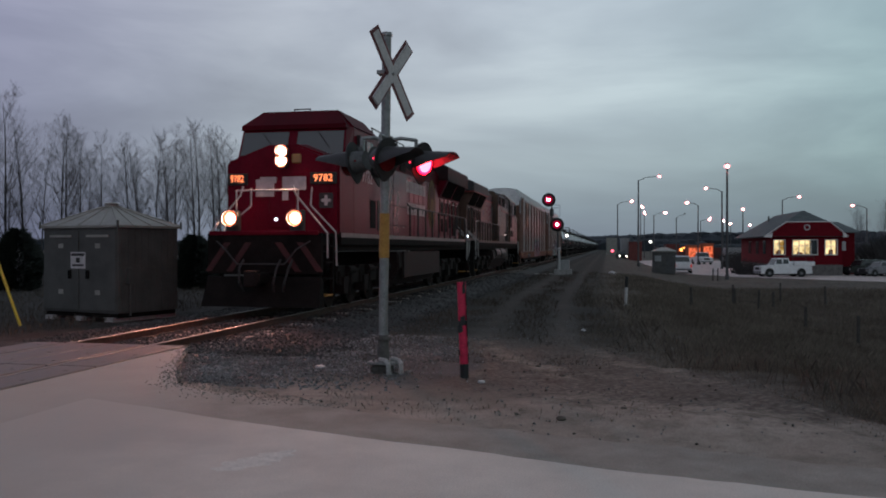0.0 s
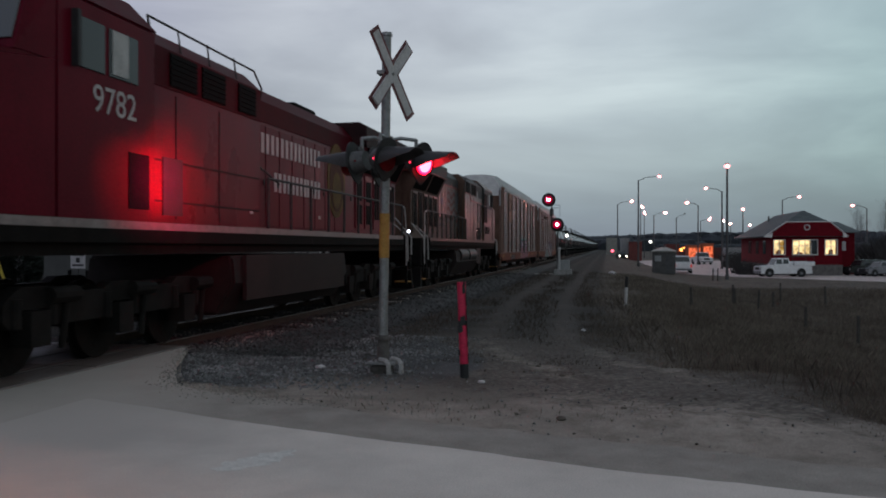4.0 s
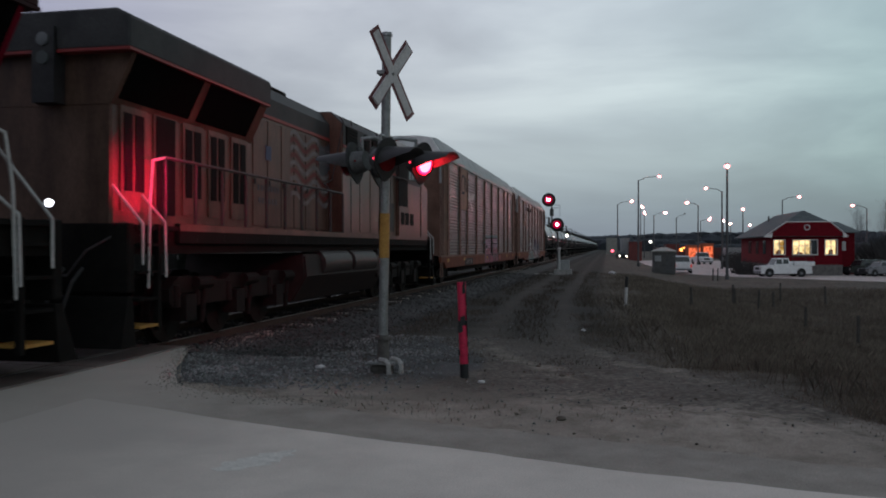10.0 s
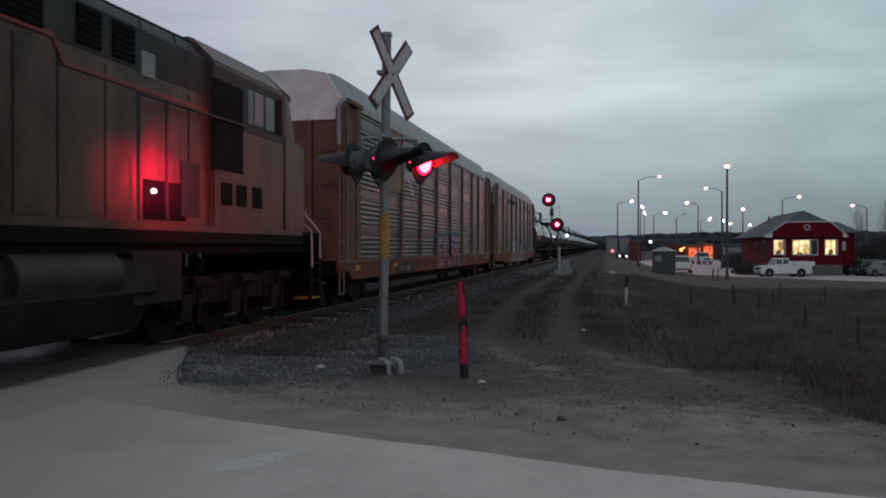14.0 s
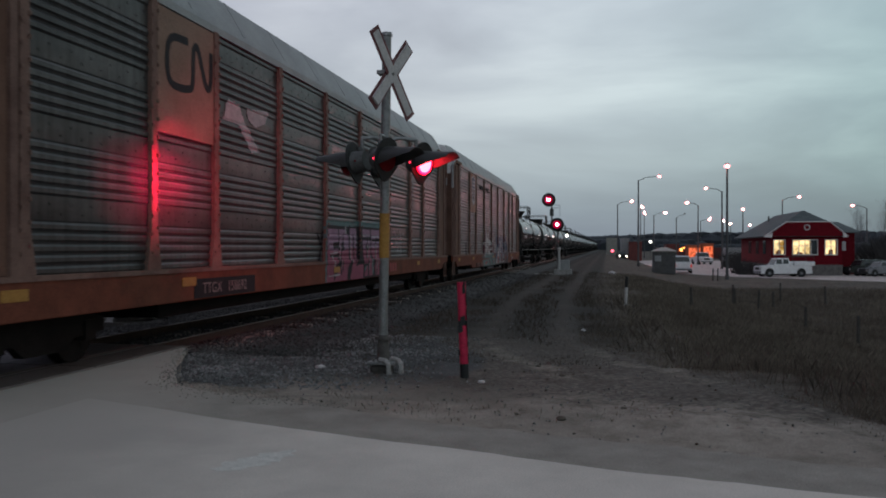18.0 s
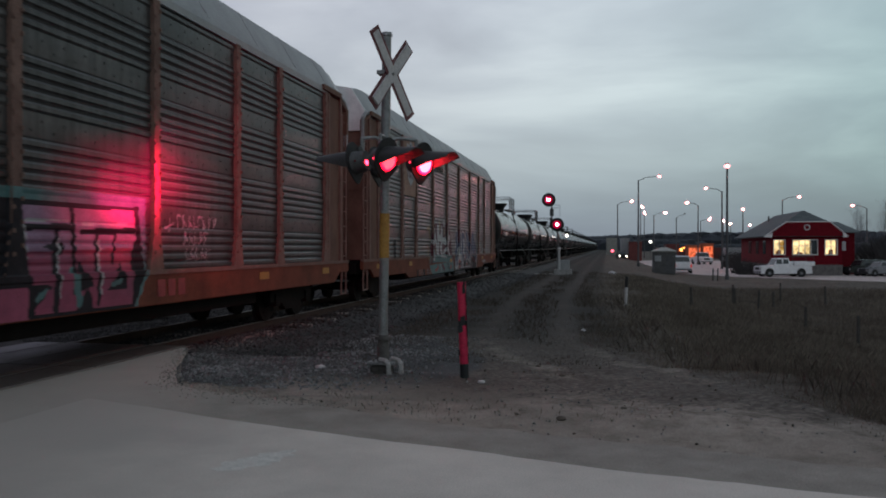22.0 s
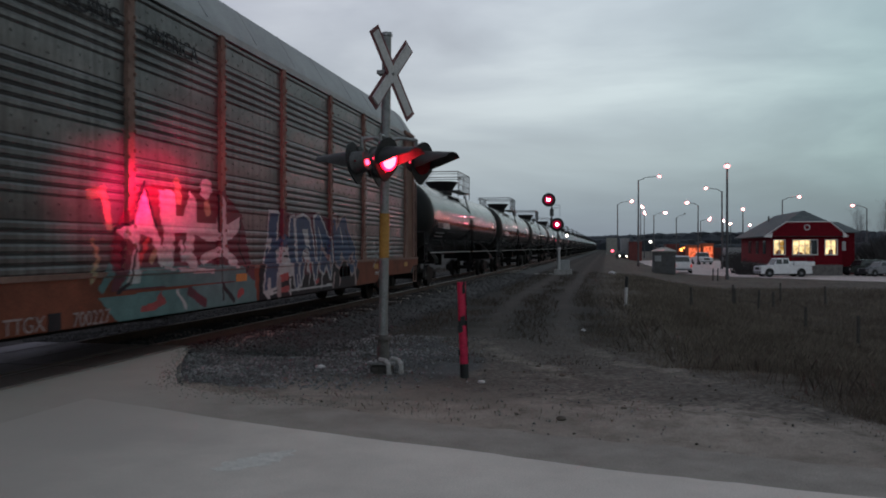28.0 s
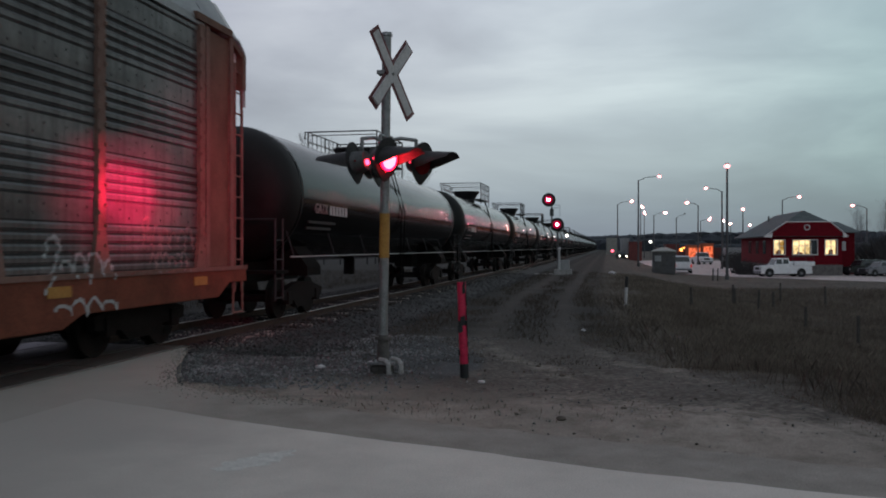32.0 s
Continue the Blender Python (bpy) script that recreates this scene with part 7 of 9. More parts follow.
spray_piece(R2, 21.5, 26.2, 0.7, 2.7, [([(22.02, 1.5), (22.06, 1.68), (22.18, 1.74), (22.30, 1.66), (22.22, 1.40), (21.98, 1.06)], 0.055, 0)] + scrawl(rs, 22.35, 23.45, 1.12, 0.46, 4, 0, 0.05) + scrawl(rs, 22.2, 23.5, 0.72, 0.24, 4, 0, 0.045) + scrawl(rs, 24.25, 25.7, 1.50, 0.46, 6, 1, 0.04) + scrawl(rs, 24.4, 25.5, 1.22, 0.34, 6, 1, 0.04) + [([(24.2, 1.6), (24.18, 2.0), (24.32, 2.05), (24.30, 1.7)], 0.045, 1)], [G_WHITE, PALESIGN], "pale scrawled tags")
for y0, y1 in ((6.80, 7.00), (7.86, 8.10)):
    bm = B()
    box(bm, 1.54, 1.548, y0, y1, 0.585, 0.80)
    part("stencil_patch", bm, G_BLACK, R2)
mark(R2, "TTGX", 7.44, 0.685, 0.27)
mark(R2, "700227", 8.72, 0.675, 0.27)
for c, y in ((R1, 18.3), (R2, 18.9)):
    for k in range(3):
        bm = B()
        box(bm, 1.546, 1.549, y + k * 0.30, y + k * 0.30 + 0.22, 0.86, 1.12)
        part("stencil_bar", bm, G_RED, c)
for c in (R1, R2):
    for y in (1.6, 5.6, 13.0, 22.0, 25.6):
        bm = B()
        box(bm, 1.546, 1.551, y, y + 0.45, 0.98, 1.12)
        part("reflector", bm, YELLOW, c, "yellow reflective strip")


def tank_car(s0):
    t = thing("tank_car", "glossy black railway tank car with top platform", "tank car", (TRACK_X, s0, 0), group="tank cars")
    L = 21.32
    R, zc = 1.52, 2.78
    n = 40

    def ring(y, r, dz=0.0):
        return [(r * math.cos(2 * math.pi * i / n), y, zc + dz + r * math.sin(2 * math.pi * i / n)) for i in range(n)]
    bm = B()
    loft(bm, [ring(1.55, R), ring(L / 2, R, -0.03), ring(L - 1.55, R)], close=False)
    part("barrel", bm, TANK, t, smooth=50)
    for e in (0, 1):
        bm = B()
        def ey(y):
            return y if not e else L - y
        loft(bm, [ring(ey(y), r) for y, r in ((1.56, R + 0.004), (1.2, R - 0.03), (0.92, R - 0.22), (0.78, R - 0.52), (0.70, R - 0.95), (0.68, 0.1))])
        part("tank_head", bm, TANKEND, t, smooth=50)
        bm = B()
        loft(bm, [ring(ey(1.62), R + 0.012), ring(ey(1.70), R + 0.012)], close=False)
        part("weld_band", bm, TANKEND, t)
        # stub sill, bolster, end platform
        a, b = sorted((ey(0.25), ey(4.4)))
        bm = B()
        box(bm, -0.35, 0.35, a, b, 0.82, 1.28)
        a, b = sorted((ey(2.4), ey(3.3)))
        prism(bm, [(-1.35, 0.95), (-1.35, 1.15), (-0.9, 1.75), (0.9, 1.75), (1.35, 1.15), (1.35, 0.95)], a, b)
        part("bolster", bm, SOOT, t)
        a, b = sorted((ey(0.3), ey(1.0)))
        bm = B()
        box(bm, -1.45, 1.45, a, b, 1.05, 1.12)
        part("end_platform", bm, SOOT, t)
        bm = B()
        for x in (-1.42, 1.42):
            tube(bm, (x, ey(0.35), 0.5), (x, ey(0.35), 2.2), 0.022, n=6)
            tube(bm, (x, ey(0.75), 0.5), (x, ey(0.75), 2.2), 0.022, n=6)
            for k in range(4):
                tube(bm, (x, ey(0.35), 0.55 + k * 0.4), (x, ey(0.75), 0.55 + k * 0.4), 0.016, n=6)
        tube(bm, (-1.42, ey(0.35), 2.18), (1.42, ey(0.35), 2.18), 0.02, n=6)
        part("end_ladder", bm, BLACK, t)
        bm = B()
        a, b = sorted((ey(-0.1), ey(0.4)))
        box(bm, -0.14, 0.14, a, b, 0.74, 1.0)
        part("coupler", bm, GRIME, t)
        autorack_truck(t, ey(2.9))
        for k in (-0.9, 0.9):
            wheelset(t, ey(2.9) + k, 0.45)
    for s in (-1, 1):
        bm = B()
        tube(bm, (s * 1.50, 1.0, 1.40), (s * 1.50, L - 1.0, 1.40), 0.014, n=8)
        part("hand_rail", bm, HANDRAIL, t)
        bm = B()
        tube(bm, (s * 1.50, 0, 1.40), (s * 1.32, 0, 1.95), 0.018, n=6)
        me = to_mesh("rail_bracket", bm, BLACK)
        for k in range(8):
            shared("rail_bracket", me, t, pose(0, 1.2 + k * (L - 2.4) / 7, 0))
    # manway platform on top
    yc, zt = L / 2, zc + R - 0.03
    bm = B()
    tube(bm, (0, yc, zt - 0.15), (0, yc, zt + 0.12), 0.52, n=24)
    tube(bm, (0, yc, zt + 0.12), (0, yc, zt + 0.52), 0.50, 0.78, n=24)
    tube(bm, (0, yc, zt + 0.52), (0, yc, zt + 0.57), 0.80, n=24)
    part("manway_dome", bm, BLACK, t, "dark flared valve housing")
    for s in (-1, 1):
        bm = B()
        box(bm, min(s * 0.62, s * 1.15), max(s * 0.62, s * 1.15), yc - 1.6, yc + 1.6, zt + 0.02, zt + 0.06)
        part("platform", bm, BLACK, t)
        bm = B()
        for k in range(9):
            y = yc - 1.6 + 0.4 * k
            tube(bm, (s * 1.12, y, zt - 0.25 if k % 4 == 0 else zt + 0.04), (s * 1.12, y, zt + 0.95), 0.022 if k % 4 == 0 else 0.014, n=6)
        for z in (zt + 0.35, zt + 0.65, zt + 0.95):
            tube(bm, (s * 1.12, yc - 1.6, z), (s * 1.12, yc + 1.6, z), 0.02, n=6)
        part("platform_rail", bm, BLACK, t, "dark barred side railing")
    for y in (yc - 1.6, yc + 1.6):
        bm = B()
        pipe(bm, [(-1.22, y, zt + 0.72), (-1.22, y, zt + 0.95), (1.12, y, zt + 0.95)], 0.022)
        tube(bm, (-1.12, y, zt + 0.84), (1.12, y, zt + 0.84), 0.014, n=6)
        tube(bm, (-1.12, y, zt - 0.25), (-1.12, y, zt + 0.95), 0.02, n=6)
        part("platform_end_rail", bm, BLACK, t)
    bm = B()
    for dy in (-0.22, 0.22):
        tube(bm, (1.50, yc + dy, 0.6), (1.56, yc + dy, zc), 0.02, n=6)
        tube(bm, (1.56, yc + dy, zc), (1.12, yc + dy, zt + 0.02), 0.02, n=6)
    for k in range(10):
        z = 0.7 + k * 0.24
        tube(bm, (1.53, yc - 0.22, z), (1.53, yc + 0.22, z), 0.014, n=6)
    part("side_ladder", bm, TANK, t)
    bm = B()
    tube(bm, (0, yc - 0.9, 1.25), (0, yc - 0.9, 0.75), 0.18, n=12)
    part("bottom_outlet", bm, SOOT, t)
    # stencil bars
    letters("reporting_mark", "GATX", 0.33, Matrix.Translation((1.508, 2.92, zc - 0.285)) @ pose(0, 0, 0, 90, 0, 90), PALESIGN, t, 0.016)
    for k in range(4, 10):
        bm = B()
        a = radians(-10)
        y = 2.46 + k * 0.235 + (0.12 if k > 3 else 0)
        box(bm, R * math.cos(a) + 0.002, R * math.cos(a) + 0.012, y, y + 0.17, zc - 0.40, zc - 0.17)
        part("stencil_bar", bm, LOCOLETTER, t)
    for r in range(2):
        bm = B()
        box(bm, R - 0.13 - 0.05 * r, R - 0.10 - 0.045 * r, 2.3, 4.2 - 0.25 * r, zc - 0.62 - 0.14 * r, zc - 0.56 - 0.14 * r)
        part("stencil_line", bm, PANELDARK, t)
    bm = B()
    for z in (0.12, -0.06):
        box(bm, R + 0.001, R + 0.005, L - 3.2, L - 2.7, zc + z, zc + z + 0.10)
    part("stencil_block", bm, LOCOLETTER, t)
    return t


TANK_S = [120.88 + 21.32 * i for i in range(22)]
first = tank_car(TANK_S[0])
MOVERS.append((first, TANK_S[0]))
for s in TANK_S[1:]:
    c = copy_thing(first, pose(TRACK_X, s, 0))
    MOVERS.append((c, s))
    if s < 190:
        AXLES += [(o, o.matrix_basis.translation.y, 0.45) for o in c.children if o.name.startswith("wheelset")]


def run_of(t):
    """How far the train has gone after t seconds."""
    return 2.9973 * t + 0.0090 * t * t


def motions():
    for ob, s in MOVERS:
        walk(ob, [(t, pose(TRACK_X, s - run_of(t), 0)) for t in range(0, 33, 2)])
    # wheels roll with the train: the axle turns by run / radius
    for ob, y, r in AXLES:
        rows, k = [], 0
        n = int(run_of(32.0) / r / radians(80)) + 1
        for k in range(n + 1):
            t = 32.0 * k / n
            rows.append((t, pose(0, y, r, math.degrees(run_of(t) / r), 0, 0)))
        walk(ob, rows)
    # the crossing lamps flash in turn: a light swings up to its lens and back
    for key, (bulb, m, z_on, z_off) in BULBS.items():
        first_side = key[0] in "bd"
        rows, t = [], 0.0
        on = Matrix.Translation((0, 0, z_on))
        off = Matrix.Translation((0, 0, z_off))
        k = 0
        while t < 32.0:
            lit = (k % 2 == 0) == first_side
            a, b = flash_time(k) , flash_time(k + 1)
            lag = -0.01 if lit else 0.09
            rows.append((max(0.0, a + lag), m @ (on if lit else off)))
            rows.append((min(32.0, b - lag), m @ (on if lit else off)))
            t, k = b, k + 1
        rows = [r for r in rows if r[0] <= 32.0]
        rows[0] = (0.0, rows[0][1])
        rows[-1] = (32.0, rows[-1][1])
        walk(bulb, rows)

# ---- signal hut by the track ----


def hut():
    t = thing("signal_hut", "grey steel signal hut with pale pyramid roof", "equipment hut", (-13.0, 20.0, -0.22), -16)
    w, d = 1.38, 1.0
    bm = B()
    box(bm, -w, w, -d, d, 0.16, 2.32)
    soften(bm, 0.015)
    part("body", bm, HUT, t)
    bm = B()
    box(bm, -w + 0.05, w - 0.05, -d + 0.05, d - 0.05, 0.05, 0.16)
    part("skid", bm, SOOT, t)
    for x in (-1.1, 0.0, 1.1):
        bm = B()
        box(bm, x - 0.15, x + 0.15, -d - 0.05, d + 0.05, -0.05, 0.06)
        part("block", bm, CONC, t)
    bm = B()
    e = 0.06
    loft(bm, [[(-w - e, -d - e, 2.32), (w + e, -d - e, 2.32), (w + e, d + e, 2.32), (-w - e, d + e, 2.32)],
              [(-w - e, -d - e, 2.38), (w + e, -d - e, 2.38), (w + e, d + e, 2.38), (-w - e, d + e, 2.38)],
              [(-0.16, -0.12, 2.90), (0.16, -0.12, 2.90), (0.16, 0.12, 2.90), (-0.16, 0.12, 2.90)]])
    roof = part("roof", bm, HUTROOF, t, "pale ribbed pyramid roof")
    for cx, cy in ((-1, -1), (1, -1), (1, 1), (-1, 1)):
        bm = B()
        tube(bm, (cx * (w + e), cy * (d + e), 2.385), (cx * 0.16, cy * 0.12, 2.905), 0.022, n=6)
        part("ridge", bm, HUTROOF, roof)
    for k in (-0.55, 0.0, 0.55):
        bm = B()
        tube(bm, (w + e, k * (d + e), 2.39), (0.16, k * 0.12, 2.91), 0.018, n=6)
        tube(bm, (k * (w + e), -d - e, 2.39), (k * 0.16, -0.12, 2.91), 0.012, n=6)
        part("seam", bm, HUTROOF, roof)
    bm = B()
    tube(bm, (0, 0, 2.88), (0, 0, 2.98), 0.17, n=14)
    tube(bm, (0, 0, 2.98), (0, 0, 3.02), 0.22, 0.12, n=14)
    part("roof_vent", bm, HUTROOF, t)
    for x0, x1 in ((-w + 0.05, -0.03), (0.03, w - 0.05)):
        bm = B()
        box(bm, x0, x1, -d - 0.025, -d, 0.22, 2.25)
        soften(bm, 0.008)
        door = part("door", bm, HUT, t)
        bm = B()
        box(bm, x0 + 0.25, x1 - 0.25, -d - 0.05, -d - 0.025, 2.08, 2.14)
        part("rain_lip", bm, HUTROOF, door)
        for z in (0.62, 1.80):
            bm = B()
            box(bm, (x0 + x1) / 2 - 0.09, (x0 + x1) / 2 + 0.09, -d - 0.03, -d - 0.02, z, z + 0.12)
            part("vent_plate", bm, HUTROOF, door)
        bm = B()
        xs = x0 + 0.95 if x0 < 0 else x0 + 0.25
        box(bm, xs, xs + 0.10, -d - 0.06, -d - 0.025, 1.02, 1.24)
        part("handle", bm, SOOT, door)
    bm = B()
    box(bm, -0.30, 0.24, -d - 0.034, -d - 0.026, 1.28, 1.70)
    plate = part("notice", bm, SIGNWHITE, t, "white notice plate with dark bars")
    for x0, x1, z0, z1 in ((-0.27, 0.21, 1.60, 1.67), (-0.10, 0.04, 1.43, 1.56), (-0.24, 0.18, 1.34, 1.39)):
        bm = B()
        box(bm, x0, x1, -d - 0.038, -d - 0.034, z0, z1)
        part("notice_bar", bm, BLACK, plate)
    for k in range(-4, 5):
        bm = B()
        box(bm, w, w + 0.018, k * 0.22 - 0.03, k * 0.22 + 0.03, 0.2, 2.28)
        part("rib", bm, HUT, t)
    for cx, cy in ((-1, -1), (1, -1), (1, 1)):
        bm = B()
        box(bm, cx * (w + e) - 0.02, cx * (w + e) + 0.02, cy * (d + e) - 0.02, cy * (d + e) + 0.02, 2.3, 2.50)
        part("lifting_lug", bm, HUT, t)
    bm = B()
    box(bm, w, w + 0.1, -0.75, -0.55, 0.9, 1.3)
    pipe(bm, [(w + 0.05, -0.65, 0.9), (w + 0.05, -0.65, 0.1)], 0.03)
    part("meter_box", bm, HUT, t)


hut()
t = thing("guy_guard", "slanted yellow plastic guard on a guy wire", "guy guard", (-13.4, 17.0, -0.22))
bm = B()
tube(bm, (0.0, 0, 0.0), (-0.62, 0, 1.55), 0.035, n=10)
part("guard", bm, GUY, t)
bm = B()
tube(bm, (-0.62, 0, 1.55), (-4.2, 0, 10.4), 0.012, n=6)
part("guy_wire", bm, GALV, t)

# ---- trees ----


def bare_tree(seed, height, spread):
    """A bare poplar: a straight leader, steep limbs and a haze of upright twigs."""
    r = random.Random(seed)
    trunk_v, trunk_f, twig_v, twig_f = [], [], [], []

    def seg(vs, fs, p, q, a, b, n):
        d = (q - p).normalized()
        s = d.orthogonal().normalized()
        o = d.cross(s)
        k = len(vs)
        for c, rad in ((p, a), (q, b)):
            for i in range(n):
                w = 2 * math.pi * i / n
                vs.append(tuple(c + (s * math.cos(w) + o * math.sin(w)) * rad))
        for i in range(n):
            fs.append((k + i, k + (i + 1) % n, k + n + (i + 1) % n, k + n + i))

    def grow(p, d, length, rad, depth):
        steps_n = 4 if depth else 12
        for i in range(steps_n):
            q = p + d * (length / steps_n)
            r2 = rad * ((1 - 0.9 * (i + 1) / steps_n) / (1 - 0.9 * i / steps_n) if depth == 0 else 1 - 0.85 / steps_n)
            if depth < 2:
                seg(trunk_v, trunk_f, p, q, rad, r2, 6 if depth == 0 else 4)
            else:
                seg(twig_v, twig_f, p, q, rad, r2, 3)
            p, rad = q, r2
            bend = 0.07 if depth else 0.016
            d = (d + Vector((r.gauss(0, bend), r.gauss(0, bend), 0.05 if depth == 1 else 0.015))).normalized()
            if depth < 4:
                count = (0 if i < 2 else 3) if depth == 0 else (2 if depth < 3 else 1)
                for _ in range(count):
                    a = r.uniform(0, 6.3)
                    out = r.uniform(0.50, 0.95) * (spread if depth == 0 else 1.25)
                    nd = (d + Vector((math.cos(a) * out, math.sin(a) * out, 0.12))).normalized()
                    k = 0.40 if depth == 0 else 0.50
                    ln = length * k * r.uniform(0.5, 1.0) * (1 - 0.80 * abs(i / steps_n - 0.30) / 0.70 if depth == 0 else 1)
                    grow(p.copy(), nd, ln, max(0.0036, min(0.05, rad * 0.36)), depth + 1)
    grow(Vector((0, 0, -0.1)), Vector((0, 0, 1)), height, height * 0.0095, 0)
    out = []
    for nm, v, f in (("trunk", trunk_v, trunk_f), ("crown", twig_v, twig_f)):
        me = bpy.data.meshes.new(nm)
        me.from_pydata(v, [], f)
        me.materials.append(TRUNKBARK if nm == "trunk" else BARK)
        out.append(me)
    return out


TREE_KINDS = [bare_tree(s, h, w) for s, h, w in ((1, 13.8, 1.0), (2, 13.2, 0.8), (3, 13.5, 0.75), (5, 12.6, 0.95))]
rt = random.Random(12)


def plant_tree(x, y, k, scale, label="tall bare poplar in a row beyond the track"):
    t = thing("bare_tree", label, "tree", (x, y, rough_height(x, y) - 0.05), rt.uniform(0, 360), group="row of bare trees")
    for nm, me in zip(("trunk", "crown"), TREE_KINDS[k]):
        o = shared(nm, me, t)
        o.scale = (scale, scale, scale)


POPLARS = [(-36.5, 45.1, 11.8), (-36.9, 47.3, 10.9), (-38.8, 53.4, 11.3), (-39.7, 55.2, 11.6), (-40.0, 57.4, 10.9), (-41.0, 61.6, 11.6), (-41.3, 66.2, 11.8), (-41.5, 68.4, 11.8), (-41.9, 71.7, 12.6),
           (-42.3, 74.9, 13.4), (-42.4, 76.0, 13.9), (-42.1, 79.5, 14.7), (-42.2, 80.6, 15.1), (-41.7, 83.1, 14.8), (-42.0, 85.2, 14.9), (-41.7, 87.6, 14.8), (-37.3, 44.4, 10.8), (-39.5, 45.2, 10.6)]
for i, (x, y, h) in enumerate(POPLARS):
    plant_tree(x, y, i % 4, 0.93 * h / (13.8, 13.2, 13.5, 12.6)[i % 4])
for i in range(14):
    u = i / 13
    plant_tree(-50 + 5 * u + rt.uniform(-1, 1), 56 + 62 * u + rt.uniform(-2, 2), rt.randrange(4), rt.uniform(0.62, 0.78) + 0.22 * u, "bare tree in the back row")
for i in range(8):
    u = i / 7
    plant_tree(-38 + 14 * u + rt.uniform(-0.9, 0.9), 96 + 8 * u + rt.uniform(-2, 2), rt.randrange(4), rt.uniform(0.9, 1.05))
for i in range(16):
    u = i / 15
    plant_tree(30.5 + 12 * u + rt.uniform(-0.8, 0.8), 104 + 10 * rt.random(), rt.randrange(4), rt.uniform(0.34, 0.62), "low bare tree beside the station house")


def conifer(x, y, h, w):
    r = random.Random(int(x * 10))
    t = thing("conifer", "low dark rounded evergreen shrub", "shrub", (x, y, rough_height(x, y) - 0.05), group="dark evergreens")
    bm = B()
    tube(bm, (0, 0, 0), (0, 0, h * 0.8), 0.08, 0.03, 6)
    part("trunk", bm, BARK, t)
    v, f = [], []
    for _ in range(4200):
        z = h * r.uniform(0.03, 1.0)
        k = w * math.sin(math.pi * min(1, 0.18 + 0.82 * z / h)) ** 0.7 * (0.85 + 0.25 * noise.noise((z * 2, x, y)))
        a = r.uniform(0, 6.3)
        rr = k * math.sqrt(r.random())
        p = Vector((rr * math.cos(a), rr * math.sin(a), z))
        d = Vector((math.cos(a), math.sin(a), r.uniform(-0.2, 0.7))).normalized() * r.uniform(0.2, 0.42)
        s = d.orthogonal().normalized() * 0.07
        n = len(v)
        v += [tuple(p - s), tuple(p + s), tuple(p + d)]
        f.append((n, n + 1, n + 2))
    me = bpy.data.meshes.new("foliage")
    me.from_pydata(v, [], f)
    me.materials.append(FIR)
    shared("foliage", me, t)


for px in ((-28.5, 36.0, 3.0, 1.35), (-20.4, 38.5, 2.7, 1.25)):
    conifer(*px)

# ---- lamps of the yard ----


def street_lamp(x, y, top, arm, lit=True, label="tall dark street lamp with glowing lamp head"):
    """arm: how far the head reaches sideways along x."""
    z0 = rough_height(x, y)
    t = thing("street_lamp", label, "street lamp", (x, y, z0 - 0.05), group="yard lamps")
    h = top - z0
    bm = B()
    tube(bm, (0, 0, 0), (0, 0, h - (0.5 if arm else 0)), 0.13, 0.085, 12)
    tube(bm, (0, 0, 0), (0, 0, 0.5), 0.2, 0.17, 12)
    part("pole", bm, POLEWOOD, t)
    s = 0.22 if abs(y) < 120 else 0.27
    if arm:
        bm = B()
        pipe(bm, [(0, 0, h - 0.6), (arm * 0.35, 0, h - 0.15), (arm, 0, h)], 0.045)
        part("arm", bm, POLEWOOD, t)
    bm = B()
    bmesh.ops.create_uvsphere(bm, u_segments=14, v_segments=8, radius=1, matrix=Matrix.Translation((arm, 0, h + 0.20)) @ Matrix.Diagonal((s * 0.9, s * 0.8, s * 0.35, 1)))
    head = part("lamp_head", bm, POLEWOOD, t)
    if lit:
        # the bowl is drawn oversize so that its glow imitates the bloom
        bm = B()
        bmesh.ops.create_uvsphere(bm, u_segments=14, v_segments=8, radius=1, matrix=Matrix.Translation((arm, 0, h - 0.02)) @ Matrix.Diagonal((s * 1.3, s * 1.0, s * 0.95, 1)))
        part("lamp_bowl_bloom", bm, BOWL, head, "pink-white lamp bowl enlarged to glow as its bloom")
        bm = B()
        bmesh.ops.create_uvsphere(bm, u_segments=12, v_segments=6, radius=1, matrix=Matrix.Translation((arm, -s * 0.35, h - 0.05)) @ Matrix.Diagonal((s * 0.62, s * 0.75, s * 0.52, 1)))
        part("lamp_core", bm, SODIUM, head)


LAMPS = [
    (3.8, 110.9, 10.86, 2.62, True),
    (10.5, 78.6, 9.00, 0.00, True),
    (1.6, 153.3, 9.97, 2.50, True),
    (7.2, 195.2, 10.91, 0.40, True),
    (9.7, 236.4, 11.15, 0.00, True),
    (9.1, 175.2, 8.77, 2.24, True),
    (12.8, 165.7, 7.91, 1.55, False),
    (14.8, 145.7, 9.22, -1.85, True),
    (15.0, 117.2, 9.68, -2.10, True),
    (25.0, 239.5, 9.42, 2.39, True),
    (23.8, 157.7, 8.54, 0.00, True),
    (34.6, 251.6, 8.46, 0.00, True),
    (33.9, 261.7, 9.76, 0.00, True),
    (40.0, 252.7, 7.97, 0.00, True),
    (27.7, 143.2, 9.87, 2.53, True),
    (42.7, 151.3, 8.74, -2.23, True),
]
for x, y, top, arm, lit in LAMPS:
    street_lamp(x, y, top, arm, lit)

# ---- station house ----


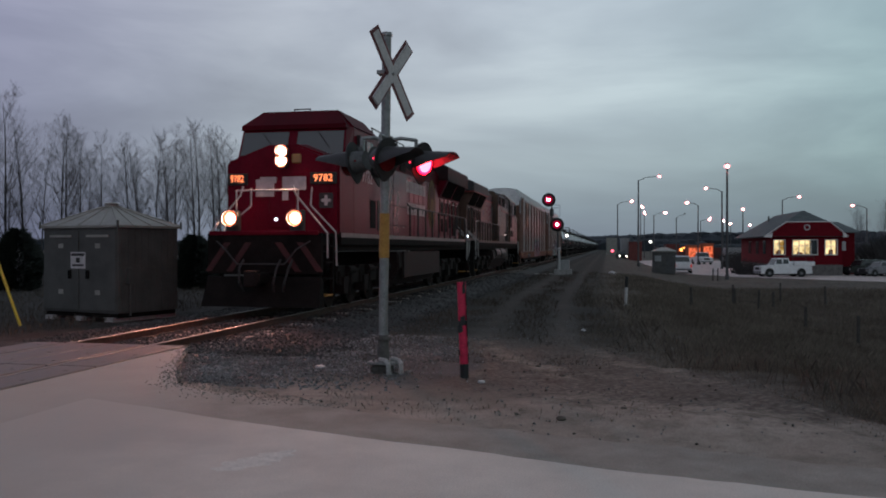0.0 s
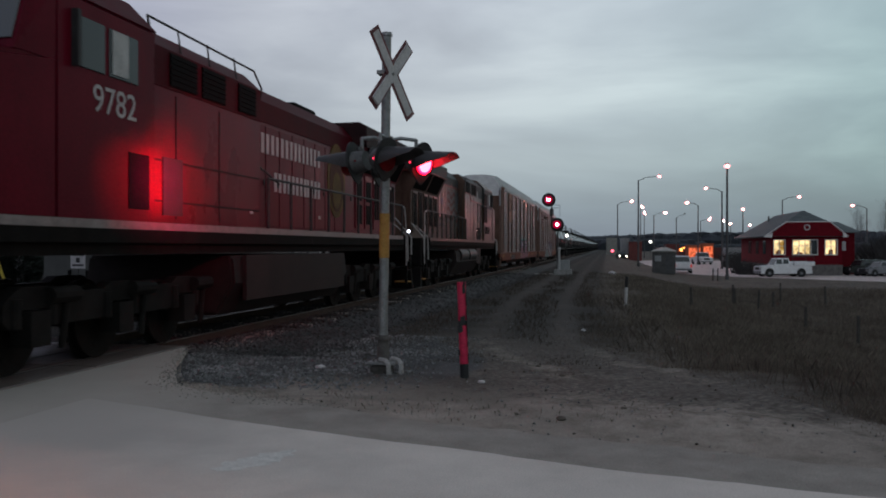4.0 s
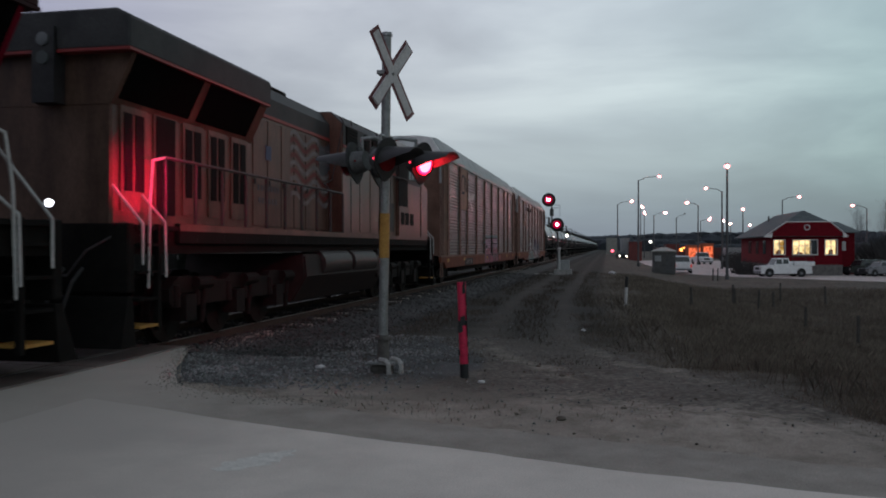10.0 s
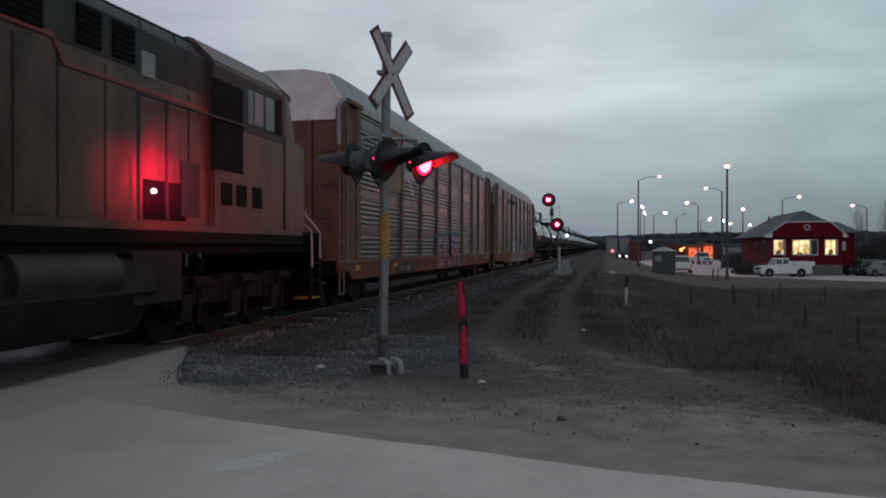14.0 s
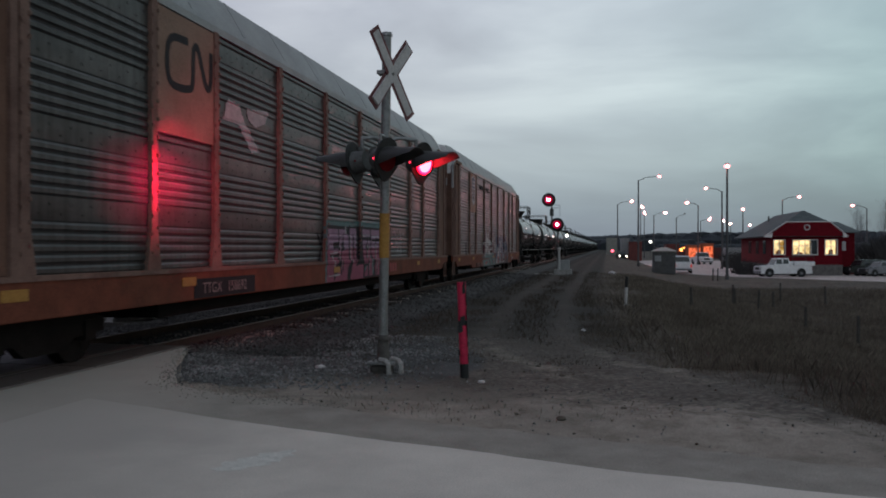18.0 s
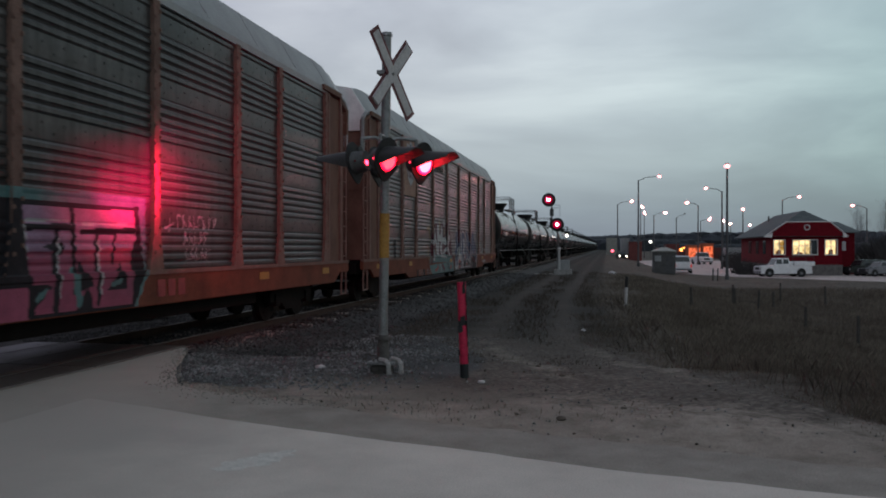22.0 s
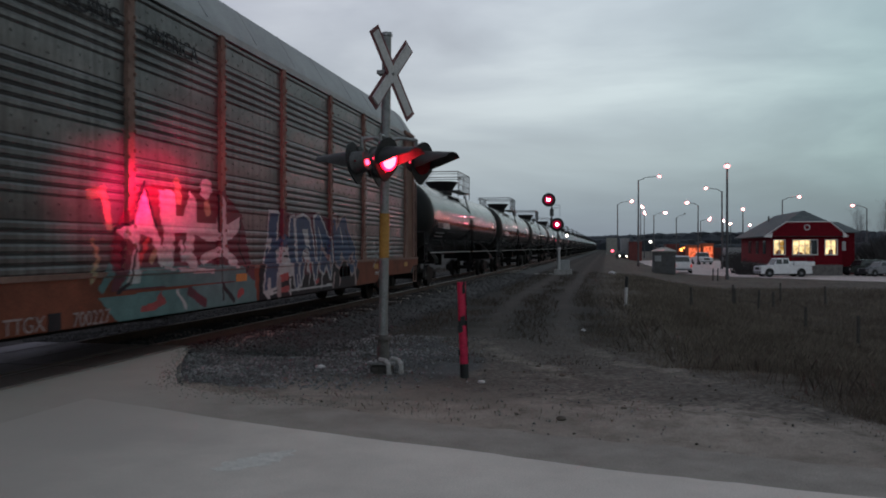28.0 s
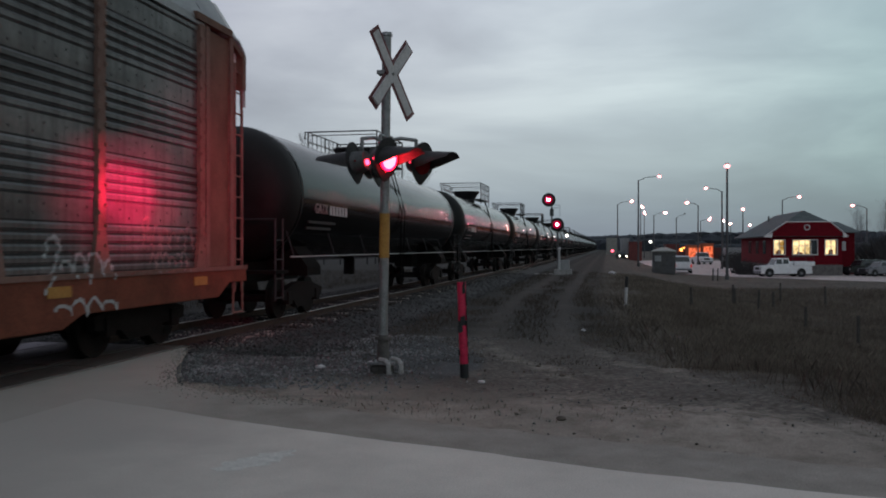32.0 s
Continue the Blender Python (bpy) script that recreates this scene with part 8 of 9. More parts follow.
def house():
    t = thing("station_house", "red clapboard station house with grey hipped roof", "house", (20.15, 92.0, -0.95))
    W, D, H = 3.45, 20.0, 4.05
    openings = [(-3.17, -2.12), (-1.30, 1.05), (1.85, 2.95)]
    zlo, zhi = 1.84, 3.28
    pieces = [(-W, W, 0.75, zlo), (-W, W, zhi, H)]
    edges = [-W] + [v for o in openings for v in o] + [W]
    pieces += [(a, b, zlo, zhi) for a, b in zip(edges[::2], edges[1::2])]
    for a, b, z0, z1 in pieces:
        bm = B()
        box(bm, a, b, 0, 0.2, z0, z1)
        part("front_wall", bm, HOUSERED, t)
    bm = B()
    prism(bm, [(-W - 0.45, 3.70), (W + 0.30, 3.70), (2.13, 5.13), (-2.03, 5.13)], -0.56, -0.503)
    part("gable", bm, HOUSERED, t)
    for sx in (-1, 1):
        bm = B()
        box(bm, min(sx * W, sx * (W - 0.2)), max(sx * W, sx * (W - 0.2)), 0.2, D, 0.75, H)
        part("side_wall", bm, HOUSERED, t)
    bm = B()
    box(bm, -W, W, D - 0.2, D, 0.75, H)
    part("back_wall", bm, HOUSERED, t)
    bm = B()
    box(bm, -W - 0.05, W + 0.05, -0.05, D, -0.6, 0.75)
    part("plinth", bm, PLINTH, t, "grey concrete plinth")
    bm = B()
    box(bm, -W + 0.2, W - 0.2, 0.2, D - 0.2, 0.75, 0.80)
    part("floor", bm, CONC, t)
    bm = B()
    o = 0.75
    base_r = [(-W - o, -0.5, 3.75), (W + 0.42, -0.5, 3.75), (W + 0.42, D + o, 3.75), (-W - o, D + o, 3.75)]
    mid_r = [(-2.05, -0.5, 5.16), (2.15, -0.5, 5.16), (2.1, D - 1.5, 5.2), (-1.9, D - 1.5, 5.2)]
    loft(bm, [[(x, y, z - 0.10) for x, y, z in base_r], base_r, mid_r, [(-0.12, 1.5, 6.42), (0.12, 1.5, 6.42), (0.12, D - 4, 6.42), (-0.12, D - 4, 6.42)]])
    part("roof", bm, HOUSEROOF, t)
    pts = [(-W - o, 3.72), (-2.07, 5.18), (2.17, 5.18), (W + 0.42, 3.72)]
    for a, b in zip(pts, pts[1:]):
        bm = B()
        tube(bm, (a[0], -0.55, a[1]), (b[0], -0.55, b[1]), 0.05, n=6)
        part("barge_board", bm, TRIM, t)
    for x0, x1, x2 in ((-W - 0.75, -W - 0.02, -W + 0.05), (W + 0.42, W + 0.02, W - 0.05)):
        bm = B()
        prism(bm, [(x0, 3.60), (x1, 3.58), (x2, 4.05), (x0, 3.76)], -0.60, -0.02)
        part("eave_return", bm, TRIM, t)
    bm = B()
    tube(bm, (-0.05, -0.61, 4.62), (-0.05, -0.56, 4.62), 0.31, n=24)
    clock = part("roundel", bm, SIGNWHITE, t, "round white plate with a dark emblem")
    bm = B()
    tube(bm, (-0.05, -0.63, 4.62), (-0.05, -0.61, 4.62), 0.20, n=24)
    part("roundel_field", bm, HOUSERED, clock)
    for i, (a, b) in enumerate(openings):
        bm = B()
        box(bm, a - 0.08, a, -0.05, 0.1, zlo - 0.1, zhi + 0.10)
        box(bm, b, b + 0.08, -0.05, 0.1, zlo - 0.1, zhi + 0.10)
        box(bm, a, b, -0.05, 0.1, zhi, zhi + 0.10)
        box(bm, a, b, -0.08, 0.1, zlo - 0.1, zlo)
        win = part("window", bm, TRIM, t, "white framed window lit from inside")
        cols = 2 if b - a < 2 else 4
        bm = B()
        for k in range(1, cols):
            x = a + (b - a) * k / cols
            box(bm, x - 0.035, x + 0.035, 0.02, 0.08, zlo, zhi)
        part("mullion", bm, TRIM, win)
        lit_to = b if i != 1 else b - 0.62
        bm = B()
        box(bm, a, lit_to, 0.55, 0.6, zlo - 0.3, zhi + 0.1)
        part("lit_blind", bm, WINLIT, win, "warm lit blind behind the glass")
        for k in range(2):
            x = a + 0.12 + rt.uniform(0, max(0.1, lit_to - a - 0.6))
            bm = B()
            box(bm, x, x + rt.uniform(0.25, 0.45), 0.42, 0.5, zlo - 0.1, zlo + rt.uniform(0.15, 0.5))
            soften(bm, 0.02)
            part("furniture", bm, LITWALL, win, "furniture behind the window")
        bm = B()
        box(bm, a, lit_to, 0.03, 0.07, (zlo + zhi) / 2 + 0.1, (zlo + zhi) / 2 + 0.15)
        part("sash_bar", bm, TRIM, win)
        if i == 1:
            bm = B()
            box(bm, lit_to, b, 0.09, 0.12, zlo, zhi)
            part("dark_pane", bm, DARKGLASS, win)
    bm = B()
    box(bm, W, 6.0, 5.0, 12.0, -0.6, 4.2)
    part("rear_wing", bm, HOUSERED, t)
    bm = B()
    loft(bm, [[(1.0, 4.4, 4.12), (6.5, 4.4, 4.12), (6.5, 12.6, 4.12), (1.0, 12.6, 4.12)], [(1.0, 4.4, 4.22), (6.5, 4.4, 4.22), (6.5, 12.6, 4.22), (1.0, 12.6, 4.22)], [(1.5, 8.3, 5.42), (5.1, 8.3, 5.42), (5.1, 8.7, 5.42), (1.5, 8.7, 5.42)]])
    part("wing_roof", bm, HOUSEROOF, t)
    for y in (3.0, 7.5, 12.5):
        bm = B()
        box(bm, -W - 0.05, -W, y, y + 1.6, zlo, zhi)
        part("side_window", bm, DARKGLASS, t)
    bm = B()
    tube(bm, (-1.2, 14, 5.4), (-1.2, 14, 6.3), 0.10, n=10)
    part("roof_pipe", bm, POLEWOOD, t)
    bm = B()
    box(bm, 4.6, 5.1, 4.93, 5.0, 2.2, 3.2)
    part("wing_window", bm, SIGNWHITE, t, "pale wing window")


house()

# ---- vehicles ----


def vehicle(name, label, category, at, turn, paint, kind, size=(5.4, 1.9, 1.8), tail=False, lamp=False):
    t = thing(name, label, category, at, turn, group="parked vehicles")
    L, W, H = size
    sh = 0.60 * H   # shoulder line
    g = 0.17 * H
    bm = B()
    if kind == "pickup":
        side = [(0.0, g + 0.15), (0.02, sh - 0.06), (0.25 * L, sh + 0.02), (0.27 * L, sh), (L * 0.98, sh), (L, g + 0.2), (L * 0.99, g), (0.02, g)]
        cabp = [(0.26, 0.0), (0.345, 0.98), (0.40, 1.0), (0.535, 1.0), (0.56, 0.94), (0.575, 0.0)]
    elif kind == "suv":
        side = [(0.0, g + 0.15), (0.03, sh - 0.08), (0.24 * L, sh + 0.02), (L * 0.98, sh + 0.02), (L, g + 0.25), (L * 0.99, g), (0.02, g)]
        cabp = [(0.24, 0.0), (0.34, 0.96), (0.45, 1.0), (0.90, 1.0), (0.945, 0.9), (0.975, 0.0)]
    else:
        side = [(0.0, g + 0.12), (0.03, sh - 0.10), (0.27 * L, sh), (0.84 * L, sh), (L * 0.98, sh - 0.04), (L, g + 0.2), (L * 0.99, g), (0.02, g)]
        cabp = [(0.26, 0.0), (0.40, 0.95), (0.48, 1.0), (0.66, 1.0), (0.72, 0.95), (0.84, 0.0)]
    prism(bm, side, -W / 2, W / 2, "x")
    soften(bm, 0.05, 2)
    bm.transform(Matrix.Rotation(0, 4, "Z"))
    part("body", bm, paint, t)
    bm = B()
    lo = [(x * L, z) for x, z in cabp]
    a = [(-W / 2 + 0.05 + 0.16 * z, y, sh + z * (H - sh)) for y, z in lo]
    b = [(W / 2 - 0.05 - 0.16 * z, y, sh + z * (H - sh)) for y, z in lo]
    loft(bm, [a, b])
    soften(bm, 0.03)
    cabin = part("cabin", bm, paint, t)
    spans = {"pickup": ((0.31, 0.42), (0.435, 0.545)), "suv": ((0.33, 0.47), (0.49, 0.66), (0.68, 0.90)), "car": ((0.36, 0.53), (0.55, 0.72))}[kind]
    for s in (-1, 1):
        for u, v in spans:
            bm = B()
            x0, x1 = W / 2 - 0.085, W / 2 - 0.175
            pts = [(u * L - 0.02 * L, 0.12, x0), (v * L, 0.12, x0), (v * L - 0.005 * L, 0.85, x1), (u * L + 0.02 * L, 0.85, x1)]
            f0 = [(s * (x + 0.012), y, sh + z * (H - sh)) for y, z, x in pts]
            f1 = [(s * (x - 0.01), y, sh + z * (H - sh)) for y, z, x in pts]
            loft(bm, [f0, f1])
            part("side_window", bm, DARKGLASS, cabin)
    for u, v, nm in ((cabp[0], cabp[1], "windscreen"), (cabp[-1], cabp[-2], "rear_window")):
        bm = B()
        d = -0.015 if nm == "windscreen" else 0.015
        f0 = []
        for (y, z), k in ((u, 0.12), (v, 0.0)):
            zz = z if z > 0.5 else 0.12
            yy = u[0] + (v[0] - u[0]) * (0.12 if z < 0.5 else 0.92)
            zz = 0.12 if z < 0.5 else v[1] * 0.92
            f0.append((yy * L + d, sh + zz * (H - sh)))
        (ya, za), (yb, zb) = f0
        loft(bm, [[(-W / 2 + 0.16, ya, za), (W / 2 - 0.16, ya, za), (W / 2 - 0.24, yb, zb), (-W / 2 + 0.24, yb, zb)],
                  [(-W / 2 + 0.16, ya - d, za), (W / 2 - 0.16, ya - d, za), (W / 2 - 0.24, yb - d, zb), (-W / 2 + 0.24, yb - d, zb)]])
        part(nm, bm, DARKGLASS, cabin)
    r = 0.20 * H
    for s in (-1, 1):
        for y in (0.17 * L, 0.78 * L):
            bm = B()
            tube(bm, (s * (W / 2 - 0.22), y, r), (s * (W / 2 + 0.012), y, r), r, n=20)
            tube(bm, (s * (W / 2 - 0.05), y, r + 0.05), (s * (W / 2 + 0.006), y, r + 0.05), r * 1.22, n=20)
            wh = part("wheel", bm, TYRE, t)
            bm = B()
            tube(bm, (s * (W / 2 + 0.01), y, r), (s * (W / 2 + 0.022), y, r), r * 0.42, n=14)
            part("rim", bm, CARGREY, wh)
        bm = B()
        box(bm, s * (W / 2 - 0.22) - 0.12, s * (W / 2 - 0.22) + 0.12, -0.012, 0.05, sh - 0.42, sh - 0.22)
        part("headlight", bm, CARLAMP if lamp else SIGNBACK, t)
        bm = B()
        box(bm, s * (W / 2 - 0.13) - 0.09, s * (W / 2 - 0.13) + 0.09, L - 0.05, L + 0.012, sh - 0.5, sh - 0.12)
        part("tail_light", bm, TAIL if tail else SIGNRED, t)
    bm = B()
    box(bm, -W / 2 + 0.05, W / 2 - 0.05, -0.05, 0.1, g + 0.02, g + 0.24)
    box(bm, -W / 2 + 0.05, W / 2 - 0.05, L - 0.1, L + 0.05, g + 0.02, g + 0.22)
    part("bumper", bm, CARGREY if kind == "pickup" else BLACK, t)
    bm = B()
    box(bm, -0.5, 0.5, -0.015, 0.05, sh - 0.45, sh - 0.15)
    part("grille", bm, BLACK, t)
    return t, L, W, H, sh


ute = vehicle("pickup_truck", "white utility pickup with service boxes parked side-on", "truck", (14.5, 87.2, rough_height(14.5, 87.2)), -78, CARWHITE, "pickup", (5.15, 1.9, 1.85))
bm = B()
for s in (-1, 1):
    box(bm, s * 0.83 - 0.16, s * 0.83 + 0.16, 3.3, 5.35, 1.1, 1.52)
soften(bm, 0.02)
part("service_box", bm, CARWHITE, ute[0], "white side service box")
bm = B()
pipe(bm, [(0.9, 3.2, 1.5), (0.9, 3.2, 2.0), (0.9, 5.3, 2.0), (0.9, 5.3, 1.5)], 0.03)
pipe(bm, [(-0.9, 3.2, 1.5), (-0.9, 3.2, 2.0), (-0.9, 5.3, 2.0), (-0.9, 5.3, 1.5)], 0.03)
part("ladder_rack", bm, BLACK, ute[0])
vehicle("pickup_truck", "white pickup with red tail lights on the gravel", "truck", (8.35, 101.4, rough_height(8.35, 101.4)), 178, CARWHITE, "pickup", (5.2, 2.0, 1.95), tail=True)
vehicle("pickup_truck", "white pickup facing the road on the gravel", "truck", (16.3, 146.5, rough_height(16.3, 146.5)), 12, CARWHITE, "pickup", (5.6, 2.15, 2.05))
vehicle("suv", "dark parked car beside the station house", "car", (24.09, 92.49, rough_height(24.09, 92.49)), -70, CARDARK, "suv", (4.3, 1.8, 1.65))
vehicle("sedan", "grey parked saloon car beside the station house", "car", (25.16, 90.66, rough_height(25.16, 90.66)), -70, CARGREY, "car", (4.5, 1.8, 1.5))
vehicle("sedan", "pale parked saloon car at the end of the row", "car", (27.42, 93.16, rough_height(27.42, 93.16)), -70, CARWHITE, "car", (4.5, 1.8, 1.45))
vehicle("sedan", "dark car with its headlamps lit on the lane", "car", (2.95, 173.93, rough_height(2.95, 173.93)), 8, CARDARK, "car", (4.5, 1.8, 1.5), lamp=True)

# ---- fence in the field ----
FENCEPOSTS = [(2.9, 30.7, 0.85), (5.7, 40.6, 1.00), (5.5, 38.6, 0.90), (6.2, 37.0, 1.00), (7.3, 39.7, 0.90), (8.6, 44.9, 1.10), (6.4, 29.3, 0.85), (10.3, 43.0, 1.05), (6.7, 24.5, 0.95), (8.9, 75.4, 1.10), (9.3, 75.5, 1.10)]
rf = random.Random(8)
for x, y, h in FENCEPOSTS:
    t = thing("fence_post", "weathered grey wooden fence post in dry grass", "fence post", (x, y, rough_height(x, y) - 0.1), group="field fence")
    bm = B()
    tube(bm, (0, 0, 0), (rf.uniform(-0.04, 0.04), 0, h + 0.1), 0.055, 0.045, 8)
    for v in bm.verts:
        v.co.x += rf.uniform(-0.008, 0.008)
    part("post", bm, FENCE, t)
bm = B()
for a, b in zip(FENCEPOSTS, FENCEPOSTS[1:]):
    if math.hypot(a[0] - b[0], a[1] - b[1]) < 8.5:
        for k in (0.45, 0.85):
            tube(bm, (a[0], a[1], rough_height(a[0], a[1]) + a[2] * k), (b[0], b[1], rough_height(b[0], b[1]) + b[2] * k), 0.006, n=4)
ob = part("fence_wire", bm, FENCE)
tagged(ob, "thin rusty fence wire between the posts", "fence wire", kind="stuff")
t = thing("guide_post", "white guide post with a black top", "guide post", (0.55, 28.1, rough_height(0.55, 28.1) - 0.02))
bm = B()
tube(bm, (0, 0, 0), (0.03, 0, 0.62), 0.05, n=10)
part("white_shaft", bm, SIGNWHITE, t)
bm = B()
tube(bm, (0.03, 0, 0.62), (0.05, 0, 0.98), 0.055, n=10)
part("black_top", bm, BLACK, t)

# ---- grass ----


def blades(name, count, place, h, w, material, seed, label):
    r = random.Random(seed)
    v, f = [], []
    for _ in range(count):
        x, y, z, k = place(r)
        hh = h * k * r.uniform(0.5, 1.3)
        a = r.uniform(0, 6.3)
        dx, dy = math.cos(a) * w / 2, math.sin(a) * w / 2
        lx, ly = r.gauss(0, 0.28) * hh, r.gauss(0, 0.28) * hh
        n = len(v)
        v += [(x - dx, y - dy, z - 0.02), (x + dx, y + dy, z - 0.02), (x + lx * 0.4 + dx * 0.6, y + ly * 0.4 + dy * 0.6, z + hh * 0.6), (x + lx, y + ly, z + hh)]
        f += [(n, n + 1, n + 2), (n, n + 2, n + 3)]
    me = bpy.data.meshes.new(name)
    me.from_pydata(v, [], f)
    me.materials.append(material)
    return tagged(new(name, me), label, "grass", kind="stuff")


def field_spot(r):
    while True:
        y = 8.0 + 52 * r.random() ** 1.8
        x = along(LANE_EDGE, y) - 0.35 + (6 + y * 0.6) * r.random() ** 1.05
        if y > along(SHOULDER_EDGE, x) + 1.0 and noise.noise((x * 0.45, y * 0.45, 2)) > -0.45 + r.uniform(-0.2, 0.2):
            return x, y, rough_height(x, y), 0.15 + 0.85 * smooth01(-0.4, 3.5, x - along(LANE_EDGE, y)) + 0.35 * noise.noise((x * 0.3, y * 0.3, 7))


def verge_spot(r):
    while True:
        x, y = r.uniform(-5.4, 2.8), r.uniform(7.5, 22)
        if y > along(SHOULDER_EDGE, x) + 0.25 and x < along(LANE_EDGE, y) and noise.noise((x * 0.9, y * 0.9, 5)) > 0.12 and abs(x - along(LANE_EDGE, y) + 1.5) > 0.5:
            return x, y, rough_height(x, y), 0.5


def far_side_spot(r):
    y = 12 + 60 * r.random() ** 1.5
    x = -12.2 - 30 * r.random() ** 1.3
    return x, y, rough_height(x, y), 0.5


blades("field_grass", 260000, field_spot, 0.25, 0.0048, STRAW, 3, "tall dry straw-coloured grass in the field")
blades("verge_grass", 2600, verge_spot, 0.07, 0.007, STRAW, 4, "sparse short dry grass on the lane verge")
blades("trackside_grass", 34000, far_side_spot, 0.36, 0.012, WEED, 5, "dry grass beyond the railway track")


def weed_spot(r):
    while True:
        y = 8.6 + 22 * r.random() ** 1.5
        x = along(LANE_EDGE, y) + r.uniform(0.0, 1.6)
        if y > along(SHOULDER_EDGE, x) + 0.8:
            return x, y, rough_height(x, y), 0.8


def tuft_spot(r):
    while True:
        y = 12.5 + 50 * r.random() ** 1.7
        e = along(LANE_EDGE, y)
        x = r.uniform(-5.3, e + 0.3)
        rut = min(abs(x - e + 0.65), abs(x - e + 2.35))
        if x > -4.6 + 0.5 * noise.noise((1.0, y * 0.4, 3)) and rut > r.uniform(0.15, 0.6) and noise.noise((x * 0.8, y * 0.5, 6)) > -0.12:
            return x, y, rough_height(x, y), 0.45 + 0.75 * smooth01(13, 24, y)


blades("lane_tufts", 9000, tuft_spot, 0.11, 0.010, WEED, 9, "dark short dead grass beside and between the ruts")
blades("dead_weeds", 900, weed_spot, 0.26, 0.009, WEED, 6, "dark dead weeds along the lane edge")

# ---- far things ----


def far_box(name, label, category, x, y, w, d, h, material, roof_m=None, z=None):
    t = thing(name, label, category, (x, y, (rough_height(x, y) if z is None else z) - 0.03))
    bm = B()
    box(bm, -w / 2, w / 2, 0, d, 0, h)
    soften(bm, 0.03)
    part("shell", bm, material, t)
    bm = B()
    loft(bm, [[(-w / 2 - 0.1, -0.1, h), (w / 2 + 0.1, -0.1, h), (w / 2 + 0.1, d + 0.1, h), (-w / 2 - 0.1, d + 0.1, h)], [(-w / 2 - 0.1, -0.1, h + 0.12), (w / 2 + 0.1, -0.1, h + 0.12), (w / 2 + 0.1, d + 0.1, h + 0.12), (-w / 2 - 0.1, d + 0.1, h + 0.12)]])
    part("roof", bm, roof_m or material, t)
    bm = B()
    for k in range(int(w / 0.6)):
        box(bm, -w / 2 + 0.2 + k * 0.6, -w / 2 + 0.3 + k * 0.6, -0.04, 0, 0.1, h - 0.1)
    part("ribbing", bm, material, t)
    return t


hutch = far_box("equipment_hut", "small grey equipment hut with a low pitched roof", "hut", 5.7, 89.2, 2.25, 2.2, 2.3, HUTGREY, HUTROOF)
bm = B()
loft(bm, [[(-1.28, -0.18, 2.42), (1.28, -0.18, 2.42), (1.28, 2.38, 2.42), (-1.28, 2.38, 2.42)], [(-0.35, 1.0, 2.80), (0.35, 1.0, 2.80), (0.35, 1.2, 2.80), (-0.35, 1.2, 2.80)]])
part("pitched_roof", bm, HUTROOF, hutch, "low grey hipped roof")
bm = B()
box(bm, -0.98, -0.32, -0.065, -0.045, 1.35, 1.95)
part("door_panel", bm, PALEBOX, hutch, "pale square panel")
bm = B()
box(bm, 0.15, 0.95, -0.065, -0.045, 0.1, 2.0)
part("door", bm, POLEWOOD, hutch, "dark service door")
far_box("freight_container", "pale freight container in the yard", "container", 3.35, 178.0, 1.8, 6, 4.3, PALEBOX, None)
far_box("freight_container", "rust red freight container in the yard", "container", 5.4, 174.4, 2.6, 6, 3.8, CONTAINER, None)
far_box("freight_container", "dark freight container by the track", "container", 0.9, 234.6, 3.0, 6, 4.6, HUTROOF, None)
far_box("freight_container", "pale trailer beside the station house", "trailer", 18.6, 131.2, 2.4, 5, 2.8, PALEBOX, None)
far_box("shed", "dark brick shed behind the yard", "shed", 15.1, 206.9, 3.0, 8, 3.6, CONTAINER, None)
# the two lit walls: a glowing panel added to each front, no real opening
bay = far_box("workshop", "workshop with a panel glowing for orange lamp light", "workshop", 20.8, 213.2, 3.2, 7, 3.4, LITWALL, None)
bm = B()
box(bm, -1.40, 1.40, -0.08, -0.05, 0.3, 2.80)
part("wall_glow", bm, WALLGLOW, bay, "added glowing panel for orange lamp light on the wall")
bay = far_box("workshop", "workshop with a panel glowing for orange lamp light", "workshop", 24.1, 213.8, 2.6, 7, 3.8, LITWALL, None)
bm = B()
box(bm, -1.10, 1.10, -0.08, -0.05, 0.3, 3.20)
part("wall_glow", bm, WALLGLOW, bay, "added glowing panel for orange lamp light on the wall")
far_box("workshop", "long low dark workshop behind the yard", "workshop", 23.4, 223.9, 22, 8, 2.9, CONTAINER, HOUSEROOF)
for x, y, z, s, m in ((16.75, 202.2, 1.05, 0.36, YARDFIRE), (17.35, 202.6, 1.55, 0.2, YARDFIRE), (-5.6, 114.6, 3.22, 0.15, COLD), (0.92, 200.0, 0.80, 0.30, TAILRED), (12.8, 267.7, 3.37, 0.3, COLD), (26.6, 99.1, 0.66, 0.07, COLD)):
    bm = B()
    bmesh.ops.create_uvsphere(bm, u_segments=12, v_segments=8, radius=s)
    t = thing("yard_light", "small glowing work light on a thin pole", "lamp", (x, y, rough_height(x, y) - 0.05), group="work lights")
    h = z - rough_height(x, y)
    bmesh.ops.translate(bm, verts=bm.verts, vec=(0, 0, h))
    part("bulb", bm, m, t)
    bm = B()
    tube(bm, (0, 0, 0), (0, 0, h), 0.05, n=8)
    part("pole", bm, POLEWOOD, t)
t = thing("boulder", "pale rounded rock beside the lane", "rock", (0.28, 61.24, rough_height(0.28, 61.24)))
bm = B()
bmesh.ops.create_icosphere(bm, subdivisions=3, radius=0.32)
for v in bm.verts:
    v.co *= 1 + 0.25 * noise.noise(v.co * 3)
    v.co.z *= 0.7
part("stone", bm, SIGNWHITE, t)

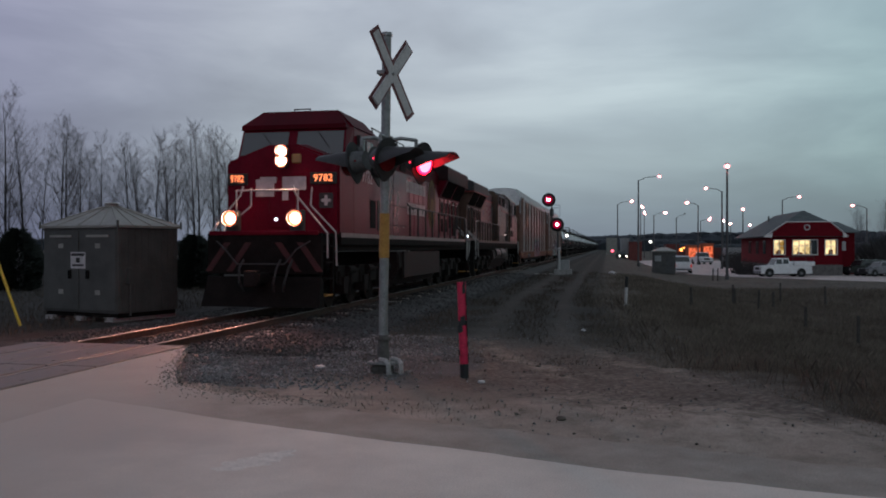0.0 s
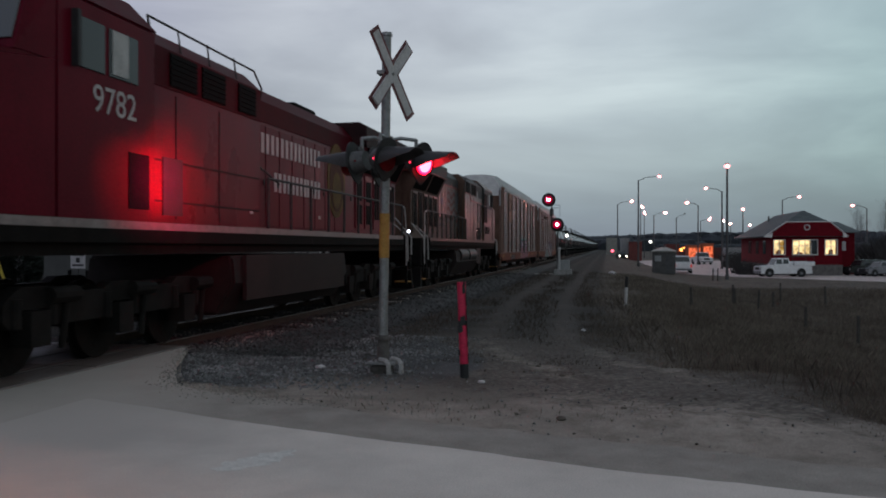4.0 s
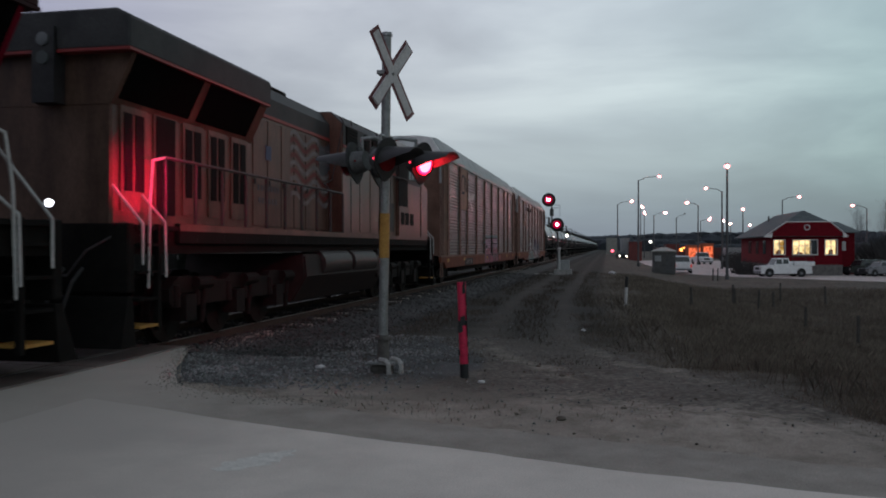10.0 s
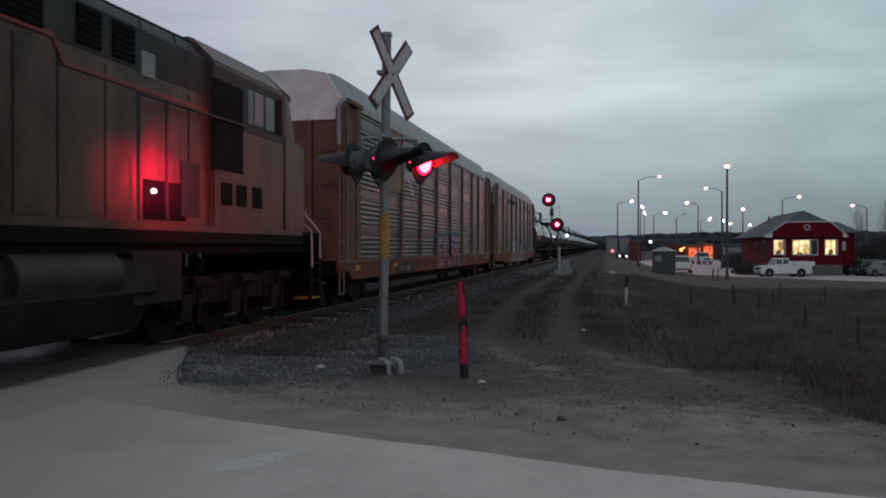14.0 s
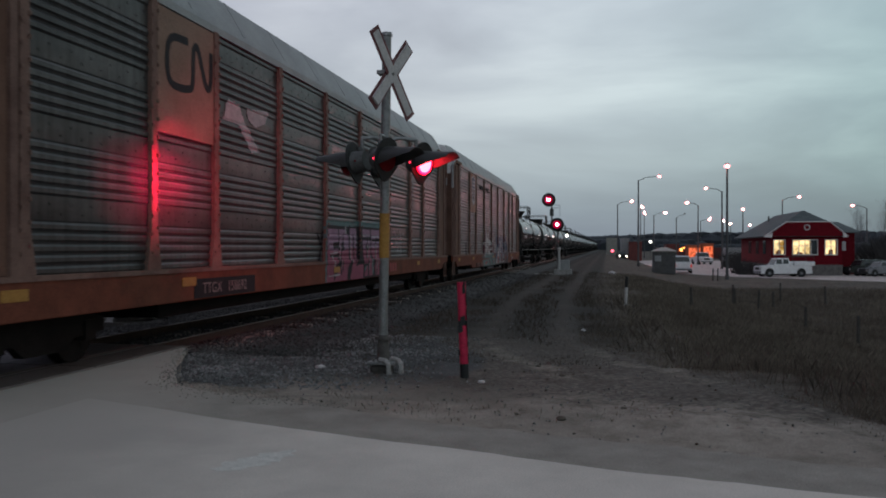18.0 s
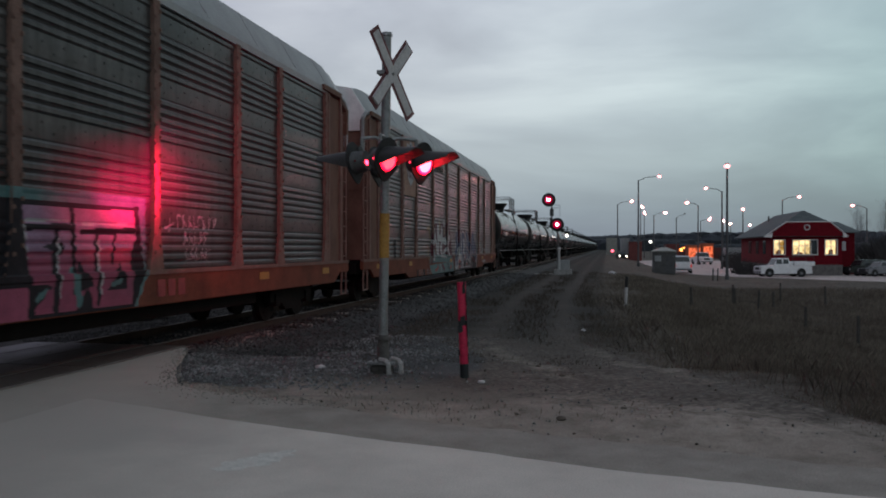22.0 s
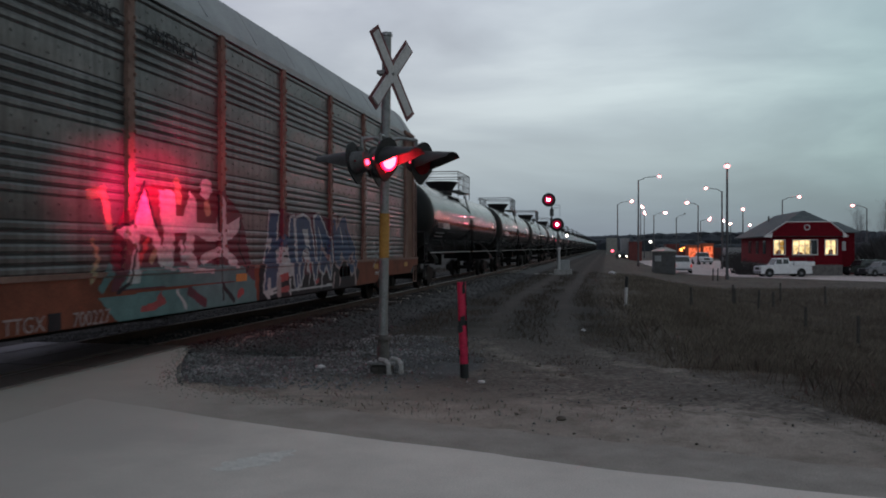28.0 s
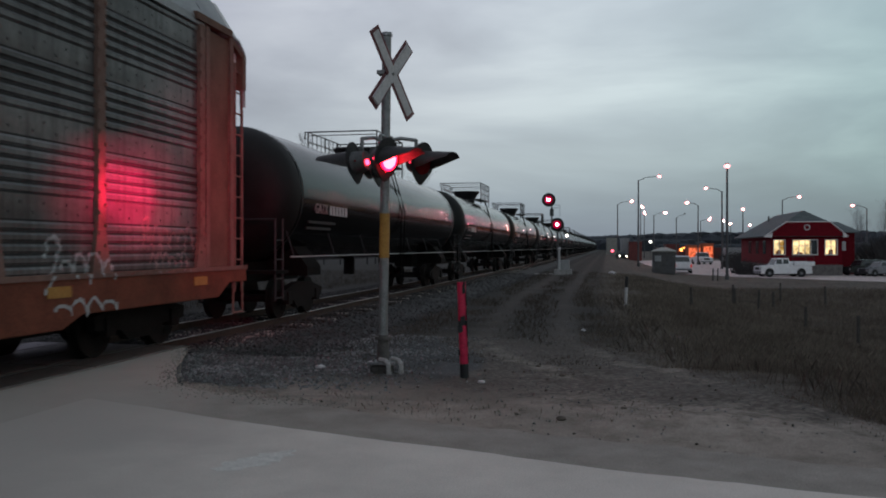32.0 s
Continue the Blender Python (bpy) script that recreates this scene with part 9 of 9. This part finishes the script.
def thicket(name, label, x0, x1, y0, y1, h, count, seed):
    """A dense tangle of thin bare stems."""
    r = random.Random(seed)
    v, f = [], []
    for _ in range(count):
        x, y = r.uniform(x0, x1), r.uniform(y0, y1)
        z = rough_height(x, y)
        hh = h * (0.55 + 0.5 * noise.noise((x * 0.35, y * 0.2, 1.3)) + r.uniform(0, 0.5))
        lx, ly = r.gauss(0, 0.25) * hh, r.gauss(0, 0.15) * hh
        w = 0.035
        k = len(v)
        v += [(x - w, y, z), (x + w, y, z), (x + lx * 0.6, y + ly * 0.6, z + hh * 0.7), (x + lx, y + ly, z + hh)]
        f += [(k, k + 1, k + 2), (k, k + 2, k + 3)]
    me = bpy.data.meshes.new(name)
    me.from_pydata(v, [], f)
    me.materials.append(SHRUB)
    return tagged(new(name, me), label, "shrubs", kind="stuff")


thicket("bare_thicket", "dark tangle of bare shrubs beside the house", 29.5, 46, 99, 108, 3.6, 5000, 31)
thicket("house_thicket", "dark low shrubs at the corner of the station house", 13.6, 16.4, 92.5, 99, 1.7, 420, 33)
thicket("yard_thicket", "dark bare scrub at the edge of the yard", 16.4, 19.5, 122, 130, 2.2, 500, 32)

# distant woods: a ragged band of bare trees round the horizon
rw = random.Random(17)


def woods(name, label, x0, y0, x1, y1, h, n, material):
    v, f = [], []
    for i in range(n):
        u = i / (n - 1)
        x, y = x0 + (x1 - x0) * u, y0 + (y1 - y0) * u
        z = rough_height(x, y) - 0.5
        for _ in range(3):
            xx, yy = x + rw.uniform(-1, 1) * h, y + rw.uniform(-1, 1) * h * 1.5
            hh = h * (0.85 + 0.22 * noise.noise((u * 9.3, h + 0.37, 0.4)) + rw.uniform(0, 0.15))
            w = h * rw.uniform(0.5, 1.1)
            k = len(v)
            m = 7
            for j in range(m):
                a = 2 * math.pi * j / m
                q = rw.uniform(0.7, 1.2)
                v.append((xx + w * q * math.cos(a), yy + w * q * math.sin(a), z))
            for q0, zf in ((1.0, 0.55), (0.72, 0.85)):
                for j in range(m):
                    a = 2 * math.pi * j / m
                    q = q0 * rw.uniform(0.75, 1.2)
                    v.append((xx + w * q * math.cos(a), yy + w * q * math.sin(a), z + hh * zf * rw.uniform(0.92, 1.08)))
            v.append((xx + rw.uniform(-0.3, 0.3) * w, yy, z + hh))
            for j in range(m):
                e = (j + 1) % m
                f.append((k + j, k + e, k + m + e, k + m + j))
                f.append((k + m + j, k + m + e, k + 2 * m + e, k + 2 * m + j))
                f.append((k + 2 * m + j, k + 2 * m + e, k + 3 * m))
    me = bpy.data.meshes.new(name)
    me.from_pydata(v, [], f)
    me.materials.append(material)
    return tagged(new(name, me), label, "woods", kind="stuff")


woods("distant_woods", "dark distant woods along the horizon", -700, 1500, 900, 1250, 26, 240, FARWOOD)
woods("left_woods", "dark low woods behind the bare trees", -520, 500, -90, 760, 9, 150, FARWOOD)
woods("track_woods", "dark woods where the railway disappears", -150, 640, 60, 620, 9, 90, FARWOOD)
woods("yard_woods", "low dark trees behind the yard", 30, 420, 330, 380, 5.5, 150, FARWOOD)


def flash_time(k):
    """When the lamps change over: the odd changes come 0.455 s after the even ones."""
    return -0.095 + 0.985 * (k // 2) + (0.455 if k % 2 else 0.0)


motions()
